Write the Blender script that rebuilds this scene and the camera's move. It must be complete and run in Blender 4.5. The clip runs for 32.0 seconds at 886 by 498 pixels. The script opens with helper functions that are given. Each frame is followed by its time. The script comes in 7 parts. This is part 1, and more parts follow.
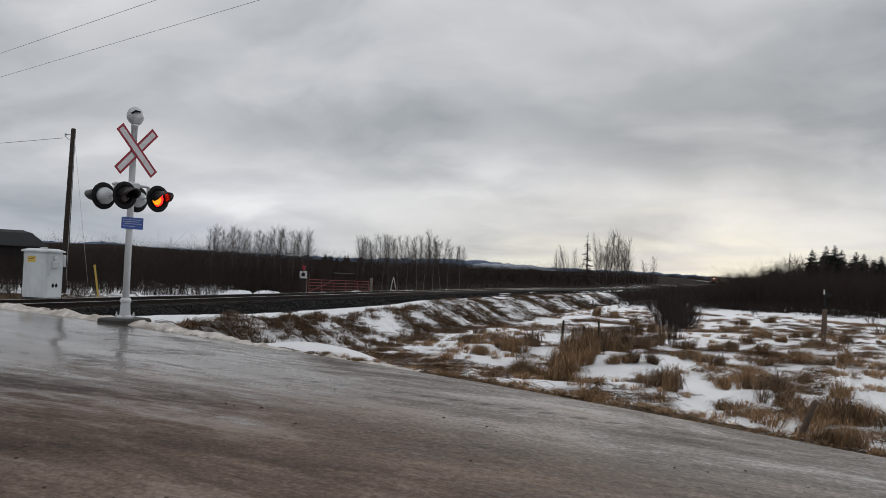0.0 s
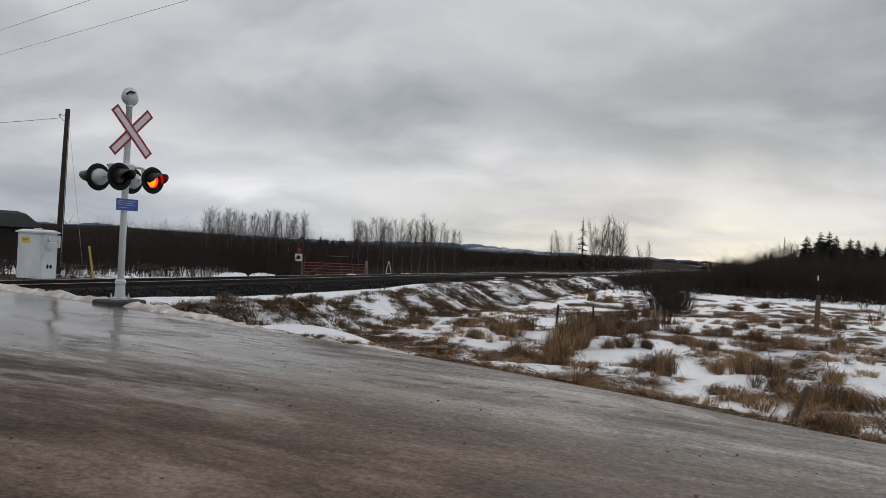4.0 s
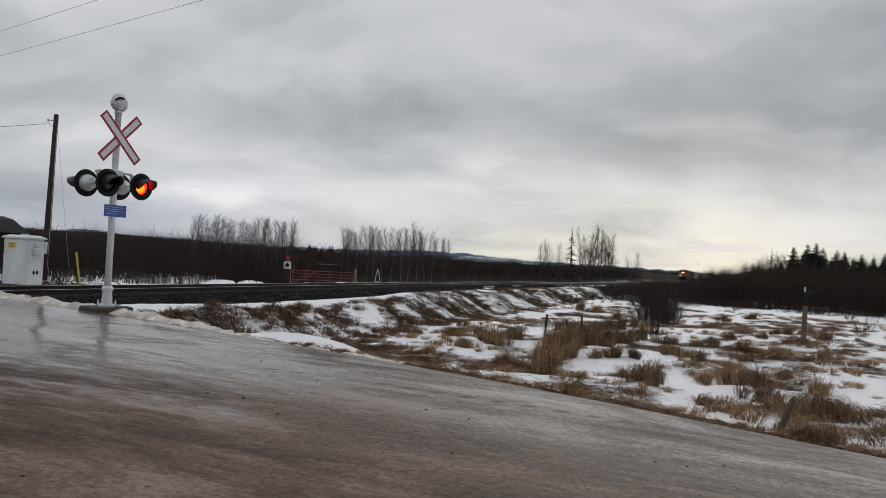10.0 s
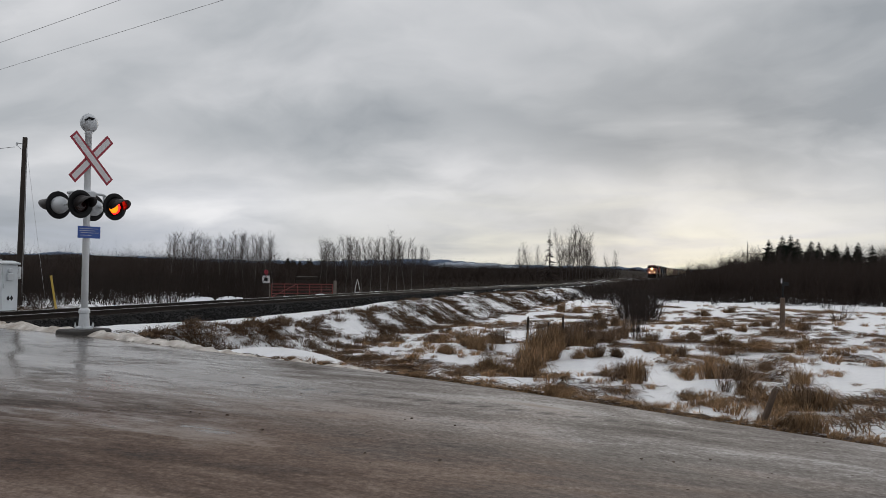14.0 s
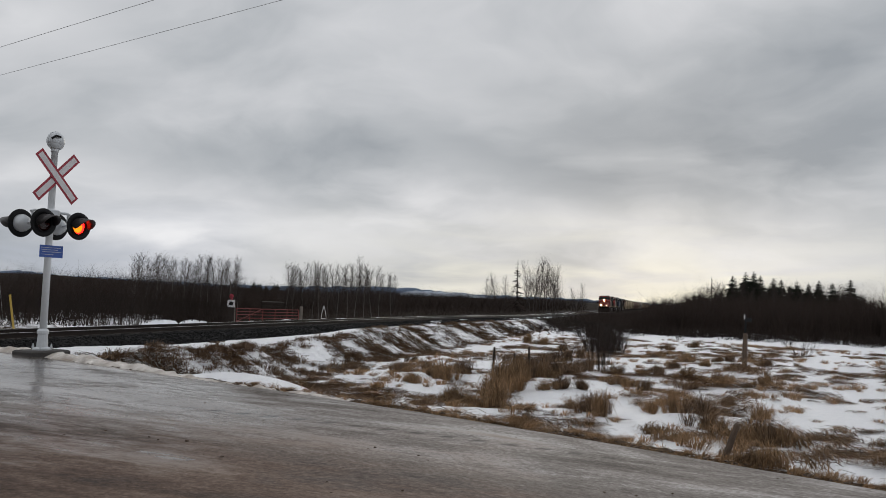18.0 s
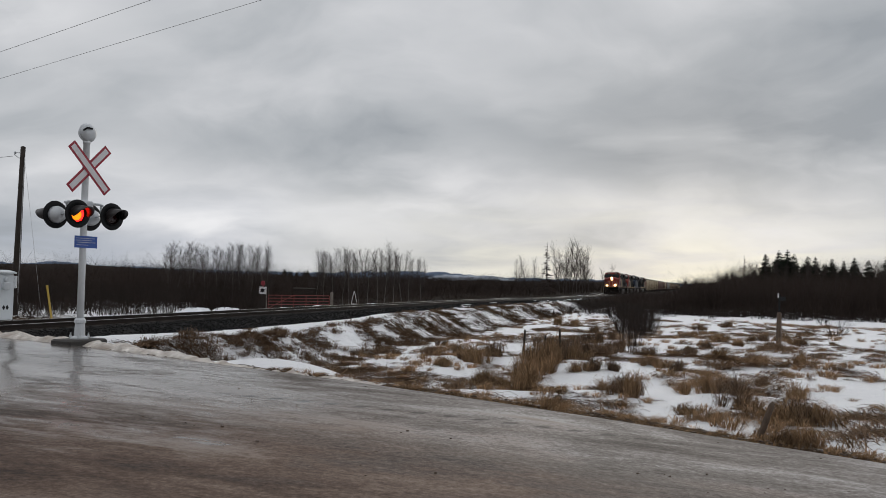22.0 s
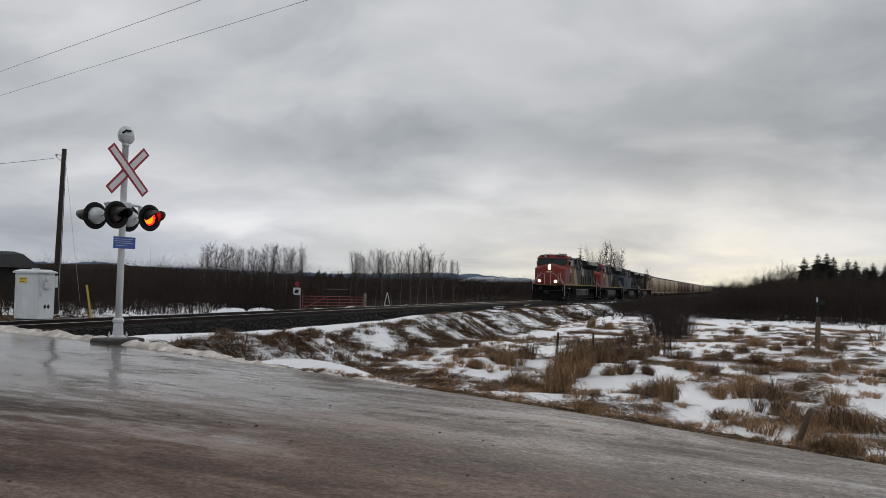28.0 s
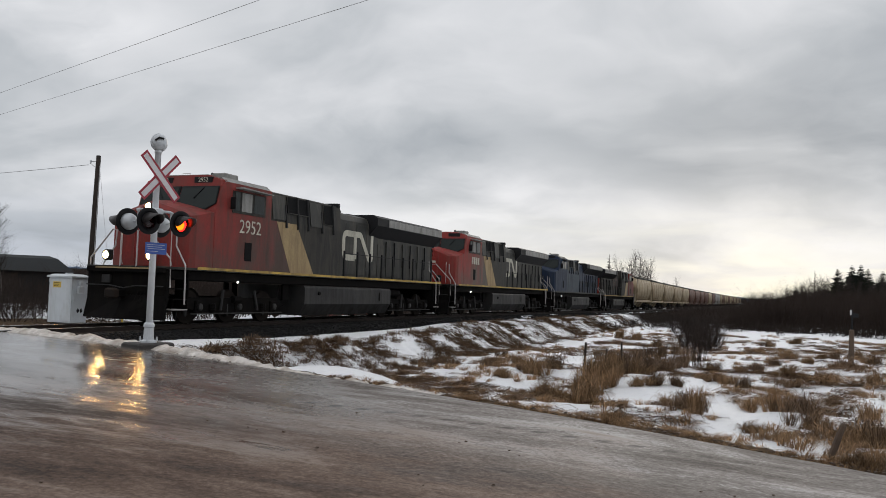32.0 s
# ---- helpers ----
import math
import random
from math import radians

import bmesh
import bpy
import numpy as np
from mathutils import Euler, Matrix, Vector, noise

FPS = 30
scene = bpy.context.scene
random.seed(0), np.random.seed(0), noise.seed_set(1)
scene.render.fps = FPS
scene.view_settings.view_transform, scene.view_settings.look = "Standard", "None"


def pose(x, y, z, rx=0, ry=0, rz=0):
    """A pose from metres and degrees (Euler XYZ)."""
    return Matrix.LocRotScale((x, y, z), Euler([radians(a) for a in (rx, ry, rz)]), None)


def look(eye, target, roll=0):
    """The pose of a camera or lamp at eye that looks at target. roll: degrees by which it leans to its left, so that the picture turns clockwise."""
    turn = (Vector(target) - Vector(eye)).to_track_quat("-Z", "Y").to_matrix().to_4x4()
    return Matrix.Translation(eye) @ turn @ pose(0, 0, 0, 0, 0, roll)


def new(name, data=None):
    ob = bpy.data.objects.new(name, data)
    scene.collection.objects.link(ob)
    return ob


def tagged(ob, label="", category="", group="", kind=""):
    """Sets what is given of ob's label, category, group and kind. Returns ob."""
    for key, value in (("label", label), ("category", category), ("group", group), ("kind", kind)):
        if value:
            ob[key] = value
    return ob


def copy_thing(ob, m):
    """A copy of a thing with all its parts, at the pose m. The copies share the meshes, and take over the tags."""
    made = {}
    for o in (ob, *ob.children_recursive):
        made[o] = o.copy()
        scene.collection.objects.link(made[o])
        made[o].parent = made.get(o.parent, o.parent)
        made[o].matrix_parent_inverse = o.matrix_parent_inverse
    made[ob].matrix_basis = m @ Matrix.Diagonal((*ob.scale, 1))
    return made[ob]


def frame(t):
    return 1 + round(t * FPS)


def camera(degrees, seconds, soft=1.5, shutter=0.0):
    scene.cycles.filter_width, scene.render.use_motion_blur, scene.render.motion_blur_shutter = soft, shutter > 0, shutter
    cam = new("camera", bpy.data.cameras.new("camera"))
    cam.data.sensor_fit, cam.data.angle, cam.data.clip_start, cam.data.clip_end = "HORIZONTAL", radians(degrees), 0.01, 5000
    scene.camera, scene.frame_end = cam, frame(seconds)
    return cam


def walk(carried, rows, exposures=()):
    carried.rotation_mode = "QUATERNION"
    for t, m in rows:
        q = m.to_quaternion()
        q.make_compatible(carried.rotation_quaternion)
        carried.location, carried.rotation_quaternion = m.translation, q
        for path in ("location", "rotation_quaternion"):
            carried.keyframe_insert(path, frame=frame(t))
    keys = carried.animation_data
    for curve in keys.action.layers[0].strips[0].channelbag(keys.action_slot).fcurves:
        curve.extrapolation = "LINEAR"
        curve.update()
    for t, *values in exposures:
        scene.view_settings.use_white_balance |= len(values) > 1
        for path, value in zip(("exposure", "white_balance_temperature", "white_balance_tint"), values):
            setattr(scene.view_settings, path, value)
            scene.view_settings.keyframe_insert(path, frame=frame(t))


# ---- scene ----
FOV = 56.47
EYE = (0.0, 0.0, 1.6)
cam = camera(FOV, 32.0, 0.75)
# seconds, yaw, pitch, roll of the hand-held camera, which stays on one spot beside the road
TURNS = [
    (0, 0.00, 1.45, -2.38),
    (0.5, -1.03, 1.44, -2.21),
    (1, -1.37, 1.10, -2.14),
    (1.5, -1.12, 0.51, -2.48),
    (2, -0.94, 0.12, -2.61),
    (2.5, -1.38, 0.01, -2.68),
    (3, -1.50, -0.14, -2.52),
    (3.5, -1.05, 0.09, -2.25),
    (4, -0.32, 0.33, -2.76),
    (4.5, -0.05, 1.07, -3.19),
    (6.5, 0.27, 1.60, -3.50),
    (7, -0.29, 1.42, -3.44),
    (7.5, -0.67, 1.35, -3.40),
    (8, -0.64, 1.37, -3.45),
    (8.5, -0.46, 1.42, -3.51),
    (9, -0.51, 1.32, -3.26),
    (9.5, -0.80, 1.18, -3.18),
    (10, -1.08, 0.98, -3.17),
    (10.5, -1.19, 0.59, -2.31),
    (11, -1.65, -0.03, -1.22),
    (11.5, -2.10, -0.33, -0.54),
    (12, -2.27, -0.22, -0.13),
    (12.5, -2.14, 0.05, -0.21),
    (13, -2.20, 0.46, 0.01),
    (13.5, -2.38, 1.05, -0.20),
    (14, -2.51, 1.51, -0.68),
    (14.5, -2.56, 1.62, -1.28),
    (16.5, -4.08, 2.92, -1.55),
    (17, -4.23, 2.69, -1.87),
    (17.5, -4.43, 3.03, -1.80),
    (18, -4.77, 3.55, -2.01),
    (18.5, -4.56, 3.10, -2.25),
    (19, -4.13, 2.48, -2.29),
    (19.5, -3.76, 2.24, -2.09),
    (20, -3.50, 2.14, -1.94),
    (20.5, -3.67, 2.16, -1.61),
    (21, -3.48, 2.21, -1.72),
    (21.5, -3.12, 2.22, -1.69),
    (22, -2.72, 2.37, -1.09),
    (22.5, -2.03, 2.50, -0.87),
    (23, -1.61, 2.38, -1.09),
    (23.5, -1.56, 2.14, -1.24),
    (24, -1.56, 1.92, -1.27),
    (24.5, -1.43, 1.71, -1.17),
    (26.5, -1.33, 1.59, -1.17),
    (27, -1.31, 1.97, -1.23),
    (27.5, -0.84, 2.39, -1.42),
    (28, -0.44, 2.45, -1.40),
    (28.5, -0.57, 2.52, -0.74),
    (29, -0.55, 2.17, -0.72),
    (29.5, -0.45, 1.97, -1.27),
    (30, -0.54, 2.24, -1.58),
    (30.5, -0.30, 2.65, -1.57),
    (31, -0.01, 2.98, -1.62),
    (31.5, 0.53, 2.92, -1.56),
    (32, 1.46, 2.97, -1.99),
]
walk(cam, [(t, pose(*EYE, 90 + pitch, roll, yaw)) for t, yaw, pitch, roll in TURNS],
     exposures=[(0.0, 0.0), (27.0, 0.0), (30.0, 0.04), (32.0, 0.23)])

# ---- world and light ----
SUN_AZ = 19.0   # degrees to the right of straight ahead, where the cloud is thinnest


def ramp(nt, fac, stops, mode="LINEAR"):
    n = nt.nodes.new("ShaderNodeValToRGB")
    n.color_ramp.interpolation = mode
    els = n.color_ramp.elements
    while len(els) < len(stops):
        els.new(0.5)
    for e, (p, c) in zip(els, stops):
        e.position, e.color = p, (*c, 1) if len(c) == 3 else c
    nt.links.new(fac, n.inputs[0])
    return n.outputs[0]


def maths(nt, op, a, b=0.0, clamp=False):
    n = nt.nodes.new("ShaderNodeMath")
    n.operation, n.use_clamp = op, clamp
    for i, v in enumerate((a, b)):
        if isinstance(v, (int, float)):
            n.inputs[i].default_value = v
        else:
            nt.links.new(v, n.inputs[i])
    return n.outputs[0]


def mixed(nt, fac, a, b, mode="MIX"):
    n = nt.nodes.new("ShaderNodeMix")
    n.data_type, n.blend_type = "RGBA", mode
    for i, v in ((0, fac), (6, a), (7, b)):
        if isinstance(v, (int, float)):
            n.inputs[i].default_value = v
        elif isinstance(v, tuple):
            n.inputs[i].default_value = (*v, 1)
        else:
            nt.links.new(v, n.inputs[i])
    return n.outputs[2]


def noisy(nt, vec, scale, detail=4.0, rough=0.55, dist=0.0):
    n = nt.nodes.new("ShaderNodeTexNoise")
    n.inputs["Scale"].default_value, n.inputs["Detail"].default_value = scale, detail
    n.inputs["Roughness"].default_value, n.inputs["Distortion"].default_value = rough, dist
    if vec is not None:
        nt.links.new(vec, n.inputs["Vector"])
    return n.outputs[0]


def stretched(nt, vec, scale, turn=0.0):
    n = nt.nodes.new("ShaderNodeMapping")
    n.inputs["Scale"].default_value = scale
    n.inputs["Rotation"].default_value = (0, 0, radians(turn))
    nt.links.new(vec, n.inputs["Vector"])
    return n.outputs[0]


CLOUD_BANKS = [(-24, 15.5, 5, 2.6, 0, 0.10), (-21, 12, 12, 4.0, 0, 0.03), (-9, 8.6, 13, 2.3, -9, -0.09), (21, 12.5, 15, 6.0, -4, -0.13), (26, 8.5, 10, 1.6, -7, -0.05),
               (-9, 4.6, 10, 1.9, -3, 0.13), (7, 5.8, 8, 1.6, -6, 0.09), (24, 3.8, 10, 1.8, -2, 0.11), (-27, 2.6, 9, 2.4, 3, -0.16), (0, 15.5, 9, 3.5, -10, 0.02), (10, 9.5, 6, 1.3, -12, -0.06)]


def overcast():
    w = bpy.data.worlds.new("overcast_sky")
    scene.world = w
    w.use_nodes = True
    nt = w.node_tree
    nt.nodes.clear()
    co = nt.nodes.new("ShaderNodeTexCoord").outputs["Generated"]
    sep = nt.nodes.new("ShaderNodeSeparateXYZ")
    nt.links.new(co, sep.inputs[0])
    x, y, z = sep.outputs
    up = maths(nt, "ADD", maths(nt, "MAXIMUM", z, 0.0), 0.30)
    flat = nt.nodes.new("ShaderNodeCombineXYZ")
    nt.links.new(maths(nt, "DIVIDE", x, up), flat.inputs[0])
    nt.links.new(maths(nt, "DIVIDE", y, up), flat.inputs[1])
    deck = stretched(nt, flat.outputs[0], (1.0, 1.0, 1.0), 24.0)
    wander = nt.nodes.new("ShaderNodeTexNoise")
    wander.inputs["Scale"].default_value, wander.inputs["Detail"].default_value = 1.3, 4.0
    nt.links.new(deck, wander.inputs["Vector"])
    bend = nt.nodes.new("ShaderNodeVectorMath")
    bend.operation = "MULTIPLY_ADD"
    nt.links.new(wander.outputs[1], bend.inputs[0])
    bend.inputs[1].default_value = (0.60, 0.60, 0.0)
    nt.links.new(deck, bend.inputs[2])
    big = noisy(nt, stretched(nt, bend.outputs[0], (0.80, 1.0, 1.0)), 1.0, 3.0, 0.45)
    fine = noisy(nt, stretched(nt, bend.outputs[0], (1.0, 1.1, 1.0)), 3.0, 6.0, 0.50)
    cloud = maths(nt, "ADD", maths(nt, "MULTIPLY", big, 0.50), maths(nt, "MULTIPLY", fine, 0.36))
    cloud = maths(nt, "ADD", cloud, 0.07)
    # thick and thin banks of the deck: bearing, height, reach along and across, tilt (degrees), thinness
    bearing = maths(nt, "ADD", maths(nt, "ARCTAN2", x, y), maths(nt, "MULTIPLY", maths(nt, "SUBTRACT", fine, 0.5), 0.30))
    height = maths(nt, "ADD", maths(nt, "ARCSINE", z), maths(nt, "MULTIPLY", maths(nt, "SUBTRACT", big, 0.5), 0.16))
    for az, el, along, across, tilt, thin in CLOUD_BANKS:
        dx, dy = maths(nt, "SUBTRACT", bearing, radians(az)), maths(nt, "SUBTRACT", height, radians(el))
        c, q = math.cos(radians(tilt)), math.sin(radians(tilt))
        p1 = maths(nt, "ADD", maths(nt, "MULTIPLY", dx, c / radians(along)), maths(nt, "MULTIPLY", dy, q / radians(along)))
        p2 = maths(nt, "SUBTRACT", maths(nt, "MULTIPLY", dy, c / radians(across)), maths(nt, "MULTIPLY", dx, q / radians(across)))
        far = maths(nt, "ADD", maths(nt, "MULTIPLY", p1, p1), maths(nt, "MULTIPLY", p2, p2))
        cloud = maths(nt, "ADD", cloud, maths(nt, "MULTIPLY", maths(nt, "POWER", math.e, maths(nt, "MULTIPLY", far, -1.0)), thin))
    body = ramp(nt, cloud, [(0.30, (0.300, 0.325, 0.355)), (0.42, (0.415, 0.436, 0.462)), (0.52, (0.548, 0.560, 0.584)), (0.62, (0.690, 0.694, 0.714)), (0.74, (0.865, 0.860, 0.868))])
    # thinner cloud low down, warm towards the hidden sun
    low = ramp(nt, z, [(0.0, (0.95, 0.95, 0.95)), (0.03, (0.75, 0.75, 0.75)), (0.065, (0.36, 0.36, 0.36)), (0.14, (0, 0, 0))], "EASE")
    sx, sy = math.sin(radians(SUN_AZ)), math.cos(radians(SUN_AZ))
    towards = maths(nt, "ADD", maths(nt, "MULTIPLY", x, sx), maths(nt, "MULTIPLY", y, sy))
    warm = ramp(nt, towards, [(0.85, (0, 0, 0)), (0.93, (0.48, 0.48, 0.48)), (0.98, (0.70, 0.70, 0.70)), (1.0, (1, 1, 1))], "EASE")
    pale = mixed(nt, warm, (0.42, 0.452, 0.515), (0.88, 0.855, 0.72))
    streak = noisy(nt, stretched(nt, co, (2.2, 2.2, 13.0)), 2.6, 5.0, 0.52, 0.6)
    lowmix = maths(nt, "MULTIPLY", low, ramp(nt, streak, [(0.34, (0.25, 0.25, 0.25)), (0.62, (1, 1, 1))]), True)
    sky = mixed(nt, lowmix, body, pale)
    # the deck is brighter overhead
    high = ramp(nt, z, [(0.30, (1.0, 1.0, 1.0)), (0.80, (1.36, 1.36, 1.36))], "EASE")
    sky = mixed(nt, 1.0, sky, high, "MULTIPLY")
    clear = nt.nodes.new("ShaderNodeTexSky")
    clear.sky_type, clear.sun_disc = "NISHITA", False
    clear.sun_elevation, clear.sun_rotation = radians(9), radians(SUN_AZ)
    both = nt.nodes.new("ShaderNodeMix")
    both.data_type, both.blend_type = "RGBA", "ADD"
    both.inputs[0].default_value = 0.0012
    nt.links.new(sky, both.inputs[6])
    nt.links.new(clear.outputs[0], both.inputs[7])
    bg = nt.nodes.new("ShaderNodeBackground")
    bg.inputs["Strength"].default_value = 1.07
    nt.links.new(both.outputs[2], bg.inputs["Color"])
    out = nt.nodes.new("ShaderNodeOutputWorld")
    nt.links.new(bg.outputs[0], out.inputs["Surface"])


overcast()
sun = new("sun", bpy.data.lights.new("sun", "SUN"))
sun.data.energy, sun.data.angle, sun.data.color = 0.3, radians(25), (1.0, 0.93, 0.82)
sun.matrix_world = look((0, 0, 50), (-math.sin(radians(SUN_AZ)) * 80, -math.cos(radians(SUN_AZ)) * 80, 50 - 80 * math.tan(radians(14))))

# ---- materials ----
def material(name, colour, rough=0.6, metal=0.0, vary=0.25, grain=8.0, fine=90.0, bump=0.2, dirt=None, spec=0.5, obrand=0.0, coat=0.0, island=0.0):
    """A surface with two scales of tone, fine relief and an optional film of dirt."""
    m = bpy.data.materials.new(name)
    m.use_nodes = True
    nt = m.node_tree
    b = nt.nodes["Principled BSDF"]
    co = nt.nodes.new("ShaderNodeTexCoord").outputs["Object"]
    n1, n2 = noisy(nt, co, grain, 5.0, 0.6), noisy(nt, co, fine, 3.0, 0.6)
    tone = maths(nt, "ADD", maths(nt, "MULTIPLY", n1, 0.65), maths(nt, "MULTIPLY", n2, 0.35))
    lo, hi = tuple(c * (1 - vary) for c in colour), tuple(min(1, c * (1 + vary)) for c in colour)
    col = ramp(nt, tone, [(0.34, lo), (0.66, hi)])
    if obrand:
        rnd = nt.nodes.new("ShaderNodeObjectInfo").outputs["Random"]
        col = mixed(nt, 1.0, col, ramp(nt, rnd, [(0, (1 - obrand,) * 3), (1, (1 + obrand, 1 + obrand * 0.9, 1 + obrand * 0.8))]), "MULTIPLY")
    if island:
        isl = nt.nodes.new("ShaderNodeNewGeometry").outputs["Random Per Island"]
        col = mixed(nt, 1.0, col, ramp(nt, isl, [(0, (1 - island,) * 3), (0.6, (1, 1, 1)), (1, (1 + island * 1.3, 1 + island * 1.2, 1 + island))]), "MULTIPLY")
    if dirt:
        dcol, amount = dirt
        d = noisy(nt, stretched(nt, co, (1.0, 1.0, 0.35)), grain * 0.35, 7.0, 0.65, 0.6)
        col = mixed(nt, ramp(nt, d, [(0.62 - amount * 0.4, (0, 0, 0)), (0.74, (1, 1, 1))]), col, dcol)
    nt.links.new(col, b.inputs["Base Color"])
    nt.links.new(ramp(nt, tone, [(0.3, (max(0.05, rough - 0.1),) * 3), (0.7, (min(1, rough + 0.1),) * 3)]), b.inputs["Roughness"])
    b.inputs["Metallic"].default_value, b.inputs["Specular IOR Level"].default_value = metal, spec
    b.inputs["Coat Weight"].default_value = coat
    if bump:
        bp = nt.nodes.new("ShaderNodeBump")
        bp.inputs["Strength"].default_value, bp.inputs["Distance"].default_value = bump, 0.02
        nt.links.new(tone, bp.inputs["Height"])
        nt.links.new(bp.outputs[0], b.inputs["Normal"])
    return m


def glowing(name, colour, strength):
    m = bpy.data.materials.new(name)
    m.use_nodes = True
    b = m.node_tree.nodes["Principled BSDF"]
    b.inputs["Base Color"].default_value = (*colour, 1)
    b.inputs["Emission Color"].default_value = (*colour, 1)
    b.inputs["Emission Strength"].default_value = strength
    return m


def road_material():
    """Packed gravel under thin wet ice: pale worn tracks that slant to the edge, brown grit near by, a wet film towards the crossing."""
    m = bpy.data.materials.new("icy_gravel_road")
    m.use_nodes = True
    nt = m.node_tree
    b = nt.nodes["Principled BSDF"]
    co = nt.nodes.new("ShaderNodeTexCoord").outputs["Object"]     # x along the road, y across
    lie = stretched(nt, co, (1.0, 1.0, 1.0), 14.8)                # x along the wheel tracks
    off = lambda v, k: maths(nt, "MULTIPLY", maths(nt, "SUBTRACT", v, 0.5), k)
    s1 = noisy(nt, stretched(nt, lie, (0.20, 1.0, 1.0)), 2.0, 6.0, 0.60, 0.7)
    s2 = noisy(nt, stretched(nt, lie, (0.32, 1.0, 1.0)), 6.5, 6.0, 0.66, 0.6)
    blot = noisy(nt, stretched(nt, lie, (0.50, 1.0, 1.0)), 0.75, 6.0, 0.62, 0.8)
    speck = noisy(nt, stretched(nt, lie, (0.85, 1.0, 1.0)), 21.0, 6.0, 0.78)
    sep, sel = nt.nodes.new("ShaderNodeSeparateXYZ"), nt.nodes.new("ShaderNodeSeparateXYZ")
    nt.links.new(co, sep.inputs[0])
    nt.links.new(lie, sel.inputs[0])
    u, w = sep.outputs[0], maths(nt, "MULTIPLY", sep.outputs[1], -1.0)
    v = maths(nt, "ADD", maths(nt, "MULTIPLY", sel.outputs[1], -1.0), off(s1, 0.5))
    grey = lambda k: (k, k, k)
    worn = ramp(nt, maths(nt, "MULTIPLY", maths(nt, "ADD", v, 2.0), 0.125), [(0.06, grey(0.5)), (0.17, grey(0.62)), (0.25, grey(0.66)), (0.295, grey(0.40)), (0.36, grey(0.44)), (0.405, grey(0.66)), (0.435, grey(0.92)), (0.475, grey(0.70)), (0.53, grey(0.46)), (0.60, grey(0.34)), (0.66, grey(0.58)), (0.76, grey(0.46)), (0.9, grey(0.5))])
    tone = maths(nt, "ADD", 0.5, maths(nt, "ADD", off(s1, 0.65), maths(nt, "ADD", off(s2, 0.55), maths(nt, "ADD", off(blot, 1.15), maths(nt, "ADD", off(speck, 1.0), off(worn, 0.34))))))
    # pressed tyre treads along one track
    tread = maths(nt, "SINE", maths(nt, "ADD", maths(nt, "MULTIPLY", sel.outputs[0], 17.0), maths(nt, "MULTIPLY", sel.outputs[1], 9.0)))
    line = maths(nt, "SUBTRACT", 1.0, maths(nt, "MULTIPLY", maths(nt, "ABSOLUTE", maths(nt, "ADD", sel.outputs[1], 0.42)), 7.5), True)
    tread = maths(nt, "MULTIPLY", maths(nt, "MULTIPLY", line, maths(nt, "GREATER_THAN", maths(nt, "ADD", tread, off(speck, 1.2)), 0.35)), ramp(nt, maths(nt, "MULTIPLY", u, 0.1), [(0.15, grey(0)), (0.32, grey(1)), (0.72, grey(1)), (0.85, grey(0))]))
    ice = ramp(nt, tone, [(0.22, (0.070, 0.058, 0.050)), (0.42, (0.162, 0.142, 0.128)), (0.56, (0.240, 0.219, 0.203)), (0.78, (0.46, 0.44, 0.425))])
    earth = ramp(nt, tone, [(0.22, (0.028, 0.016, 0.011)), (0.42, (0.078, 0.048, 0.034)), (0.58, (0.130, 0.087, 0.064)), (0.80, (0.225, 0.168, 0.133))])
    brown = ramp(nt, maths(nt, "ADD", maths(nt, "MULTIPLY", w, 0.10), maths(nt, "ADD", off(blot, 0.9), off(s1, 0.5))), [(0.18, grey(0.06)), (0.48, grey(0.95))])
    col = mixed(nt, brown, ice, earth)
    # the film of water: all over towards the crossing, in patches nearer
    wet = maths(nt, "ADD", maths(nt, "MULTIPLY", maths(nt, "SUBTRACT", u, 2.7), 0.112), maths(nt, "ADD", off(blot, 1.6), maths(nt, "ADD", off(s1, 0.9), off(s2, 1.3))))
    film = ramp(nt, maths(nt, "SUBTRACT", wet, maths(nt, "MULTIPLY", maths(nt, "ABSOLUTE", maths(nt, "SUBTRACT", w, 3.0)), 0.045)), [(0.24, grey(0)), (0.80, grey(1))])
    film = maths(nt, "MULTIPLY", film, ramp(nt, maths(nt, "MULTIPLY", u, 0.1), [(0.38, grey(0)), (0.66, grey(1))]))
    pud = maths(nt, "ADD", maths(nt, "POWER", maths(nt, "MULTIPLY", maths(nt, "SUBTRACT", u, 5.8), 1.6), 2.0), maths(nt, "POWER", maths(nt, "MULTIPLY", maths(nt, "SUBTRACT", w, 4.7), 3.2), 2.0))
    pud = ramp(nt, maths(nt, "ADD", pud, maths(nt, "ADD", off(s2, 2.4), off(s1, 3.0))), [(0.30, grey(1)), (0.55, grey(0))])
    film = maths(nt, "MAXIMUM", film, pud)
    col = mixed(nt, 1.0, col, maths(nt, "SUBTRACT", 1.0, maths(nt, "ADD", maths(nt, "MULTIPLY", film, 0.42), maths(nt, "MULTIPLY", tread, 0.60)), True), "MULTIPLY")
    nt.links.new(col, b.inputs["Base Color"])
    rough = maths(nt, "ADD", ramp(nt, film, [(0, grey(0.66)), (0.5, grey(0.38)), (1, grey(0.14))]), off(s2, 0.30), True)
    nt.links.new(rough, b.inputs["Roughness"])
    nt.links.new(ramp(nt, film, [(0, grey(0.20)), (1, grey(0.48))]), b.inputs["Specular IOR Level"])
    b.inputs["IOR"].default_value = 1.33
    bp = nt.nodes.new("ShaderNodeBump")
    bp.inputs["Strength"].default_value, bp.inputs["Distance"].default_value = 0.5, 0.012
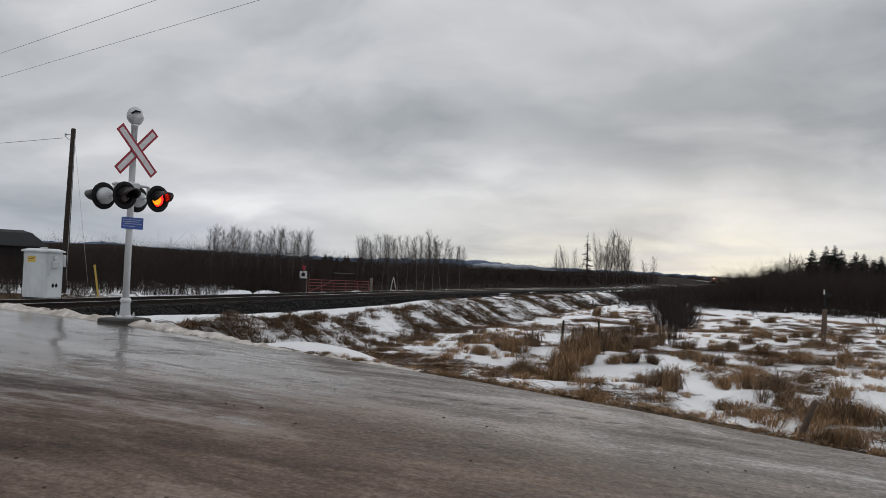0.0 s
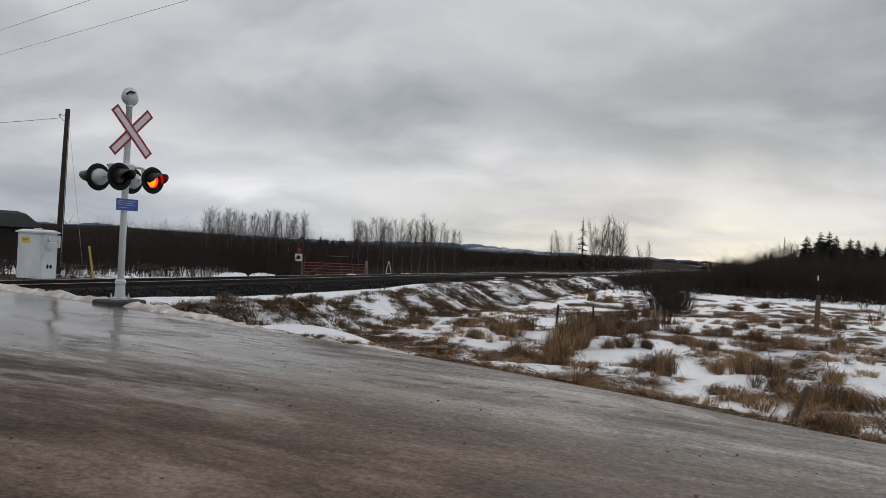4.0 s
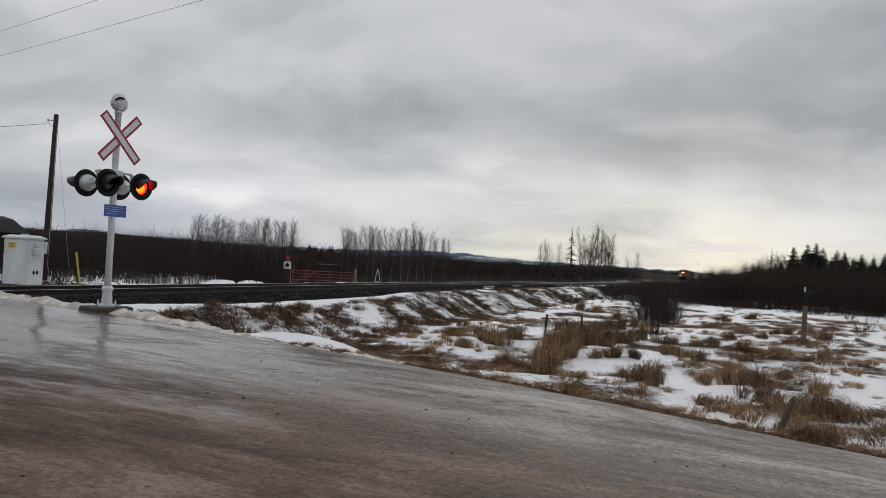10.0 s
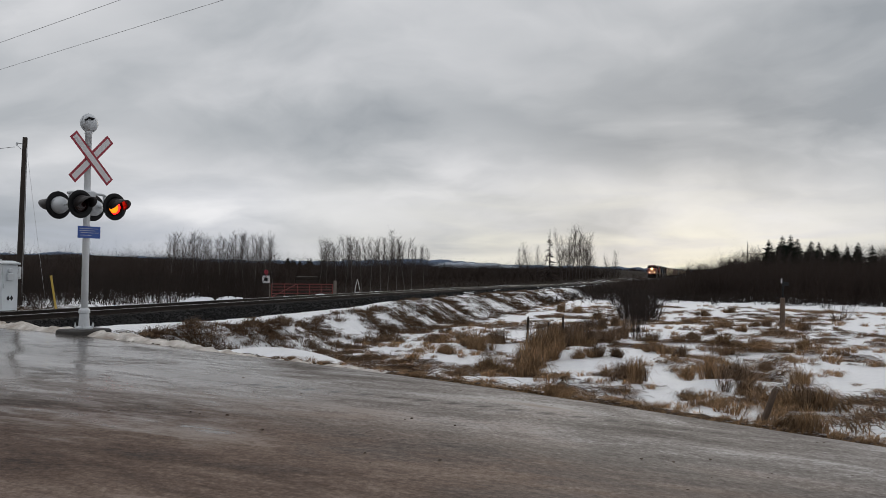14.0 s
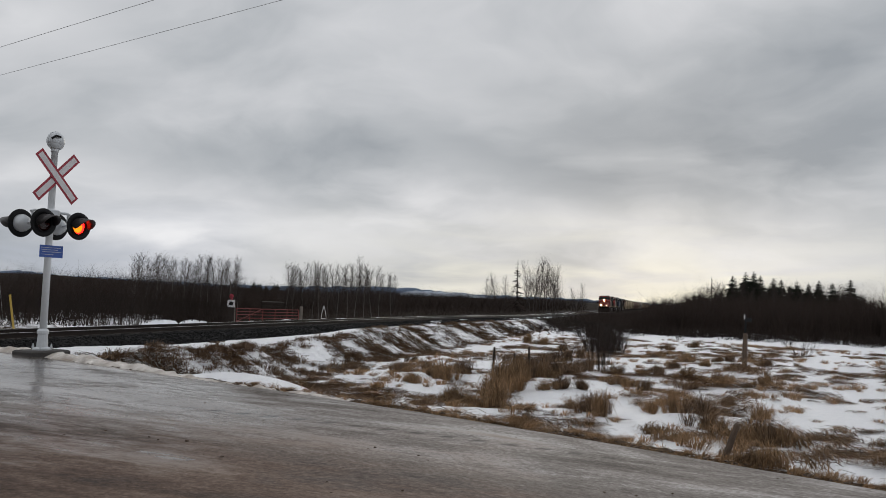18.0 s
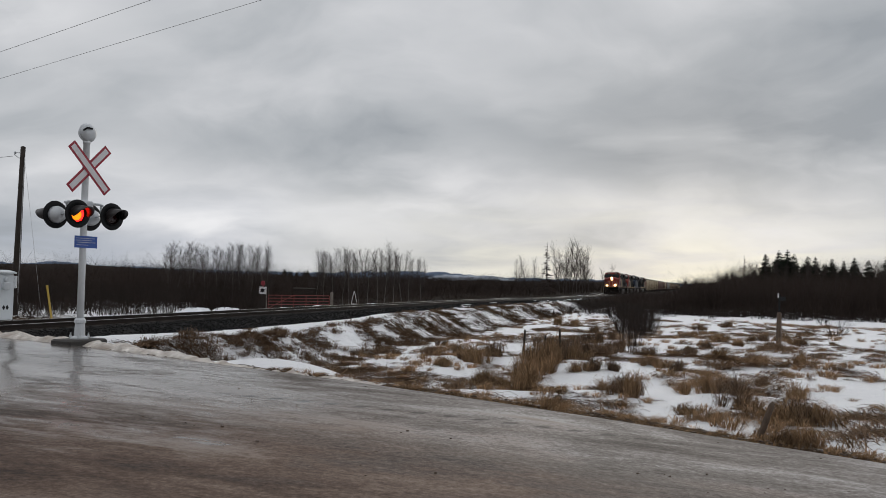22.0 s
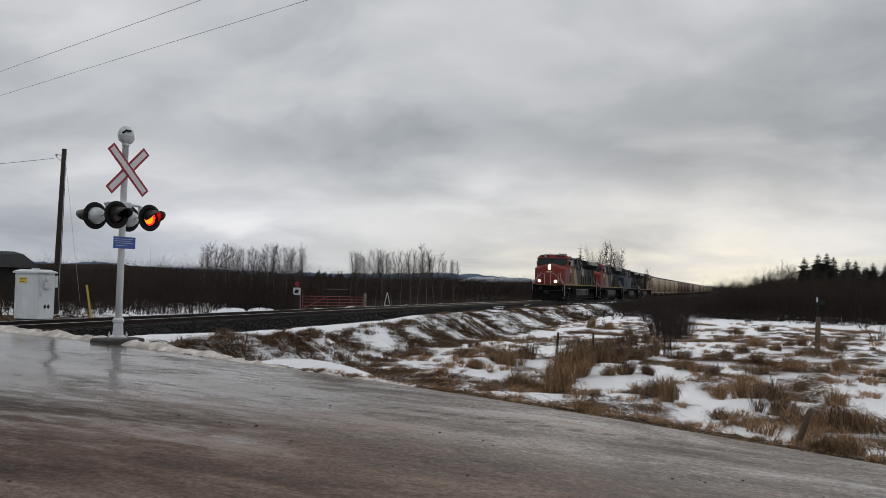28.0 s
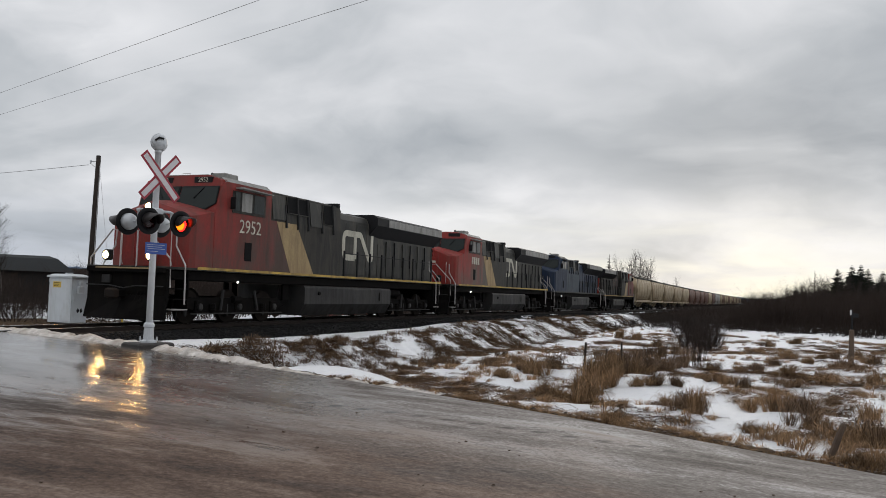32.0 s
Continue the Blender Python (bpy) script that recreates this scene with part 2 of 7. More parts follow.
    lumps = maths(nt, "ADD", maths(nt, "MULTIPLY", s2, 0.55), maths(nt, "MULTIPLY", speck, 0.45))
    lumps = maths(nt, "MULTIPLY", lumps, maths(nt, "SUBTRACT", 1.22, film))
    nt.links.new(maths(nt, "SUBTRACT", lumps, maths(nt, "MULTIPLY", tread, 0.5)), bp.inputs["Height"])
    nt.links.new(bp.outputs[0], b.inputs["Normal"])
    return m


def weathered(name, colour, grime, dust, amount=0.5, rough=0.55, spec=0.2, flank=0.0):
    """Vehicle paint with rain streaks, soot and road dust; flank: how far dust has caked on the sides, more of it behind the nose."""
    m = bpy.data.materials.new(name)
    m.use_nodes = True
    nt = m.node_tree
    b = nt.nodes["Principled BSDF"]
    co = nt.nodes.new("ShaderNodeTexCoord").outputs["Object"]
    streak = noisy(nt, stretched(nt, co, (1.3, 1.3, 0.22)), 2.0, 7.0, 0.68, 0.6)
    patch = noisy(nt, co, 0.55, 5.0, 0.6, 0.5)
    spots = noisy(nt, co, 14.0, 4.0, 0.7)
    col = ramp(nt, spots, [(0.3, tuple(c * 0.8 for c in colour)), (0.7, tuple(min(1, c * 1.15) for c in colour))])
    col = mixed(nt, maths(nt, "MULTIPLY", ramp(nt, streak, [(0.44, (0, 0, 0)), (0.66, (1, 1, 1))]), amount), col, grime)
    col = mixed(nt, maths(nt, "MULTIPLY", ramp(nt, patch, [(0.46, (0, 0, 0)), (0.68, (1, 1, 1))]), amount), col, dust)
    if flank:
        tc = nt.nodes.new("ShaderNodeTexCoord")
        nx, at = nt.nodes.new("ShaderNodeSeparateXYZ"), nt.nodes.new("ShaderNodeSeparateXYZ")
        nt.links.new(tc.outputs["Normal"], nx.inputs[0])
        nt.links.new(co, at.inputs[0])
        side = maths(nt, "POWER", maths(nt, "ABSOLUTE", nx.outputs[0]), 2.0)
        back = maths(nt, "ADD", maths(nt, "MULTIPLY", maths(nt, "SUBTRACT", 9.4, at.outputs[1]), 0.13), maths(nt, "MULTIPLY", maths(nt, "SUBTRACT", 3.3, at.outputs[2]), 0.20))
        cake = ramp(nt, maths(nt, "ADD", back, maths(nt, "ADD", maths(nt, "MULTIPLY", maths(nt, "SUBTRACT", patch, 0.5), 1.4), maths(nt, "MULTIPLY", maths(nt, "SUBTRACT", streak, 0.5), 0.9))), [(0.05, (0, 0, 0)), (0.78, (1, 1, 1))])
        col = mixed(nt, maths(nt, "MULTIPLY", maths(nt, "MULTIPLY", side, cake), flank), col, grime)
    nt.links.new(col, b.inputs["Base Color"])
    nt.links.new(ramp(nt, maths(nt, "ADD", maths(nt, "MULTIPLY", streak, 0.6), maths(nt, "MULTIPLY", spots, 0.4)), [(0.35, (rough - 0.14,) * 3), (0.65, (min(1, rough + 0.2),) * 3)]), b.inputs["Roughness"])
    b.inputs["Specular IOR Level"].default_value = spec
    bp = nt.nodes.new("ShaderNodeBump")
    bp.inputs["Strength"].default_value, bp.inputs["Distance"].default_value = 0.12, 0.02
    nt.links.new(spots, bp.inputs["Height"])
    nt.links.new(bp.outputs[0], b.inputs["Normal"])
    return m


def ground_material():
    """Thawing snow with flattened dry grass and soil showing through; the attribute 'bare' tells how much."""
    m = bpy.data.materials.new("snow_and_dead_grass")
    m.use_nodes = True
    nt = m.node_tree
    b = nt.nodes["Principled BSDF"]
    co = nt.nodes.new("ShaderNodeTexCoord").outputs["Object"]
    at = nt.nodes.new("ShaderNodeAttribute")
    at.attribute_name = "bare"
    wood = nt.nodes.new("ShaderNodeAttribute")
    wood.attribute_name = "wooded"
    n1 = noisy(nt, stretched(nt, stretched(nt, co, (1.0, 1.0, 1.0), 25), (0.75, 1.5, 1.0)), 1.5, 8.0, 0.70, 1.2)
    n2 = noisy(nt, stretched(nt, stretched(nt, co, (1.0, 1.0, 1.0), -20), (0.8, 1.9, 1.0)), 6.0, 7.0, 0.74, 0.9)
    bank = nt.nodes.new("ShaderNodeAttribute")
    bank.attribute_name = "bank"
    n4 = noisy(nt, stretched(nt, stretched(nt, co, (1.0, 1.0, 1.0), 14), (1.0, 2.4, 1.0)), 3.6, 8.0, 0.74, 0.8)    # streaks down the embankment
    n3 = noisy(nt, stretched(nt, stretched(nt, co, (1.0, 1.0, 1.0), 20), (6.0, 30.0, 6.0)), 1.4, 5.0, 0.7, 1.2)
    mask = maths(nt, "ADD", maths(nt, "MULTIPLY", n1, 0.52), maths(nt, "ADD", maths(nt, "MULTIPLY", n2, 0.36), maths(nt, "MULTIPLY", n3, 0.12)))
    mask = mixed(nt, bank.outputs["Fac"], mask, maths(nt, "ADD", maths(nt, "MULTIPLY", n4, 0.80), maths(nt, "MULTIPLY", n2, 0.20)))
    mask = maths(nt, "ADD", mask, maths(nt, "MULTIPLY", maths(nt, "SUBTRACT", at.outputs["Fac"], 0.5), 0.52))
    bare = ramp(nt, mask, [(0.488, (0, 0, 0)), (0.512, (1, 1, 1))])
    snow = ramp(nt, n2, [(0.3, (0.80, 0.81, 0.84)), (0.62, (0.92, 0.92, 0.93))])
    grass = ramp(nt, n3, [(0.34, (0.020, 0.013, 0.009)), (0.47, (0.062, 0.039, 0.022)), (0.56, (0.13, 0.085, 0.045)), (0.68, (0.23, 0.155, 0.085))])
    soil = mixed(nt, ramp(nt, n1, [(0.42, (0, 0, 0)), (0.55, (1, 1, 1))]), grass, (0.07, 0.05, 0.035))
    field = mixed(nt, bare, snow, soil)
    # near-black ground tone wherever 'wooded' is high, to merge with the dark brush
    dark_floor = ramp(nt, n2, [(0.36, (0.010, 0.008, 0.007)), (0.62, (0.028, 0.020, 0.015))])
    col = mixed(nt, wood.outputs["Fac"], field, dark_floor)
    nt.links.new(col, b.inputs["Base Color"])
    matt = maths(nt, "MAXIMUM", bare, wood.outputs["Fac"])
    nt.links.new(ramp(nt, matt, [(0, (0.55, 0.55, 0.55)), (1, (0.95, 0.95, 0.95))]), b.inputs["Roughness"])
    nt.links.new(ramp(nt, matt, [(0, (0.25, 0.25, 0.25)), (1, (0.03, 0.03, 0.03))]), b.inputs["Specular IOR Level"])
    bp = nt.nodes.new("ShaderNodeBump")
    bp.inputs["Strength"].default_value, bp.inputs["Distance"].default_value = 0.8, 0.09
    nt.links.new(maths(nt, "ADD", maths(nt, "MULTIPLY", n3, 0.4), maths(nt, "ADD", maths(nt, "MULTIPLY", n2, 0.7), maths(nt, "MULTIPLY", bare, 0.5))), bp.inputs["Height"])
    nt.links.new(bp.outputs[0], b.inputs["Normal"])
    return m


MAT = {
    "road": road_material(),
    "ground": ground_material(),
    "snowbank": material("dirty_snow", (0.70, 0.67, 0.63), 0.6, vary=0.4, grain=7, fine=50, bump=0.9, dirt=((0.20, 0.145, 0.10), 0.85), spec=0.3),
    "snow": material("clean_snow", (0.82, 0.84, 0.87), 0.6, vary=0.06, grain=4, fine=60, bump=0.4, spec=0.3),
    "ballast": material("dark_ballast", (0.011, 0.0107, 0.0107), 0.95, vary=0.5, grain=14, fine=60, bump=0.8, spec=0.12),
    "stone": material("ballast_stone", (0.016, 0.0156, 0.0158), 0.85, vary=0.5, grain=20, fine=90, bump=0.4, spec=0.12),
    "rail": material("rusty_rail", (0.026, 0.019, 0.016), 0.6, 0.2, vary=0.3, grain=5, spec=0.2),
    "railhead": material("worn_rail_head", (0.33, 0.32, 0.31), 0.3, 0.9, vary=0.2, grain=5, bump=0.05),
    "tie": material("creosoted_tie", (0.022, 0.018, 0.015), 0.85, vary=0.4, grain=6, fine=50, bump=0.6, spec=0.15, obrand=0.3),
    "white": material("white_painted_steel", (0.66, 0.68, 0.70), 0.45, vary=0.08, grain=6, bump=0.05, dirt=((0.40, 0.39, 0.37), 0.12)),
    "silver": material("silver_painted_steel", (0.50, 0.52, 0.54), 0.4, 0.2, vary=0.1, grain=6, bump=0.05, dirt=((0.22, 0.21, 0.20), 0.15)),
    "black": material("matt_black_paint", (0.010, 0.010, 0.011), 0.6, vary=0.3, grain=9, bump=0.1, spec=0.18),
    "red_edge": material("red_reflective_edge", (0.30, 0.022, 0.040), 0.4, vary=0.12, grain=12, bump=0.03),
    "reflective": material("white_reflective_sheet", (0.60, 0.58, 0.59), 0.35, vary=0.06, grain=14, bump=0.03),
    "blue_sign": material("blue_sign_sheet", (0.03, 0.085, 0.33), 0.4, vary=0.1, grain=12, bump=0.03),
    "concrete": material("dark_wet_concrete", (0.040, 0.036, 0.033), 0.8, vary=0.3, grain=9, bump=0.4),
    "lens_off": material("unlit_red_lens", (0.018, 0.003, 0.003), 0.18, vary=0.15, grain=30, bump=0.1),
    "lens_on": glowing("lit_red_lens", (1.0, 0.007, 0.006), 9.0),
    "lens_core": glowing("lit_lens_core", (1.0, 0.26, 0.006), 1.6),
    "visor": material("worn_black_visor", (0.030, 0.026, 0.026), 0.45, vary=0.2, grain=9, bump=0.05),
    "fence_brown": material("brown_weathered_wood", (0.088, 0.060, 0.042), 0.85, vary=0.35, grain=6, fine=60, bump=0.6),
    "wood_pole": material("weathered_pole", (0.036, 0.029, 0.025), 0.9, vary=0.35, grain=4, fine=60, bump=0.5, spec=0.15),
    "grey_wood": material("grey_fence_wood", (0.17, 0.145, 0.125), 0.85, vary=0.35, grain=6, fine=60, bump=0.6),
    "cabinet": material("pale_grey_cabinet_paint", (0.52, 0.55, 0.57), 0.45, vary=0.06, grain=3, bump=0.04, dirt=((0.34, 0.335, 0.32), 0.4)),
    "yellow": material("yellow_plastic", (0.46, 0.31, 0.05), 0.5, vary=0.12, grain=8, bump=0.05),
    "label_yellow": material("yellow_label", (0.60, 0.42, 0.08), 0.5, vary=0.1, grain=10, bump=0.0),
    "wire": material("wire", (0.36, 0.36, 0.365), 0.7, vary=0.1, grain=3, bump=0.0),
    "gate_red": material("red_gate_paint", (0.20, 0.036, 0.032), 0.55, vary=0.2, grain=6, bump=0.1),
    "loco_red": weathered("loco_red_paint", (0.215, 0.029, 0.024), (0.066, 0.046, 0.038), (0.15, 0.045, 0.037), 0.55, flank=0.95),
    "loco_red_dusty": weathered("dusty_red_paint", (0.24, 0.029, 0.024), (0.10, 0.083, 0.069), (0.19, 0.045, 0.035), 0.5, flank=1.0),
    "loco_black": weathered("grimy_black_paint", (0.020, 0.020, 0.019), (0.075, 0.069, 0.058), (0.046, 0.040, 0.033), 0.8, 0.55, 0.12),
    "loco_grey": weathered("dusty_hood_paint", (0.030, 0.030, 0.028), (0.100, 0.094, 0.079), (0.022, 0.022, 0.020), 0.85),
    "loco_stripe": weathered("faded_cream_stripe", (0.34, 0.25, 0.125), (0.15, 0.105, 0.065), (0.26, 0.18, 0.10), 0.75),
    "loco_lettering": weathered("dirty_white_lettering", (0.52, 0.50, 0.42), (0.18, 0.17, 0.14), (0.38, 0.36, 0.29), 0.65),
    "loco_blue": weathered("dark_blue_paint", (0.011, 0.022, 0.050), (0.03, 0.032, 0.036), (0.022, 0.032, 0.048), 0.6),
    "loco_lightblue": weathered("blue_grey_paint", (0.028, 0.045, 0.066), (0.03, 0.032, 0.035), (0.075, 0.082, 0.088), 0.6),
    "sill_yellow": material("yellow_sill_stripe", (0.56, 0.36, 0.05), 0.55, vary=0.25, grain=3, fine=30, bump=0.03, dirt=((0.05, 0.036, 0.022), 0.7)),
    "underframe": weathered("grimy_underframe", (0.0055, 0.005, 0.005), (0.016, 0.014, 0.012), (0.009, 0.008, 0.007), 0.5, 0.8, 0.04),
    "tank": weathered("grimy_fuel_tank", (0.026, 0.025, 0.025), (0.014, 0.013, 0.012), (0.042, 0.040, 0.037), 0.6),
    "wing_grey": weathered("pale_radiator_roof", (0.27, 0.265, 0.25), (0.10, 0.095, 0.09), (0.19, 0.185, 0.17), 0.6),
    "rail_white": material("worn_white_handrail", (0.40, 0.37, 0.36), 0.5, vary=0.15, grain=8, bump=0.03),
    "grille": material("dark_grille", (0.006, 0.006, 0.0065), 0.8, vary=0.3, grain=30, bump=0.4, spec=0.1),
    "glass": material("dark_window_glass", (0.010, 0.015, 0.014), 0.10, vary=0.1, grain=2, bump=0.0, spec=0.2),
    "beam": glowing("lit_headlight_lens", (1.0, 0.56, 0.20), 75.0),
    "marker": glowing("lit_step_light", (1.0, 0.97, 0.9), 9.0),
    "steel_wheel": weathered("grimy_wheel", (0.022, 0.018, 0.016), (0.040, 0.032, 0.027), (0.013, 0.011, 0.010), 0.5, 0.7, 0.06),
    "hopper_tan": weathered("tan_hopper_paint", (0.48, 0.38, 0.25), (0.16, 0.12, 0.08), (0.30, 0.235, 0.155), 0.5),
    "hopper_brown": weathered("brown_hopper_paint", (0.19, 0.098, 0.075), (0.09, 0.06, 0.045), (0.16, 0.115, 0.09), 0.6),
    "hopper_grey": weathered("pale_hopper_paint", (0.42, 0.415, 0.40), (0.20, 0.17, 0.14), (0.30, 0.275, 0.24), 0.5),
    "grass": material("dry_grass", (0.215, 0.140, 0.082), 0.85, vary=0.5, grain=3, fine=25, bump=0.0, spec=0.1, obrand=0.4, island=0.6),
    "grass_dark": material("weathered_dry_grass", (0.145, 0.098, 0.066), 0.85, vary=0.5, grain=3, fine=25, bump=0.0, spec=0.1, obrand=0.35, island=0.6),
    "twig": material("dark_twigs", (0.031, 0.023, 0.0195), 0.85, vary=0.35, grain=3, fine=20, bump=0.0, spec=0.1, obrand=0.3),
    "twig_grey": material("grey_bare_branches", (0.055, 0.046, 0.042), 0.85, vary=0.3, grain=2, fine=20, bump=0.0, spec=0.1, obrand=0.25),
    "birch": material("pale_birch_bark", (0.11, 0.098, 0.090), 0.8, vary=0.4, grain=4, fine=20, bump=0.0, spec=0.2),
    "spruce": material("spruce_needles", (0.012, 0.016, 0.011), 0.8, vary=0.35, grain=3, fine=20, bump=0.0, spec=0.1, obrand=0.25),
    # distance haze is put into the base colours of both backdrop ridges
    "hill": material("hazed_wooded_hill", (0.12, 0.155, 0.215), 0.95, vary=0.25, grain=0.01, fine=0.06, bump=0.0, spec=0.0),
    "hill_snow": material("hazed_snowy_fields", (0.42, 0.46, 0.52), 0.95, vary=0.2, grain=0.008, fine=0.05, bump=0.0, spec=0.0),
    "barn": material("dark_barn_cladding", (0.018, 0.020, 0.021), 0.8, vary=0.2, grain=1.0, fine=12, bump=0.1, spec=0.2),
}

# ---- mesh building ----
class Shape:
    """Vertices and faces gathered for one mesh."""

    def __init__(self):
        self.v, self.f = [], []

    def add(self, verts, faces):
        n = len(self.v)
        self.v += [tuple(p) for p in verts]
        self.f += [tuple(i + n for i in f) for f in faces]
        return self

    def box(self, x0, x1, y0, y1, z0, z1, c=0.0):
        """A box; c cuts its upright and level edges at 45 degrees."""
        if c <= 0:
            p = [(x, y, z) for z in (z0, z1) for x, y in ((x0, y0), (x1, y0), (x1, y1), (x0, y1))]
            return self.add(p, [(3, 2, 1, 0), (4, 5, 6, 7), (0, 1, 5, 4), (1, 2, 6, 5), (2, 3, 7, 6), (3, 0, 4, 7)])
        rings = []
        for z, k in ((z0, c), (z0 + c, 0), (z1 - c, 0), (z1, c)):
            e = c if k == 0 else 2 * c
            a, b, d, g = x0 + k, x1 - k, y0 + k, y1 - k
            h = e - k if k else c
            rings.append([(a + h, d, z), (b - h, d, z), (b, d + h, z), (b, g - h, z), (b - h, g, z), (a + h, g, z), (a, g - h, z), (a, d + h, z)])
        return self.loft(rings)

    def loft(self, rings, caps=True):
        n, m = len(self.v), len(rings[0])
        for r in rings:
            self.v += [tuple(p) for p in r]
        for k in range(len(rings) - 1):
            for i in range(m):
                j = (i + 1) % m
                self.f.append((n + k * m + i, n + k * m + j, n + (k + 1) * m + j, n + (k + 1) * m + i))
        if caps:
            self.f.append(tuple(n + i for i in reversed(range(m))))
            self.f.append(tuple(n + (len(rings) - 1) * m + i for i in range(m)))
        return self

    def prism(self, outline, axis, a, b):
        """An outline of (p, q) pairs drawn out along an axis: 'x' (y, z), 'y' (x, z), 'z' (x, y)."""
        put = {"x": lambda p, q, t: (t, p, q), "y": lambda p, q, t: (p, t, q), "z": lambda p, q, t: (p, q, t)}[axis]
        return self.loft([[put(p, q, a) for p, q in outline], [put(p, q, b) for p, q in outline]])

    def tube(self, path, radii, sides=6, caps=True):
        pts = [Vector(p) for p in path]
        if isinstance(radii, (int, float)):
            radii = [radii] * len(pts)
        rings = []
        for i, p in enumerate(pts):
            d = (pts[min(i + 1, len(pts) - 1)] - pts[max(i - 1, 0)]).normalized()
            s = d.cross(Vector((0, 0, 1)) if abs(d.z) < 0.9 else Vector((1, 0, 0))).normalized()
            t = s.cross(d)
            rings.append([p + (s * math.cos(k * math.tau / sides) + t * math.sin(k * math.tau / sides)) * radii[i] for k in range(sides)])
        return self.loft(rings, caps)

    def lathe(self, profile, centre, axis, sides=20, caps=True):
        """Rings of (radius, height) about an axis through centre."""
        c, ax = Vector(centre), Vector(axis).normalized()
        s = ax.cross(Vector((0, 0, 1)) if abs(ax.z) < 0.9 else Vector((1, 0, 0))).normalized()
        t = s.cross(ax)
        return self.loft([[c + ax * h + (s * math.cos(k * math.tau / sides) + t * math.sin(k * math.tau / sides)) * r for k in range(sides)] for r, h in profile], caps)

    def mesh(self, name, mat, smooth=False):
        me = bpy.data.meshes.new(name)
        me.from_pydata(self.v, [], self.f)
        me.materials.append(mat)
        if smooth:
            me.polygons.foreach_set("use_smooth", [True] * len(me.polygons))
        me.update()
        return me


def fixed(me):
    bm = bmesh.new()
    bm.from_mesh(me)
    bmesh.ops.recalc_face_normals(bm, faces=bm.faces)
    bm.to_mesh(me)
    bm.free()
    return me


def part(name, shape, mat, parent=None, label="", smooth=False):
    """One mesh object of its own under a thing or a part."""
    me = fixed(shape.mesh(name, MAT[mat] if isinstance(mat, str) else mat, smooth))
    ob = new(name, me)
    if parent is not None:
        ob.parent = parent
    if label:
        ob["label"] = label
    return ob


def thing(name, m, label, category, group="", kind=""):
    """An Empty at the base of a thing that carries its parts."""
    ob = new(name)
    ob.empty_display_size = 0.2
    ob.matrix_world = m
    return tagged(ob, label, category, group, kind)


def lettering(name, text, size, mat, parent, m, label="", depth=0.004):
    cu = bpy.data.curves.new(name, "FONT")
    cu.body, cu.size, cu.extrude, cu.align_x, cu.align_y = text, size, depth, "CENTER", "CENTER"
    tmp = bpy.data.objects.new(name + "_curve", cu)
    me = bpy.data.meshes.new_from_object(tmp)
    bpy.data.objects.remove(tmp)
    me.materials.clear()
    me.materials.append(MAT[mat])
    ob = new(name, me)
    ob.parent, ob.matrix_basis = parent, m
    if label:
        ob["label"] = label
    return ob


def stuff_mesh(name, blocks, mat, label, category, kind="stuff"):
    """Many small pieces joined in one object; blocks are pairs of vertex and face arrays."""
    vs, fs, n = [], [], 0
    for v, f in blocks:
        vs.append(v)
        fs += [tuple(i + n for i in q) for q in f]
        n += len(v)
    me = bpy.data.meshes.new(name)
    me.from_pydata(np.concatenate(vs).tolist(), [], fs)
    me.materials.append(MAT[mat])
    me.update()
    return tagged(new(name, me), label, category, "", kind)


# ---- the plan: road and railway ----
TH = radians(20.02)                                   # the railway's bearing, to the right of straight ahead
TD = 17.32                                            # from the camera's spot to the track's centre line
TU, TN = np.array([math.sin(TH), math.cos(TH)]), np.array([math.cos(TH), -math.sin(TH)])
RAIL = 0.35                                           # height of the rail heads
RD, RN = np.array([-0.838, 0.546]), np.array([0.546, 0.838])   # along the road to the crossing, and across it
EDGE = 10.16                                          # the road's far edge, across it from the camera's spot
ROAD_W = 11.5
ROAD_Z = ([-60, -10, 0.8, 4.3, 6.4, 8.3, 11.1, 13.6, 16.3, 19.0, 24.0, 40.0, 80.0],
          [-1.6, -0.75, -0.2, 0.0, 0.075, 0.142, 0.215, 0.29, 0.33, 0.335, 0.33, -0.2, -0.6])


def smooth(a, b, x):
    t = np.clip((np.asarray(x, float) - a) / (b - a), 0, 1)
    return t * t * (3 - 2 * t)


def grade(s):
    """How far the rails dip below their height at the crossing."""
    return np.interp(s, [40, 65, 85, 140, 200, 290, 400], [0, -0.05, -0.17, -0.42, -0.60, -0.60, -0.52])


def track_point(s, side=0.0, z=0.0):
    """A place s metres along the track, side metres towards the camera, z above the rail heads."""
    q = TU * s + TN * (side - TD)
    return (float(q[0]), float(q[1]), RAIL + z + float(grade(s)))


def road_height(u):
    k = np.array([-1.5, -0.75, 0, 0.75, 1.5])
    return sum(np.interp(np.asarray(u) + d, *ROAD_Z) for d in k) / 5


def hash_noise(x, y, scale, seed=0):
    """Smooth value noise on arrays, from -1 to 1."""
    x, y = np.asarray(x) * scale + seed * 17.3, np.asarray(y) * scale - seed * 9.1
    xi, yi = np.floor(x), np.floor(y)
    fx, fy = x - xi, y - yi
    fx, fy = fx * fx * (3 - 2 * fx), fy * fy * (3 - 2 * fy)

    def h(i, j):
        k = np.sin(i * 127.1 + j * 311.7 + seed * 74.7) * 43758.5453
        return (k - np.floor(k)) * 2 - 1
    return (h(xi, yi) * (1 - fx) + h(xi + 1, yi) * fx) * (1 - fy) + (h(xi, yi + 1) * (1 - fx) + h(xi + 1, yi + 1) * fx) * fy


FIELD = -0.72
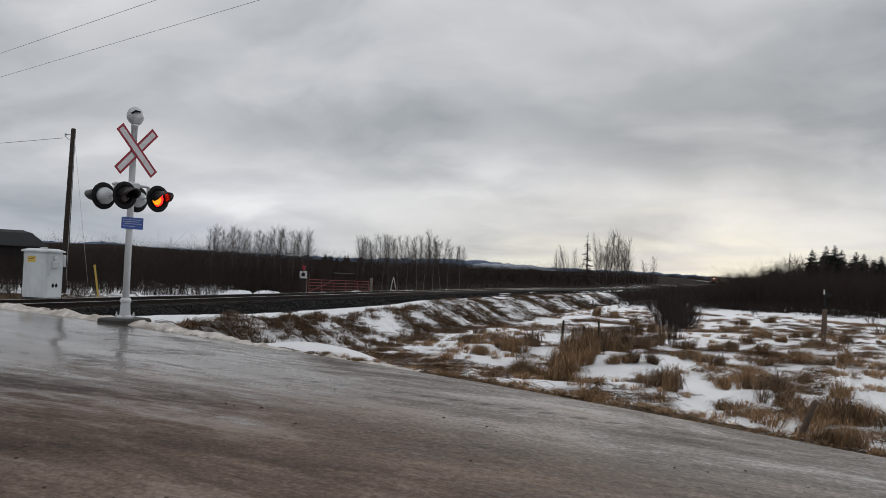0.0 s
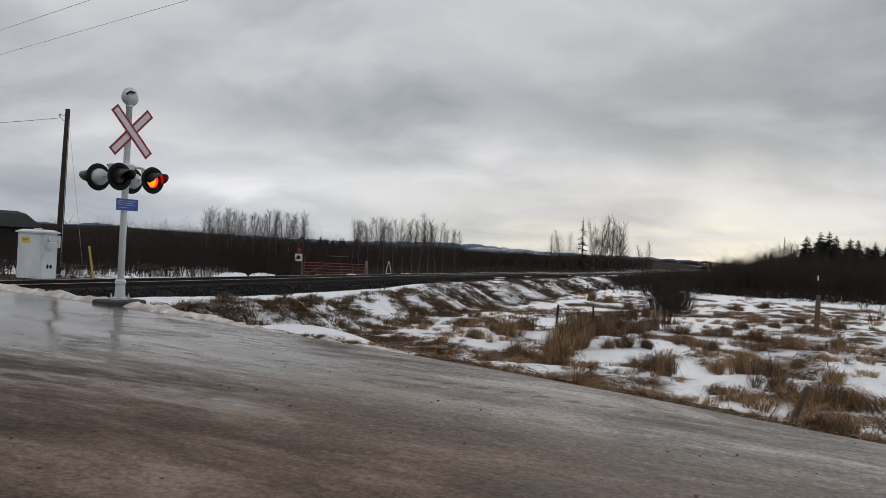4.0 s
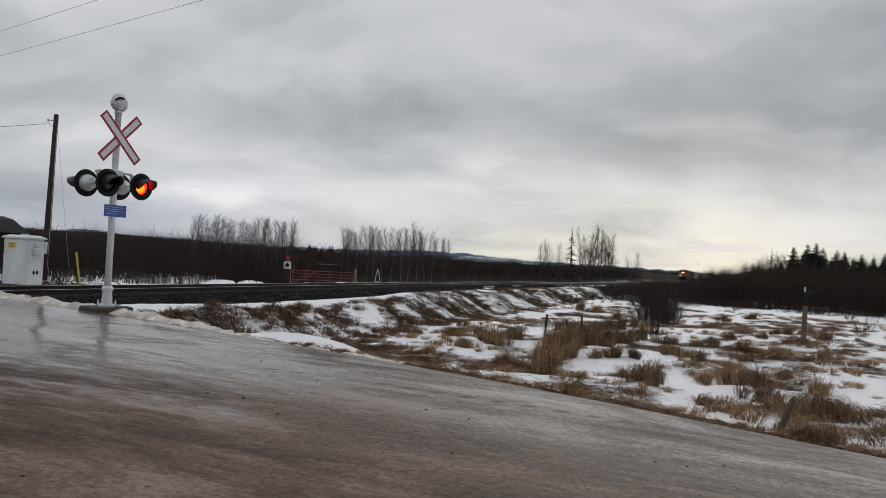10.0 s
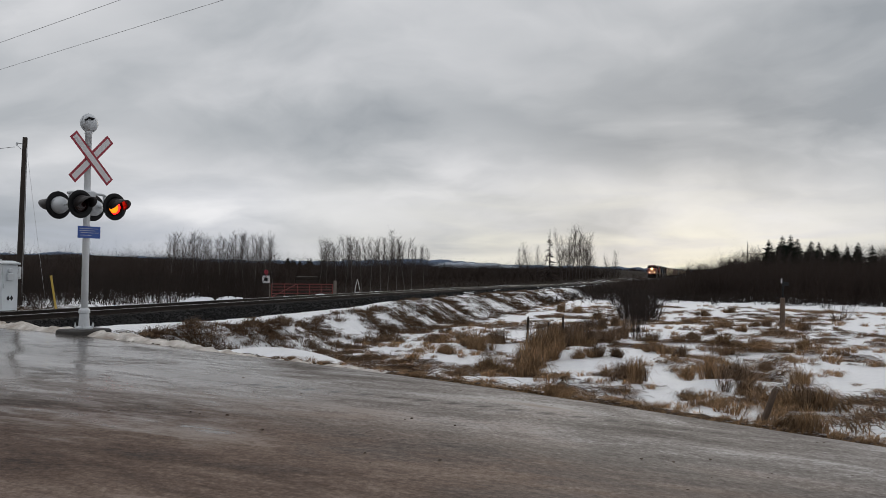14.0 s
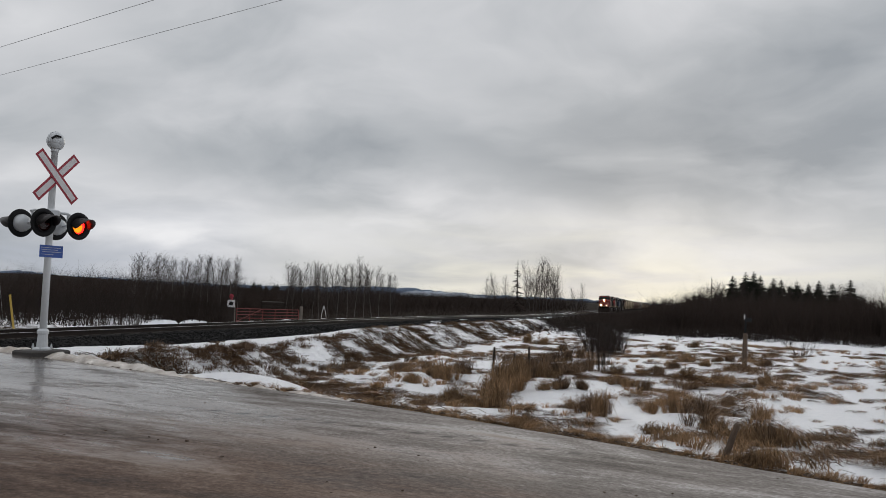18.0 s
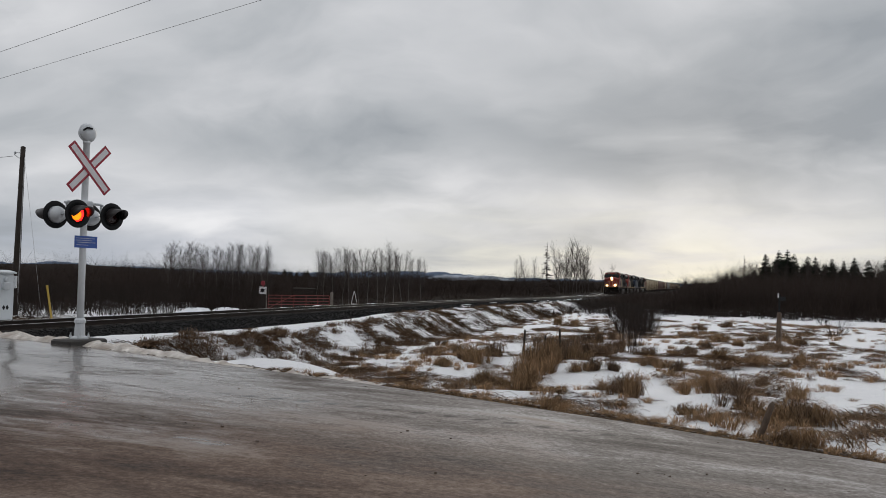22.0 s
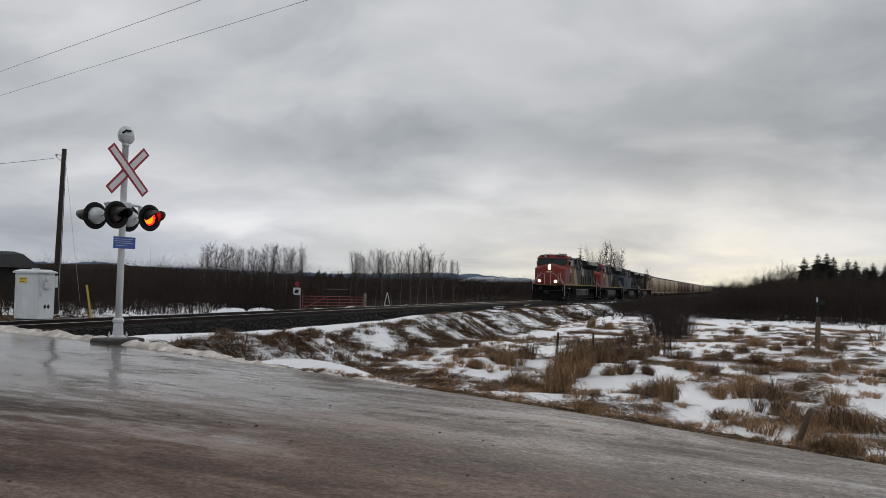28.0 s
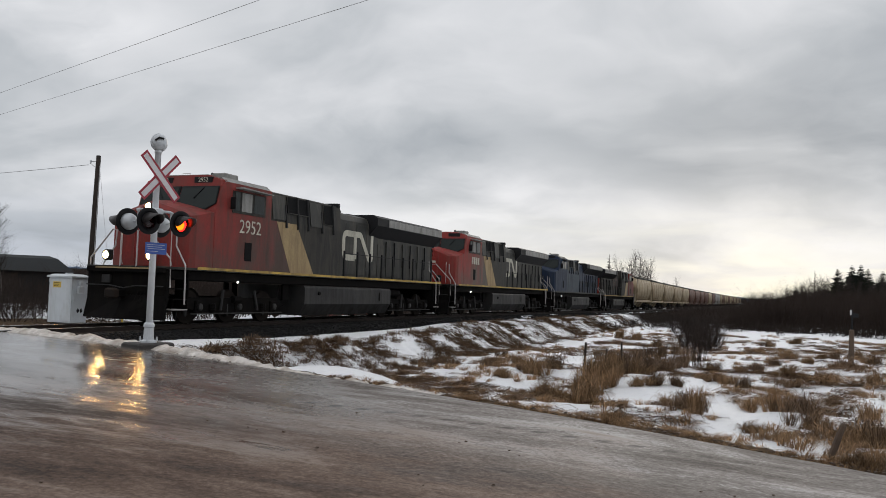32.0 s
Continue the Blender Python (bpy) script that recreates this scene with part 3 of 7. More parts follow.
DRIFT = (11.2, 1.9, 1.3, 1.5)                          # a snow drift: along the road, beyond its edge, and its reach both ways


def ground_height(x, y, rough=True):
    x, y = np.asarray(x, float), np.asarray(y, float)
    u, a = x * RD[0] + y * RD[1], x * RN[0] + y * RN[1] - EDGE        # along the road; beyond its far edge
    b = x * TN[0] + y * TN[1] + TD                                    # towards the camera from the track
    s = x * TU[0] + y * TU[1]
    rz = road_height(u)
    field = np.full_like(x, FIELD) + 0.12 * hash_noise(x, y, 0.13, 1) + 0.10 * smooth(30, 80, x * 0.5 + y)
    back = np.where(b < 0, 0.55, 0.0) * smooth(2, 8, -b)              # beyond the track the land lies higher
    field = field + back
    if rough:
        field = field + 0.08 * hash_noise(x, y, 0.45, 7) + 0.065 * hash_noise(x, y, 1.0, 2) + 0.035 * hash_noise(x, y, 2.3, 3)
    road_fill = np.where(a < 0, rz - 0.10, rz - 0.06 - np.maximum(a - 0.5, 0) * 0.36)
    near = a + ROAD_W
    road_fill = np.where(near < 0, rz - 0.10 + near * 0.10, road_fill)
    ab = np.abs(b)
    berm = RAIL + np.interp(s, [14, 18, 21, 24.5, 28, 33, 36, 60], [-0.22, -0.25, -0.33, -0.46, -0.38, -0.36, -0.25, -0.28])
    field = field - np.where(b > 0, 0.34, 0.0) * np.exp(-((b - 6.3) / 1.4) ** 2)      # a shallow ditch at the foot
    drop = np.interp(ab, [0, 2.9, 3.9, 4.5, 5.9, 7.0, 12], [0, 0, 0, 0.14, 1.0, 1.1, 1.6])
    bed = (np.where(ab < 2.9, RAIL - 0.40, berm) + grade(s)) * (1 - drop) + drop * (FIELD - 0.28)
    if rough:
        bed = bed + smooth(2.7, 4.6, ab) * (0.11 * hash_noise(x, y, 0.8, 5) + 0.09 * hash_noise(b * 0.5, s, 2.4, 6) + 0.04 * hash_noise(x, y, 4.5, 9))
    k = 0.18                                                          # soft maximum
    h = np.log(np.exp(np.clip(field / k, -30, 30)) + np.exp(np.clip(road_fill / k, -30, 30)) + np.exp(np.clip(bed / k, -30, 30))) * k
    h = np.maximum(h, 0.06 - 0.24 * (((u - DRIFT[0]) / DRIFT[2]) ** 2 + ((a - DRIFT[1]) / DRIFT[3]) ** 2))
    # keep clear below the road surface and the track bed
    h = np.where((a < 0.15) & (near > 0), np.minimum(h, rz - 0.08), h)
    h = np.where(ab < 2.5, np.minimum(h, RAIL - 0.46 + grade(s)), h)
    # far off: wooded rises
    r, az = np.hypot(x, y), np.degrees(np.arctan2(x, y))
    rise = smooth(220, 700, r) * smooth(10, 70, ab) * (4.5 + 5.0 * smooth(-5, -22, az) + 1.5 * hash_noise(az, r * 0.01, 0.35, 8))
    return h + rise


def gz(x, y):
    return float(ground_height(np.array([x]), np.array([y]))[0])

# ---- ground, road and track ----
def spaced(lo, hi, step, far, grow=1.13):
    """Grid lines every step between lo and hi, growing apart out to far on both sides."""
    mid = list(np.arange(lo, hi + step / 2, step))
    d, up, down = step, [mid[-1]], [mid[0]]
    while up[-1] < far or down[-1] > -far:
        d *= grow
        up.append(up[-1] + d)
        down.append(down[-1] - d)
    return np.array(down[:0:-1] + mid + up[1:])


def drift(x, y):
    """A smooth drift of clean snow between the road and the embankment."""
    u, a = x * RD[0] + y * RD[1], x * RN[0] + y * RN[1] - EDGE
    return 1 - smooth(0.7, 1.2, np.hypot((u - DRIFT[0]) / DRIFT[2], (a - DRIFT[1]) / DRIFT[3]) + 0.15 * hash_noise(x, y, 1.6, 17))


def make_ground():
    xs, ys = spaced(-18, 44, 0.17, 4200, 1.15), spaced(6, 96, 0.17, 4200, 1.15)
    X, Y = np.meshgrid(xs, ys)
    Z = ground_height(X, Y)
    v = np.stack([X.ravel(), Y.ravel(), Z.ravel()], 1)
    w = len(xs)
    i = (np.arange(len(ys) - 1)[:, None] * w + np.arange(w - 1)[None]).ravel()
    f = np.stack([i, i + 1, i + w + 1, i + w], 1)
    me = bpy.data.meshes.new("ground")
    me.from_pydata(v.tolist(), [], f.tolist())
    me.polygons.foreach_set("use_smooth", [True] * len(f))
    x, y = v[:, 0], v[:, 1]
    a = x * RN[0] + y * RN[1] - EDGE
    b = x * TN[0] + y * TN[1] + TD
    s = x * TU[0] + y * TU[1]
    bare = 0.17 + 0.17 * hash_noise(x, y, 0.22, 11)
    bare += 0.60 * (1 - smooth(0.1, 0.9, a + 0.25 * hash_noise(x, y, 0.7, 12)))       # brown verge of the road
    slope = smooth(3.2, 4.2, b) * (1 - smooth(6.3, 7.6, b))
    bare += slope * (0.21 + 0.09 * smooth(30, 42, s) + 0.14 * hash_noise(x, y, 0.9, 13))
    bare -= 0.7 * drift(x, y)
    bare += 0.8 * (1 - smooth(2.4, 3.1, np.abs(b) + 0.3 * hash_noise(x, y, 0.8, 14)))
    bare -= 0.16 * smooth(25, 60, np.hypot(x, y)) * (b > 9)
    r, az = np.hypot(x, y), np.degrees(np.arctan2(x, y))
    clearing = smooth(-12, -15, az) * smooth(38, 44, r)                   # old snow before the woods
    bare = np.where(b < -4, 0.56 - 0.34 * clearing + 0.2 * hash_noise(x, y, 0.2, 15), bare)
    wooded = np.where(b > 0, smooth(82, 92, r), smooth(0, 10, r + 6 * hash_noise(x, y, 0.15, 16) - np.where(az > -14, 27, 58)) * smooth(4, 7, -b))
    # the far track's open verges get the same near-black tone
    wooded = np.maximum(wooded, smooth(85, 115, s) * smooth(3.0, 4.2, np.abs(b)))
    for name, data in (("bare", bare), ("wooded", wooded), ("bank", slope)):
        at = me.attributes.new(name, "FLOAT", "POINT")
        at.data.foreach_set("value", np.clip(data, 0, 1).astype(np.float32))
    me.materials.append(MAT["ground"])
    me.update()
    return tagged(new("ground", me), "patchy thawing snow over flattened dead grass", "ground", "", "structure")


def make_road():
    """The road's surface in its own space: x along it to the crossing, y across it from the far edge."""
    us, ws = np.arange(-60, 46, 0.3), np.concatenate([np.arange(0, 11.5, 0.2), [ROAD_W]])
    U, W = np.meshgrid(us, ws)
    crown = 0.06 * (1 - ((W - ROAD_W / 2) / (ROAD_W / 2)) ** 2)
    ruts = -0.018 * np.exp(-((W - 2.6) / 0.35) ** 2) - 0.018 * np.exp(-((W - 4.3) / 0.35) ** 2) - 0.015 * np.exp(-((W - 6.9) / 0.4) ** 2)
    Z = road_height(U) + crown + ruts + 0.004 * hash_noise(U * 0.35, W, 1.3, 21) + 0.002 * hash_noise(U * 0.5, W, 4.0, 22)
    edge = 0.10 * hash_noise(U, W * 0, 0.8, 23) + 0.06 * hash_noise(U, W * 0, 2.9, 24)
    WW = W + np.where(W < 0.1, edge, 0)
    Z = np.where(W < 0.1, Z - 0.05, Z)
    v = np.stack([U.ravel(), -WW.ravel(), Z.ravel()], 1)
    w = len(us)
    i = (np.arange(len(ws) - 1)[:, None] * w + np.arange(w - 1)[None]).ravel()
    f = np.stack([i, i + w, i + w + 1, i + 1], 1)
    # skirts
    n = len(v)
    rim = v[:w] - [0, -0.05, 0.3]
    v = np.concatenate([v, rim])
    g = [(k, k + 1, n + k + 1, n + k) for k in range(w - 1)]
    me = bpy.data.meshes.new("road")
    me.from_pydata(v.tolist(), [], f.tolist() + g)
    me.polygons.foreach_set("use_smooth", [True] * len(me.polygons))
    me.materials.append(MAT["road"])
    me.update()
    ob = new("road", me)
    m = Matrix(((RD[0], RN[0], 0, RN[0] * EDGE), (RD[1], RN[1], 0, RN[1] * EDGE), (0, 0, 1, 0), (0, 0, 0, 1)))
    ob.matrix_world = m
    return tagged(ob, "wet icy gravel road with brown wheel tracks", "road", "", "structure")


def road_place(u, w, z=0.0):
    """A place on the road, u along it and w in from the far edge."""
    q = RD * u + RN * (EDGE - w)
    return (float(q[0]), float(q[1]), float(road_height(u)) + z)


def make_snowbank():
    """The low dirty ridge that the plough left along the far edge."""
    us = np.arange(7.0, 26.0, 0.06)
    sh, rings = Shape(), []
    for u in us:
        grow = float(smooth(9.0, 15.0, u)) * (1.0 - 0.35 * float(smooth(17, 22, u)))
        h = (0.03 + 0.085 * grow) * (1 + 0.4 * float(hash_noise(u, 0.0, 1.7, 31))) + 0.03 * float(hash_noise(u, 0.0, 5.0, 32))
        wid = 0.15 + 0.18 * grow
        mid = 0.30 - 0.25 * grow + 0.12 * float(hash_noise(u, 0.0, 0.6, 33)) - 0.35
        z0 = float(road_height(u)) - 0.10
        ring = []
        for k, (p, q) in enumerate(((-1, -0.4), (-0.7, 0.45), (-0.25, 0.95), (0.2, 1.0), (0.65, 0.5), (1, -0.6))):
            w = mid - p * wid
            j = float(hash_noise(u * 2.3, k * 1.9, 2.4, 34)) * 0.035 + float(hash_noise(u, k * 1.7, 11.0, 35)) * 0.035
            c = RD * u + RN * (EDGE - w + j)
            ring.append((c[0], c[1], z0 + 0.06 + max(q, -0.8) * h + j * 0.8))
        rings.append(ring)
    sh.loft(rings)
    ob = part("snowbank", sh, "snowbank", None, smooth=True)
    return tagged(ob, "low grey ridge of ploughed dirty snow beside the road", "snowbank", "", "structure")


S0, S1 = -45.0, 1080.0     # the stretch of track that is built


def make_track():
    # bed
    prof = [(-4.4, -1.0), (-2.9, -0.47), (-1.75, -0.17), (1.75, -0.17), (2.9, -0.47), (4.0, -0.92)]
    sh, rings = Shape(), []
    for s in np.concatenate([np.arange(S0, 120, 0.5), np.arange(120, S1, 8.0)]):
        ring = []
        for k, (p, q) in enumerate(prof):
            j = float(hash_noise(s, p * 3, 0.9, 41)) * 0.10 if k in (0, 1, 4, 5) else float(hash_noise(s, p * 3, 1.4, 42)) * 0.03
            ring.append(track_point(float(s), p + j, q + j * 0.4))
        rings.append(ring)
    sh.loft(rings)
    bed = tagged(part("track_bed", sh, "ballast"), "dark crushed-stone ballast bed of the railway", "ballast", "", "structure")
    # rails
    for side in (-0.755, 0.755):
        foot = [(-0.075, -0.17), (0.075, -0.17), (0.075, -0.155), (0.012, -0.13), (0.012, -0.04), (0.036, -0.03), (0.036, -0.004), (-0.036, -0.004), (-0.036, -0.03), (-0.012, -0.04), (-0.012, -0.13), (-0.075, -0.155)]
        sh = Shape().loft([[track_point(s, side + p, q) for p, q in foot] for s in (S0, 40.0, 65.0, 85.0, 140.0, 200.0, 290.0, 400.0, S1)])
        rail = tagged(part("rail", sh, "rail"), "rusty steel rail with a worn bright head", "rail", "rails of the track", "structure")
        part("rail_head", Shape().loft([[track_point(s, side + p, q) for p, q in ((-0.03, -0.006), (0.03, -0.006), (0.024, 0.0), (-0.024, 0.0))] for s in (S0, 40.0, 65.0, 85.0, 140.0, 200.0, 290.0, 400.0, S1)]), "railhead", rail, "worn bright running surface")
    # ties
    tie = Shape().box(-1.3, 1.3, -0.115, 0.115, -0.30, -0.135, 0.012)
    me = fixed(tie.mesh("tie", MAT["tie"]))
    s = 12.0
    while s < 150:
        ob = new("tie", me)
        ob.parent = bed
        x, y, z = track_point(s, random.uniform(-0.04, 0.04), random.uniform(-0.006, 0.006))
        ob.matrix_world = pose(x, y, z, 0, 0, -math.degrees(TH) + random.uniform(-0.6, 0.6))
        s += 0.53 + random.uniform(-0.02, 0.02)
    return bed


def stone_block(rng, size):
    v = rng.normal(size=(8, 3)) * 0.16 + np.array([(x, y, z) for z in (-1, 1) for x, y in ((-1, -1), (1, -1), (1, 1), (-1, 1))]) * 0.55
    return v * size, [(3, 2, 1, 0), (4, 5, 6, 7), (0, 1, 5, 4), (1, 2, 6, 5), (2, 3, 7, 6), (3, 0, 4, 7)]


def make_stones():
    rng, blocks = np.random.default_rng(5), []
    for _ in range(15000):
        s = 12 + 70 * rng.random() ** 1.6
        side = rng.uniform(0.9, 2.95) if rng.random() < 0.9 else rng.uniform(-1.6, 0.6)
        z = np.interp(abs(side), [0, 1.75, 2.9, 4.0], [-0.16, -0.16, -0.45, -0.90])
        v, f = stone_block(rng, rng.uniform(0.03, 0.065) * np.array([1, 1, 0.8]))
        x, y, zz = track_point(s, side, float(z))
        blocks.append((v + [x, y, zz], f))
    return stuff_mesh("ballast_stones", blocks, "stone", "loose dark ballast stones along the track shoulder", "ballast")


def make_rail_snow():
    """Thin lines of snow left beside the rails and on the shoulder."""
    rng, blocks = np.random.default_rng(8), []
    for _ in range(20):
        s, side = 26 + 100 * rng.random() ** 1.2, rng.choice([1.95, 2.1, 2.25, -1.9, 2.4], p=[0.4, 0.25, 0.15, 0.1, 0.1]) + rng.normal() * 0.08
        n, ln, wd = 7, rng.uniform(0.5, 3.2), rng.uniform(0.03, 0.075)
        z = float(np.interp(abs(side), [0, 1.75, 3.0], [-0.155, -0.155, -0.44]))
        rim = []
        for k in range(n):
            t = k / (n - 1)
            w = wd * math.sin(math.pi * (0.06 + 0.88 * t)) * rng.uniform(0.6, 1.2)
            c = side + rng.normal() * 0.02
            rim += [track_point(s + ln * t, c - w, z - 0.02), track_point(s + ln * t, c, z + 0.03), track_point(s + ln * t, c + w, z - 0.05)]
        f = []
        for k in range(n - 1):
            for j in (0, 1):
                f.append((k * 3 + j, k * 3 + j + 1, k * 3 + j + 4, k * 3 + j + 3))
        blocks.append((np.array(rim), f))
    return stuff_mesh("track_snow", blocks, "snow", "thin leftover streaks of snow along the track", "snow")


def make_clods():
    rng, blocks = np.random.default_rng(15), []
    for _ in range(260):
        u, w = rng.uniform(-8, 9), rng.uniform(0.4, 9.5)
        x, y, z = road_place(u, w, 0.055 * (1 - ((w - 5.75) / 5.75) ** 2))
        v, f = stone_block(rng, rng.uniform(0.006, 0.020) * np.array([1.3, 1.0, 0.45]))
        blocks.append((v + [x, y, z], f))
    for _ in range(420):
        u, w = rng.uniform(-4, 14), rng.uniform(-0.25, 0.15)
        x, y, z = road_place(u, w, -0.02)
        v, f = stone_block(rng, rng.uniform(0.012, 0.032) * np.array([1.2, 1.0, 0.5]))
        blocks.append((v + [x, y, z], f))
    return stuff_mesh("road_clods", blocks, "fence_brown", "small dark clods of frozen dirt on the road and its edge", "dirt")


make_ground()
make_road()
make_clods()
make_snowbank()
make_track()
make_stones()
make_rail_snow()

# ---- the crossing signal ----
MAST = (-6.25, 16.35)
FACE = math.degrees(math.atan2(-RD[1], -RD[0])) + 90      # the signal faces traffic that comes up the road
SHUTTERS = []


def signal_lamp(mast, x, forward, z, lit, label):
    """One flasher; its mouth looks along local -y when forward is true. The bulb's disc sits behind a shutter."""
    d = -1 if forward else 1
    y = d * 0.27
    axis = (0, d, 0)
    lamp = part("signal_lamp", Shape().lathe([(0.05, -0.13), (0.13, -0.09), (0.165, 0.0), (0.165, 0.10), (0.155, 0.10), (0.15, 0.02), (0.02, 0.0)], (x, y, z), axis, 28), "silver" if not forward else "black", mast, label, True)
    part("background", Shape().lathe([(0.16, 0.060), (0.262, 0.052), (0.268, 0.064), (0.262, 0.076), (0.16, 0.070), (0.16, 0.060)], (x, y, z), axis, 36, False), "black", lamp, "round black background disc", True)
    n, rin, rings = 18, 0.160, []
    for k in range(n + 1):
        a = math.radians(-25 + 230 * k / n) if not forward else math.radians(-8 + 196 * k / n)
        cx, cz = math.cos(a), math.sin(a)
        reach = 0.08 + (0.27 if forward else 0.40) * max(0.0, math.sin(math.pi * k / n)) ** 0.6
        rings.append([(x + cx * rin, y + d * 0.09, z + cz * rin), (x + cx * (rin + 0.006), y + d * 0.09, z + cz * (rin + 0.006)),
                      (x + cx * (rin + 0.004), y + d * (0.09 + reach), z + cz * (rin + 0.004) - 0.04), (x + cx * (rin - 0.004), y + d * (0.09 + reach), z + cz * (rin - 0.004) - 0.04)])
    part("hood", Shape().loft(rings), "visor", lamp, "half-round black visor", True)
    part("clamp", Shape().tube([(x, y - d * 0.10, z), (x, 0.0, z + 0.02), (x, 0.0, z + 0.235)], 0.022, 8), "silver", lamp, "pipe bracket")
    glass = [(0.0005, 0.055), (0.08, 0.052), (0.150, 0.036), (0.150, 0.028), (0.0005, 0.028)]
    if lit:
        part("lens", Shape().lathe(glass, (x, y, z), axis, 28), "lens_on", lamp, "glowing red lens", True)
        part("lens_core", Shape().lathe([(0.0005, 0.064), (0.06, 0.062), (0.102, 0.054), (0.102, 0.046), (0.0005, 0.046)], (x - 0.012, y, z - 0.022), axis, 28), "lens_core", lamp, "bright orange heart of the lens", True)
        sh = part("shutter", Shape().lathe([(0.0005, 0.014), (0.08, 0.011), (0.1535, 0.0), (0.1535, -0.012), (0.0005, -0.010)], (0, 0, 0), axis, 28), "lens_off", lamp, "dark red cover of the unlit lens", True)
        SHUTTERS.append((sh, (x, y, z), d, lit))
    else:
        part("lens", Shape().lathe(glass, (x, y, z), axis, 28), "lens_off", lamp, "unlit red lens", True)
    return lamp


def blade(centre, angle, length, width, y, parent):
    """One slat of the crossbuck: a red-edged sheet with a white field."""
    c, s = math.cos(radians(angle)), math.sin(radians(angle))

    def rect(l, w, y0, y1):
        q = [(-l / 2, -w / 2), (l / 2, -w / 2), (l / 2, w / 2), (-l / 2, w / 2)]
        return Shape().prism([(centre[0] + p * c - r * s, centre[1] + p * s + r * c) for p, r in q], "y", y0, y1)
    b = part("crossbuck_blade", rect(length, width, y, y - 0.004), "red_edge", parent, "white crossing blade with red edges")
    part("blade_face", rect(length - 0.085, width - 0.092, y - 0.0042, y - 0.0065), "reflective", b, "greyish white reflective field")
    part("blade_back", rect(length - 0.01, width - 0.01, y + 0.004, y + 0.001), "silver", b, "bare metal back")
    return b


def make_signal():
    z0 = 0.37
    m = thing("crossing_signal", pose(MAST[0], MAST[1], z0, 0, 0, FACE), "white crossing signal mast with crossbuck, bell and flashing red lamps", "signal")
    part("foundation", Shape().box(-0.42, 0.42, -0.30, 0.30, -0.45, 0.02, 0.03), "concrete", m, "low dark foundation")
    part("base_casting", Shape().lathe([(0.165, 0.0), (0.165, 0.03), (0.105, 0.06), (0.088, 0.30), (0.108, 0.31), (0.108, 0.36), (0.08, 0.40)], (0, 0, 0.02), (0, 0, 1), 16), "silver", m, "flared silver base")
    for k in range(4):
        a = radians(45 + 90 * k)
        part("anchor_bolt", Shape().lathe([(0.022, 0), (0.022, 0.05), (0.012, 0.05), (0.012, 0.09)], (0.16 * math.cos(a), 0.16 * math.sin(a), 0.05), (0, 0, 1), 6), "silver", m)
    part("mast", Shape().lathe([(0.066, 0.35), (0.064, 2.4), (0.060, 3.82), (0.072, 3.82), (0.072, 3.88), (0.055, 3.89)], (0, 0, 0), (0, 0, 1), 18), "white", m, "white painted pipe", True)
    # bell
    bell = part("bell", Shape().lathe([(0.05, 0.0), (0.10, 0.02), (0.155, 0.05), (0.175, 0.10), (0.175, 0.16), (0.15, 0.20), (0.10, 0.235), (0.02, 0.25)], (0, 0.11, 4.03), (0, -1, 0), 22), "silver", m, "round white electric bell", True)
    part("bell_rim", Shape().lathe([(0.178, 0.10), (0.188, 0.11), (0.188, 0.135), (0.178, 0.145)], (0, 0.11, 4.03), (0, -1, 0), 22, False), "silver", bell)
    part("bell_striker", Shape().tube([(-0.16, -0.10, 4.05), (-0.10, -0.15, 4.11), (0.0, -0.16, 4.10)], 0.02, 6), "black", bell, "dark striker arm")
    part("bell_neck", Shape().lathe([(0.06, 3.85), (0.05, 3.90), (0.07, 3.95)], (0, 0, 0), (0, 0, 1), 14), "white", m)
    # crossbuck
    part("crossbuck_bracket", Shape().box(-0.05, 0.05, -0.10, -0.05, 3.2, 3.46, 0.01), "silver", m, "bracket")
    blade((0.0, 3.33), 46, 1.20, 0.20, -0.105, m)
    blade((0.0, 3.33), -46, 1.20, 0.20, -0.120, m)
    # crossarm with junction box
    part("junction_box", Shape().box(-0.13, 0.13, -0.11, 0.11, 2.57, 2.70, 0.02), "silver", m, "grey junction box")
    part("crossarm", Shape().tube([(-0.42, 0, 2.63), (-0.36, 0, 2.655), (0.36, 0, 2.655), (0.42, 0, 2.63)], 0.026, 10), "silver", m, "pipe crossarm")
    for x in (-0.38, 0.38):
        signal_lamp(m, x, True, 2.41, 1 if x > 0 else 2, "black flashing-light unit facing the road")
        signal_lamp(m, x, False, 2.41, 0, "silver flashing-light unit seen from behind")
    # blue notice
    sign = part("notice_plate", Shape().box(-0.25, 0.25, -0.090, -0.085, 1.78, 2.01), "blue_sign", m, "blue notice plate with lines of white writing")
    for k, (z, a, b) in enumerate(((1.965, -0.22, 0.20), (1.925, -0.22, 0.14), (1.885, -0.19, 0.21), (1.835, -0.21, 0.05))):
        part("writing_line", Shape().box(a, b, -0.0925, -0.0905, z - 0.004, z + 0.004), "silver", sign)
    part("plate_clamp", Shape().lathe([(0.075, 1.86), (0.075, 1.92)], (0, 0, 0), (0, 0, 1), 14), "silver", m)
    return m


# ---- the railway's roadside things ----
def from_bearing(az, r):
    return r * math.sin(radians(az)), r * math.cos(radians(az))


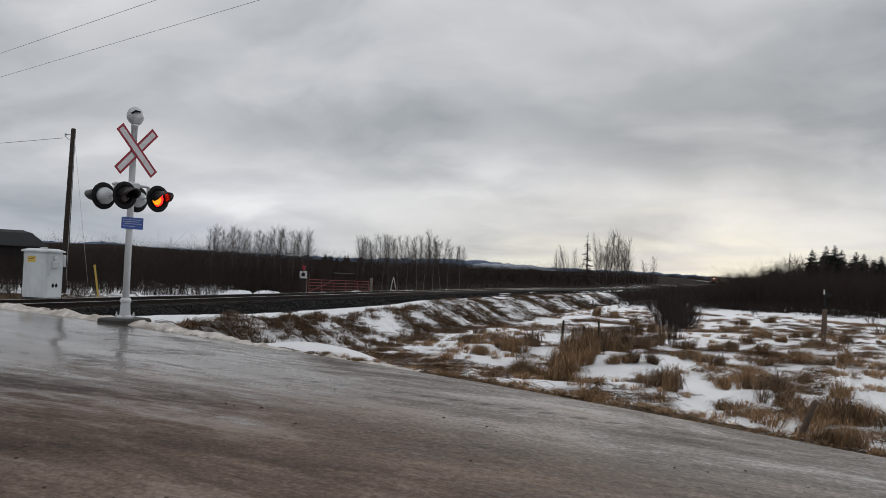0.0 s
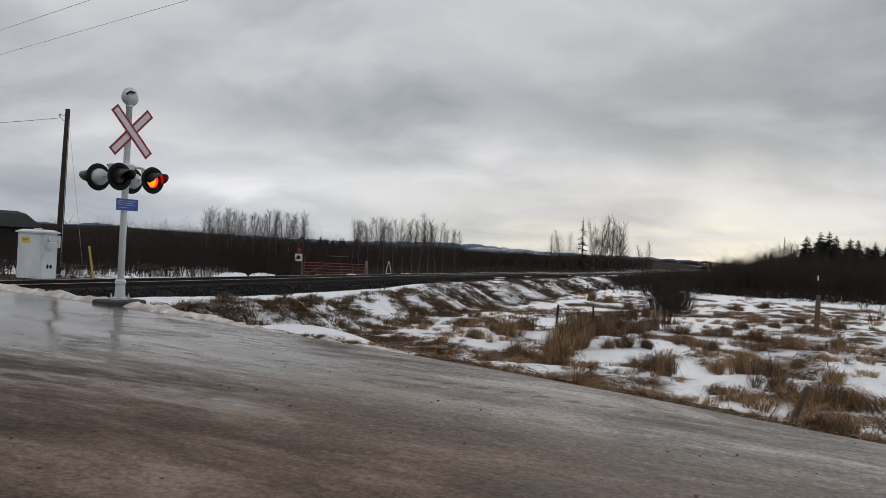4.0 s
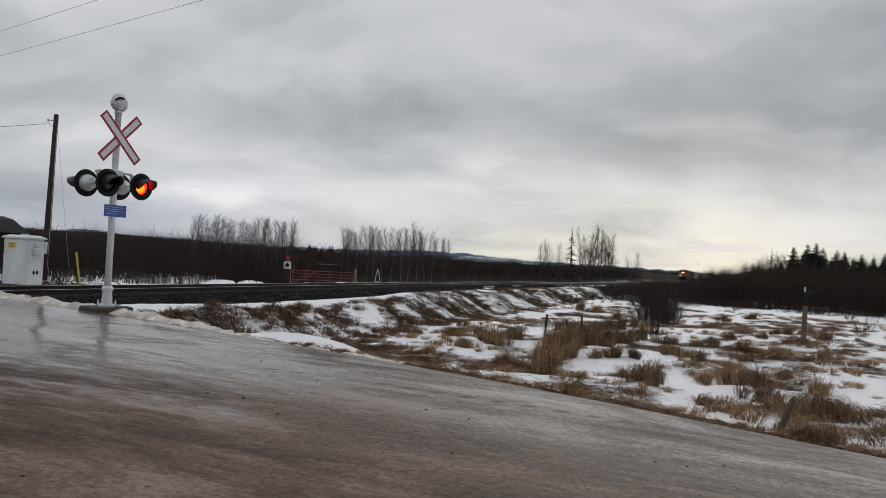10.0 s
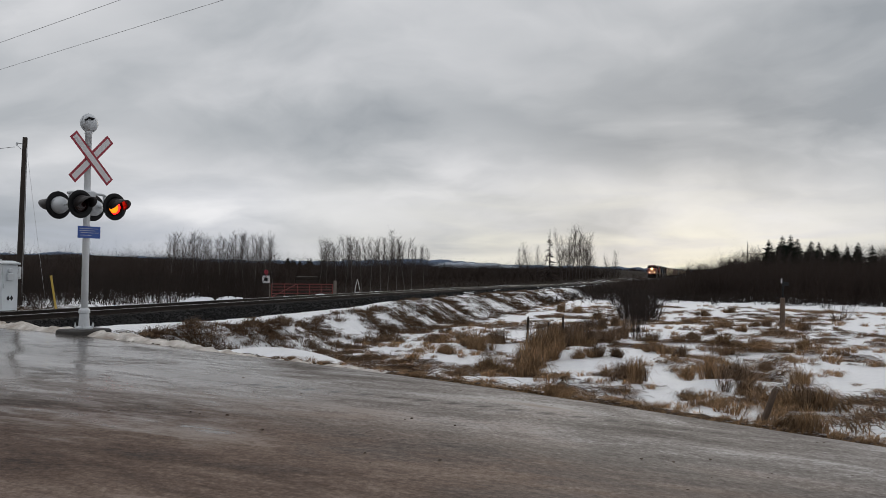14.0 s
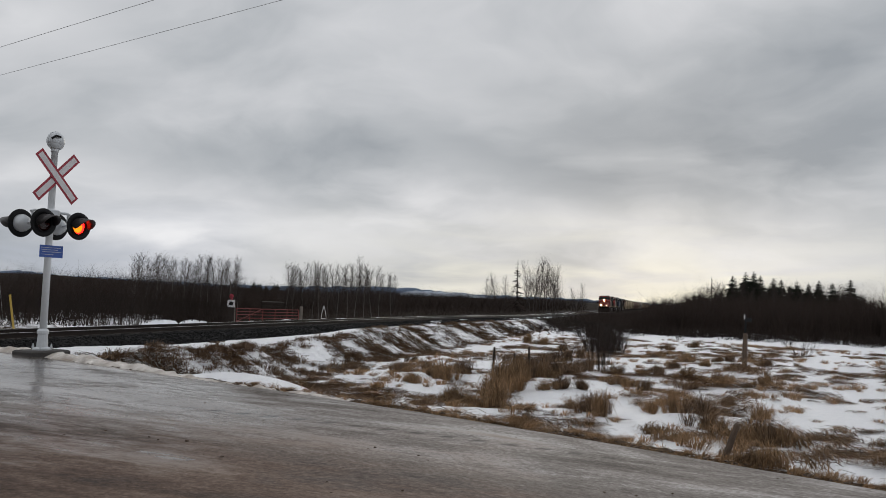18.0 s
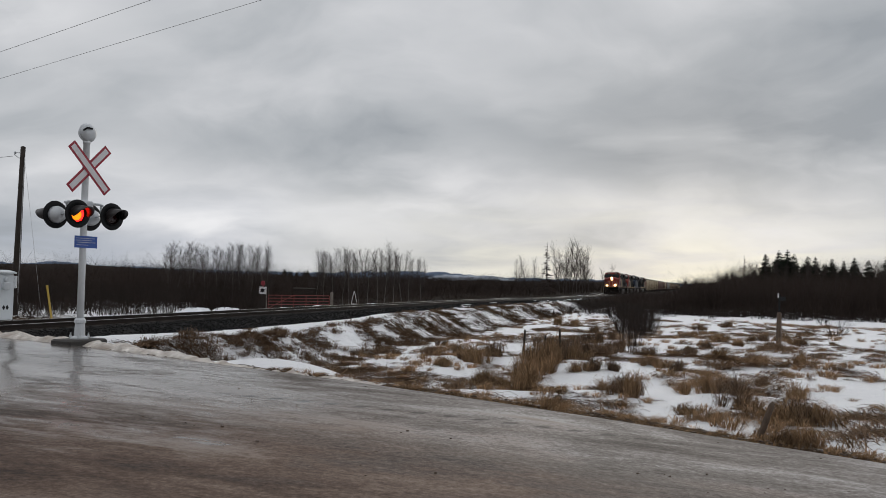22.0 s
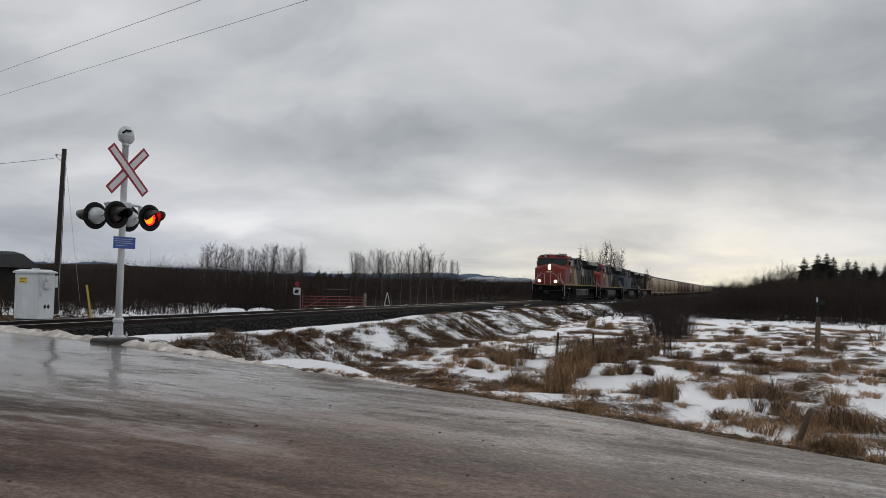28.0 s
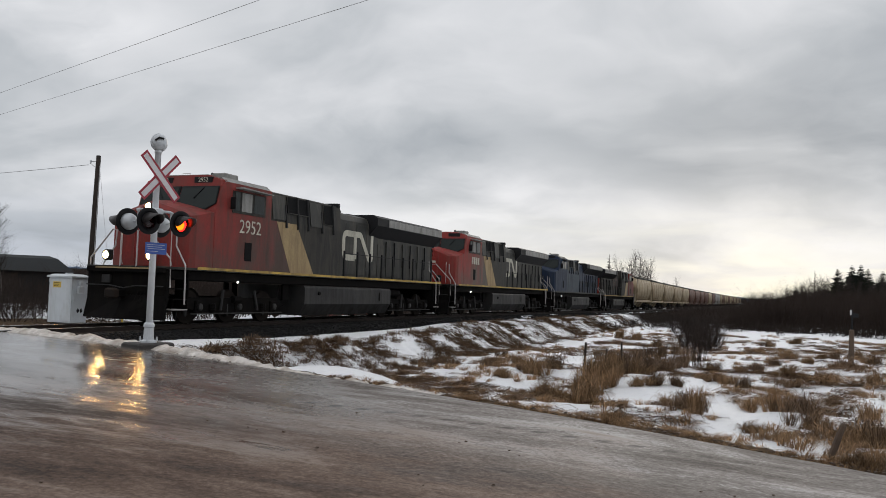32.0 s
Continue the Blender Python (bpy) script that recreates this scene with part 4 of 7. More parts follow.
def make_cabinet():
    x, y = from_bearing(-25.85, 30.6)
    z = gz(x, y)
    base = 0.02
    m = thing("equipment_cabinet", pose(x, y, base, 0, 0, -16) @ Matrix.Diagonal((0.84, 0.84, 1, 1)), "pale grey steel relay cabinet with a domed lid beside the track", "cabinet")
    part("pedestal", Shape().box(-0.46, 0.46, -0.36, 0.36, z - base - 0.2, 0.12, 0.02), "concrete", m, "dark concrete pedestal")
    body = part("body", Shape().box(-0.55, 0.55, -0.44, 0.44, 0.12, 1.62, 0.012), "cabinet", m)
    part("lid", Shape().loft([[(sx * a, sy * b, c) for sx, sy in ((-1, -1), (1, -1), (1, 1), (-1, 1))] for a, b, c in ((0.62, 0.51, 1.62), (0.62, 0.51, 1.67), (0.45, 0.30, 1.74))]), "cabinet", m, "overhanging sloped lid")
    part("vent_cap", Shape().box(-0.12, 0.12, -0.10, 0.10, 1.74, 1.78, 0.01), "cabinet", m)
    door = part("door", Shape().box(-0.50, 0.50, -0.457, -0.444, 0.18, 1.57, 0.004), "cabinet", m, "front door")
    part("label_plate", Shape().box(-0.34, 0.05, -0.463, -0.458, 1.28, 1.48), "label_yellow", door, "yellow warning label")
    for k in range(3):
        part("writing_line", Shape().box(-0.30, 0.0 - 0.05 * k, -0.466, -0.4635, 1.43 - 0.05 * k, 1.445 - 0.05 * k), "black", door)
    for zz in (0.35, 0.95, 1.45):
        part("hinge", Shape().lathe([(0.02, 0), (0.02, 0.12)], (-0.515, -0.455, zz), (0, 0, 1), 8), "silver", door)
    side = part("side_door", Shape().box(0.554, 0.568, -0.38, 0.38, 0.18, 1.57, 0.004), "cabinet", m, "side door")
    part("meter_box", Shape().box(0.569, 0.70, -0.20, 0.12, 1.10, 1.34, 0.02), "silver", side, "small grey meter box")
    part("meter_glass", Shape().lathe([(0.09, 0.0), (0.09, 0.08), (0.06, 0.11)], (0.57, -0.04, 1.42), (1, 0, 0), 16), "silver", side, "round meter")
    part("latch", Shape().box(0.569, 0.60, -0.34, -0.30, 0.85, 1.0, 0.006), "silver", side)
    for yy in (-0.06, 0.12):
        part("hazard_mark", Shape().prism([(yy - 0.085, 0.52), (yy, 0.43), (yy + 0.085, 0.52), (yy, 0.61)], "x", 0.5695, 0.572), "black", side, "black diamond mark")
    part("conduit", Shape().tube([(0.50, 0.455, 0.1), (0.50, 0.47, 0.6), (0.50, 0.47, 1.3)], 0.03, 8), "silver", m)
    return m


def make_pole():
    x, y = from_bearing(-24.66, 42.0)
    z = gz(x, y)
    m = thing("utility_pole", pose(x, y, z, 0, 0.8, 0), "dark weathered wooden utility pole with a service wire", "pole")
    top = 7.45 - z
    part("shaft", Shape().lathe([(0.17, -0.3), (0.16, 1.0), (0.13, top * 0.6), (0.105, top - 0.02), (0.06, top)], (0, 0, 0), (0, 0, 1), 14), "wood_pole", m, smooth=True)
    part("insulator_bracket", Shape().tube([(-0.10, 0, top - 0.30), (-0.32, -0.02, top - 0.30), (-0.36, -0.02, top - 0.42)], 0.02, 6), "wire", m, "bent iron bracket")
    part("insulator", Shape().lathe([(0.03, 0), (0.06, 0.03), (0.03, 0.06), (0.06, 0.09), (0.02, 0.12)], (-0.34, -0.02, top - 0.36), (0, 0, 1), 10), "silver", m)
    part("riser_cable", Shape().tube([(0.14, -0.05, 0.3), (0.135, -0.06, 3.0), (0.11, -0.05, top - 0.5), (-0.15, -0.03, top - 0.55), (-0.33, -0.02, top - 0.40)], 0.014, 6), "wire", m, "black riser cable")
    part("meter_box", Shape().box(-0.12, 0.14, -0.30, -0.15, 1.2, 1.75, 0.02), "silver", m, "small grey service box")
    part("ground_wire", Shape().tube([(0.10, 0, top - 0.6), (0.55, 0.2, 3.6), (1.0, 0.5, 0.0)], 0.006, 5), "wire", m, "thin guy wire")
    # service wire that leaves to the next pole
    a = Vector((x - 0.34, y - 0.02, z + top - 0.46))
    b = Vector((x - 27.0, y - 8.0, a.z - 3.2))
    pts = [a.lerp(b, t) - Vector((0, 0, 0.5 * 4 * t * (1 - t))) for t in np.linspace(0, 1, 16)]
    w = tagged(part("service_wire", Shape().tube(pts, 0.013, 5), "wire"), "black service wire sagging away from the pole", "wire")
    return m


def make_power_lines():
    """Two bare conductors that run above the far side of the road."""
    az = radians(-49.3)
    d, n = Vector((math.sin(az), math.cos(az), 0)), Vector((math.cos(az), -math.sin(az), 0))
    for off, h in ((10.75, 6.5), (12.25, 6.5)):
        a = n * off + d * -40 + Vector((0, 0, EYE[2] + h))
        b = n * off + d * 75 + Vector((0, 0, EYE[2] + h))
        pts = [a.lerp(b, t) + Vector((0, 0, 0.0)) for t in np.linspace(0, 1, 24)]
        tagged(part("power_line", Shape().tube(pts, 0.0062, 5), "wire"), "thin bare power line above the road", "wire", "power lines")


def make_marker():
    x, y = from_bearing(-22.5, 30.5)
    z = gz(x, y)
    m = thing("marker_post", pose(x, y, z, 0, -9, 20), "leaning yellow plastic cable marker post", "marker")
    part("stake", Shape().box(-0.032, 0.032, -0.02, 0.02, -0.2, 1.52 - z - 0.28, 0.01), "yellow", m)
    part("cap", Shape().box(-0.036, 0.036, -0.025, 0.025, 1.22 - z, 1.30 - z, 0.01), "yellow", m, "cap")
    return m


def make_track_sign():
    x, y = from_bearing(-9.55, 46.0)
    z = gz(x, y)
    m = thing("track_sign", pose(x, y, z, 0, 0, -10), "dark post with a red disc above a small white plate", "sign")
    part("post", Shape().box(-0.16, 0.16, -0.06, 0.06, -0.3, 1.62 - z - 0.45, 0.02), "wood_pole", m, "dark wooden post")
    plate = part("plate", Shape().box(-0.21, 0.21, -0.085, -0.065, 0.82 - z, 1.22 - z, 0.004), "reflective", m, "white square plate")
    part("symbol", Shape().prism([(-0.10, 0.93 - z), (0.10, 0.93 - z), (0.10, 1.10 - z), (0.02, 1.12 - z), (-0.10, 1.08 - z)], "y", -0.0862, -0.089), "black", plate, "black symbol")
    part("disc", Shape().lathe([(0.12, 0.0), (0.12, 0.012), (0.10, 0.016)], (0, -0.065, 1.42 - z), (0, -1, 0), 16), "red_edge", m, "red disc")
    part("neck", Shape().box(-0.04, 0.04, -0.05, 0.0, 1.15 - z, 1.5 - z), "red_edge", m)
    return m


def make_gate():
    x0, y0 = from_bearing(-9.2, 50.0)
    x1, y1 = from_bearing(-5.1, 54.0)
    z = gz((x0 + x1) / 2, (y0 + y1) / 2) + 0.05
    ln = math.hypot(x1 - x0, y1 - y0)
    m = thing("farm_gate", pose(x0, y0, z, 0, 0, math.degrees(math.atan2(y1 - y0, x1 - x0))), "red tubular steel farm gate, closed", "gate")
    for k, h in enumerate((0.10, 0.32, 0.52, 0.70, 0.88)):
        part("bar", Shape().tube([(0, 0, h), (ln, 0, h - 0.06)], 0.024, 6), "gate_red", m)
    for k in range(6):
        x = ln * k / 5
        part("upright", Shape().tube([(x, 0, 0.05), (x, 0, 0.90 - 0.06 * k / 5)], 0.022, 6), "gate_red", m)
    part("brace", Shape().tube([(0, 0.03, 0.1), (ln * 0.4, 0.03, 0.86)], 0.018, 6), "gate_red", m)
    for x in (-0.25, ln + 0.25):
        p = thing("gate_post", m.matrix_world @ pose(x, 0, 0), "grey wooden gate post", "post", "gate posts")
        part("shaft", Shape().lathe([(0.11, -0.4), (0.10, 1.0), (0.08, 1.06)], (0, 0, 0), (0, 0, 1), 9), "grey_wood", p)
    # rough feed rack behind the gate
    bx, by = from_bearing(-6.8, 60.0)
    bz = gz(bx, by)
    r = thing("feed_rack", pose(bx, by, bz, 0, 0, 12), "weathered wooden feed rack with a slatted side and board roof", "rack")
    for sx in (-0.7, 0.7):
        for sy in (-0.5, 0.5):
            part("leg", Shape().box(sx - 0.06, sx + 0.06, sy - 0.06, sy + 0.06, -0.2, 1.14), "wood_pole", r)
    for k in range(4):
        part("slat", Shape().box(-0.8, 0.8, -0.59, -0.565, 0.3 + 0.25 * k, 0.46 + 0.25 * k, 0.008), "wood_pole", r)
    part("roof", Shape().prism([(-0.6, 1.10), (0.6, 1.20), (0.6, 1.25), (-0.6, 1.15)], "x", -0.75, 0.75), "wood_pole", r, "sloping board roof")
    return m


def make_hoop():
    x, y = from_bearing(-3.4, 56.0)
    z = gz(x, y)
    m = thing("hoop_marker", pose(x, y, z, 0, 0, 0), "small pale wire hoop on a stake", "marker")
    pts = [(-0.16, 0, 0.35), (-0.14, 0, 0.62), (0.0, 0, 1.22), (0.05, 0, 1.05), (0.16, 0, 0.55), (0.18, 0, 0.35), (-0.16, 0, 0.35)]
    part("hoop", Shape().tube(pts, 0.022, 5), "reflective", m)
    part("stake", Shape().tube([(0.18, 0, -0.2), (0.18, 0, 0.5)], 0.04, 6), "grey_wood", m)
    return m


def make_snow_piles():
    for az, r, w, h, d in ((-13.9, 40.0, 0.85, 0.13, 0.6), (-11.9, 41.5, 1.0, 0.11, 0.6)):
        x, y = from_bearing(az, r)
        z = 0.0
        sh = Shape()
        n, rings = 22, []
        for k, (rr, hh) in enumerate(((1.15, -0.9), (1.0, 0.0), (0.8, 0.55), (0.5, 0.85), (0.22, 1.0))):
            rings.append([(w * rr * math.cos(a * math.tau / n) * (1 + 0.16 * math.sin(a * 2.3 + k)), d * rr * math.sin(a * math.tau / n) * (1 + 0.12 * math.cos(a * 1.7 + k)),
                           hh * h * (1 + 0.45 * math.sin(a * 1.9 + az)) + 0.07 * random.uniform(-1, 1)) for a in range(n)])
        sh.loft(rings)
        ob = part("snow_pile", sh, "snow", None, smooth=True)
        ob.matrix_world = pose(x, y, z + 0.05, 0, 0, az * 9)
        tagged(ob, "heap of ploughed white snow beyond the track", "snow pile", "snow piles")


def make_barn():
    x, y = from_bearing(-29.6, 95.0)
    z = gz(x, y)
    m = thing("barn", pose(x, y, z - 0.1, 0, 0, 28), "dark low barn with a broad hipped roof far behind the track", "barn")
    part("wall", Shape().box(-8.5, 6.0, -4.5, 4.5, -0.3, 2.5), "barn", m, "dark board walls")
    part("roof", Shape().loft([[(-9, -5.2, 2.4), (6.5, -5.2, 2.4), (6.5, 5.2, 2.4), (-9, 5.2, 2.4)], [(-8, -2.4, 3.75), (5.0, -2.4, 3.75), (5.0, 2.4, 3.75), (-8, 2.4, 3.75)], [(-7.6, -0.4, 4.05), (4.2, -0.4, 4.05), (4.2, 0.4, 4.05), (-7.6, 0.4, 4.05)]]), "barn", m, "dark sheet roof")
    part("door", Shape().box(-2.0, 1.5, -4.62, -4.505, 0.0, 2.2, 0.01), "wood_pole", m, "wide sliding door")
    return m


def make_fence_posts():
    def post(az, r, h, lean, turn, rad, mat, label, name="fence_post"):
        x, y = from_bearing(az, r)
        z = gz(x, y)
        p = thing(name, pose(x, y, z, lean * 0.4, lean, turn), label, "post", "old fence posts")
        part("shaft", Shape().lathe([(rad * 1.1, -0.25), (rad, h * 0.5), (rad * 0.92, h - 0.03), (rad * 0.5, h)], (0, 0, 0), (0, 0, 1), 8), mat, p)
        return p
    post(23.72, 10.75, 0.46, 17, 0, 0.040, "fence_brown", "short leaning brown fence post at the road's verge")
    s = post(10.45, 11.35, 0.20, 24, 0, 0.06, "fence_brown", "rotten stump of a post wrapped in dry grass", "post_stump")
    post(8.35, 22.5, 0.95, 2, 0, 0.03, "wood_pole", "thin dark fence post in dead grass")
    post(10.85, 24.0, 0.9, -1, 0, 0.03, "wood_pole", "thin dark fence post in dead grass")
    post(9.75, 26.0, 0.7, 3, 0, 0.03, "wood_pole", "thin dark fence post in dead grass")
    x, y = from_bearing(24.85, 35.0)
    z = gz(x, y)
    p = thing("sign_post", pose(x, y, z, 0, 1.0, 20), "weathered grey post with a dark plate at its top", "post")
    part("shaft", Shape().lathe([(0.11, -0.3), (0.10, 0.6), (0.09, 1.36), (0.06, 1.40)], (0, 0, 0), (0, 0, 1), 9), "fence_brown", p)
    part("upper_post", Shape().box(-0.035, 0.03, -0.03, 0.03, 1.35, 2.10, 0.01), "black", p, "dark upper post")
    part("plate", Shape().box(-0.10, 0.26, -0.06, -0.045, 1.86, 2.02, 0.005), "black", p, "dark plate")
    part("plate_edge", Shape().box(-0.14, -0.103, -0.07, -0.04, 1.96, 2.14), "reflective", p, "white edge strip")


make_signal()
make_cabinet()
make_pole()
make_power_lines()
make_marker()
make_track_sign()
make_gate()
make_hoop()
make_snow_piles()
make_barn()
make_fence_posts()

# ---- the train ----
def truck(parent, y, axles, radius, side, half, mat="underframe"):
    """A bogie with side frames, axle boxes, springs and wheels."""
    t = part("truck", Shape().box(-0.30, 0.30, y - half, y + half, radius * 0.75, radius * 1.35, 0.04), mat, parent, "bogie bolster")
    for sx in (-1, 1):
        sh = Shape()
        out = [(y - half, radius * 1.05), (y - half * 0.86, radius * 1.55), (y + half * 0.86, radius * 1.55), (y + half, radius * 1.05), (y + half * 0.8, radius * 0.8), (y + half * 0.35, radius * 0.55), (y - half * 0.35, radius * 0.55), (y - half * 0.8, radius * 0.8)]
        sh.prism(out, "x", sx * (side - 0.08), sx * (side + 0.06))
        part("side_frame", sh, mat, t)
        for a in axles:
            part("axle_box", Shape().box(sx * (side + 0.07) - 0.06, sx * (side + 0.07) + 0.06, y + a - 0.17, y + a + 0.17, radius - 0.2, radius + 0.2, 0.03), mat, t)
            part("wheel", Shape().lathe([(0.08, 0.07), (radius * 0.55, 0.03), (radius - 0.07, 0.065), (radius, 0.065), (radius + 0.004, -0.05), (radius + 0.025, -0.065), (radius - 0.06, -0.075), (0.08, -0.05)], (sx * 0.76, y + a, radius), (sx, 0, 0), 24), "steel_wheel", t)
        for k in (-0.5, 0.5):
            part("spring", Shape().lathe([(0.10, 0), (0.12, 0.04), (0.10, 0.08), (0.12, 0.12), (0.10, 0.16), (0.12, 0.20), (0.10, 0.24)], (sx * (side + 0.10), y + half * k, radius * 0.75), (0, 0, 1), 8), mat, t)
        part("brake_rod", Shape().tube([(sx * (side + 0.16), y - half * 0.9, radius * 0.62), (sx * (side + 0.16), y + half * 0.9, radius * 0.62)], 0.022, 5), "tank", t, "grimy brake rod")
        for a in axles:
            part("bearing_cap", Shape().lathe([(0.11, 0.0), (0.11, 0.05), (0.07, 0.07)], (sx * (side + 0.13), y + a, radius), (sx, 0, 0), 10), "tank", t, "grimy round bearing cap")
            part("brake_shoe", Shape().box(sx * (side + 0.02) - 0.05, sx * (side + 0.02) + 0.05, y + a + radius * 0.92, y + a + radius * 1.08, radius * 0.45, radius * 1.2, 0.02), "tank", t)
        if len(axles) == 3:
            for k in (-1.0, 1.0):
                part("shock_absorber", Shape().tube([(sx * (side + 0.14), y + k * 1.0, radius * 0.8), (sx * (side + 0.10), y + k * 0.85, radius * 2.0)], 0.05, 7), "tank", t, "slanting shock absorber")
                part("sand_pipe", Shape().tube([(sx * 1.05, y + k * 2.68, 1.30), (sx * 0.98, y + k * 2.62, 0.7), (sx * 0.80, y + k * 2.50, 0.14)], 0.025, 5), "tank", t, "sand pipe")
            part("brake_cylinder", Shape().lathe([(0.11, 0), (0.11, 0.42), (0.05, 0.44)], (sx * (side + 0.10), y + 0.35, radius * 1.45), (0, -1, 0), 10), mat, t)
    return t


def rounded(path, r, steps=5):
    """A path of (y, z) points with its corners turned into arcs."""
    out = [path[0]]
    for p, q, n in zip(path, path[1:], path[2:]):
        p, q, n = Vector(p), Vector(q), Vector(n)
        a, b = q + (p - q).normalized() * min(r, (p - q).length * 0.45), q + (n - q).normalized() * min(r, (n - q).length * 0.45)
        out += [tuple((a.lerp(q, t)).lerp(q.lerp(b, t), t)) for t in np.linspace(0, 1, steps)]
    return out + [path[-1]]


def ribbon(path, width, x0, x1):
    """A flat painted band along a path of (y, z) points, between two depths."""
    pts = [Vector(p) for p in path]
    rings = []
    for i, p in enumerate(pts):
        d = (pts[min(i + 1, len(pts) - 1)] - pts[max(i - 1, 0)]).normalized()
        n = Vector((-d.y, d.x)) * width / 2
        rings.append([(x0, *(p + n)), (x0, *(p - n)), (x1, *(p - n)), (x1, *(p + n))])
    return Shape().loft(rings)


def lamp_unit(parent, at, name, lit):
    """A round lamp in a dark rim."""
    if not lit:
        part(name, Shape().lathe([(0.105, 0.0), (0.105, 0.02), (0.08, 0.03)], at, (0, 1, 0), 18), "glass", parent, "round unlit lamp")
        return
    unit = part(name, Shape().lathe([(0.135, 0.0), (0.135, 0.05), (0.118, 0.05), (0.118, 0.0)], at, (0, 1, 0), 20, False), "black", parent, "round lamp rim")
    part("lens", Shape().lathe([(0.110, 0.0), (0.110, 0.03), (0.09, 0.042)], at, (0, 1, 0), 20), "beam", unit, "bright lit lens")


def diesel(name, label, look_of, number=None):
    """A six-axle wide-cab road diesel, 22.3 m over couplers; +y is its front, z = 0 the rail heads."""
    L = look_of
    d = thing(name, pose(0, 0, 0), label, "locomotive", "locomotives of the train")
    # frame
    part("frame", Shape().box(-1.40, 1.40, -10.45, 10.35, 1.32, 1.62, 0.03), "underframe", d, "heavy black underframe")
    part("deck", Shape().box(-1.53, 1.53, -10.5, 10.42, 1.62, 1.70, 0.01), "loco_black", d, "walkway deck")
    for sx in (-1, 1):
        part("sill_stripe", Shape().box(sx * 1.534 - 0.004, sx * 1.534 + 0.004, -10.4, 9.2, 1.655, 1.735), L["sill"], d, "dirty yellow stripe along the deck edge")
    # tank
    tank = part("fuel_tank", Shape().prism([(-1.46, 0.62), (-1.20, 0.20), (1.20, 0.20), (1.46, 0.62), (1.46, 1.22), (1.40, 1.30), (-1.40, 1.30), (-1.46, 1.22)], "y", -4.5, 2.92), "tank", d, "grimy grey fuel tank")
    for sx in (-1, 1):
        part("filler", Shape().lathe([(0.07, 0), (0.07, 0.05)], (sx * 1.455, 1.9, 1.02), (sx, 0, 0), 10), "underframe", tank)
        part("tank_gauge", Shape().box(sx * 1.47 - 0.008, sx * 1.47 + 0.008, -3.4, -3.3, 0.75, 1.1), "underframe", tank)
    for sx in (-1, 1):
        for k in range(3):
            part("air_tank", Shape().lathe([(0.05, 0), (0.15, 0.05), (0.15, 1.2), (0.05, 1.25)], (sx * 1.15, -4.75 + k * 0.0, 1.10 - 0.001), (0, -1, 0), 10) if k == 0 else Shape().box(sx * (1.0 + 0.12 * k), sx * (1.0 + 0.12 * k) + 0.1, 3.1 + 0.35 * k, 3.35 + 0.35 * k, 0.75, 1.32, 0.02), "underframe", d)
    truck(d, 6.7, (-2.02, 0, 2.02), 0.53, 1.16, 2.75)
    truck(d, -7.0, (-2.02, 0, 2.02), 0.53, 1.16, 2.75)
    # pilots, steps and couplers at both ends
    for e in (1, -1):
        y = 10.42 * e
        part("pilot", Shape().prism([(-1.45, 1.62), (1.45, 1.62), (1.45, 0.75), (1.30, 0.22), (-1.30, 0.22), (-1.45, 0.75)], "y", y - 0.12 * e, y), "underframe", d, "black pilot plate")
        if e > 0:
            part("snow_plough", Shape().loft([[(-1.42, y, 0.85), (0, y + 0.12, 0.85), (1.42, y, 0.85), (1.42, y - 0.06, 0.85), (-1.42, y - 0.06, 0.85)], [(-1.48, y + 0.10, 0.16), (0, y + 0.48, 0.16), (1.48, y + 0.10, 0.16), (1.48, y + 0.02, 0.16), (-1.48, y + 0.02, 0.16)]]), "underframe", d, "black snow plough")
        cp = part("coupler", Shape().box(-0.12, 0.12, min(y, y + 0.52 * e), max(y, y + 0.52 * e), 0.78, 1.0, 0.03), "underframe", d, "coupler shank")
        part("coupler_knuckle", Shape().box(-0.20, 0.16, min(y + 0.45 * e, y + 0.72 * e), max(y + 0.45 * e, y + 0.72 * e), 0.74, 1.04, 0.05), "steel_wheel", cp)
        for k in range(3):
            part("air_hose", Shape().tube([(-0.45 - 0.12 * k, y, 0.95), (-0.45 - 0.12 * k, y + 0.15 * e, 0.7), (-0.40 - 0.12 * k, y + 0.22 * e, 0.45)], 0.022, 6), "underframe", d)
        part("cut_lever", Shape().tube([(-1.40, y + 0.10 * e, 1.12), (-0.5, y + 0.16 * e, 1.12), (-0.15, y + 0.30 * e, 1.05), (0.5, y + 0.16 * e, 1.12), (1.40, y + 0.10 * e, 1.12)], 0.018, 5), "tank", d, "uncoupling lever")
        part("end_box", Shape().box(0.55, 0.85, min(y, y + 0.10 * e), max(y, y + 0.10 * e), 1.18, 1.42, 0.01), "tank", d, "grey jumper box")
        part("anticlimber", Shape().box(-1.40, 1.40, min(y - 0.02 * e, y + 0.14 * e), max(y - 0.02 * e, y + 0.14 * e), 1.50, 1.66, 0.02), "underframe", d, "anticlimber lip")
        part("end_stripe", Shape().box(-1.05, 1.05, min(y + 0.141 * e, y + 0.146 * e), max(y + 0.141 * e, y + 0.146 * e), 1.61, 1.65), "loco_stripe", d, "yellow end stripe")
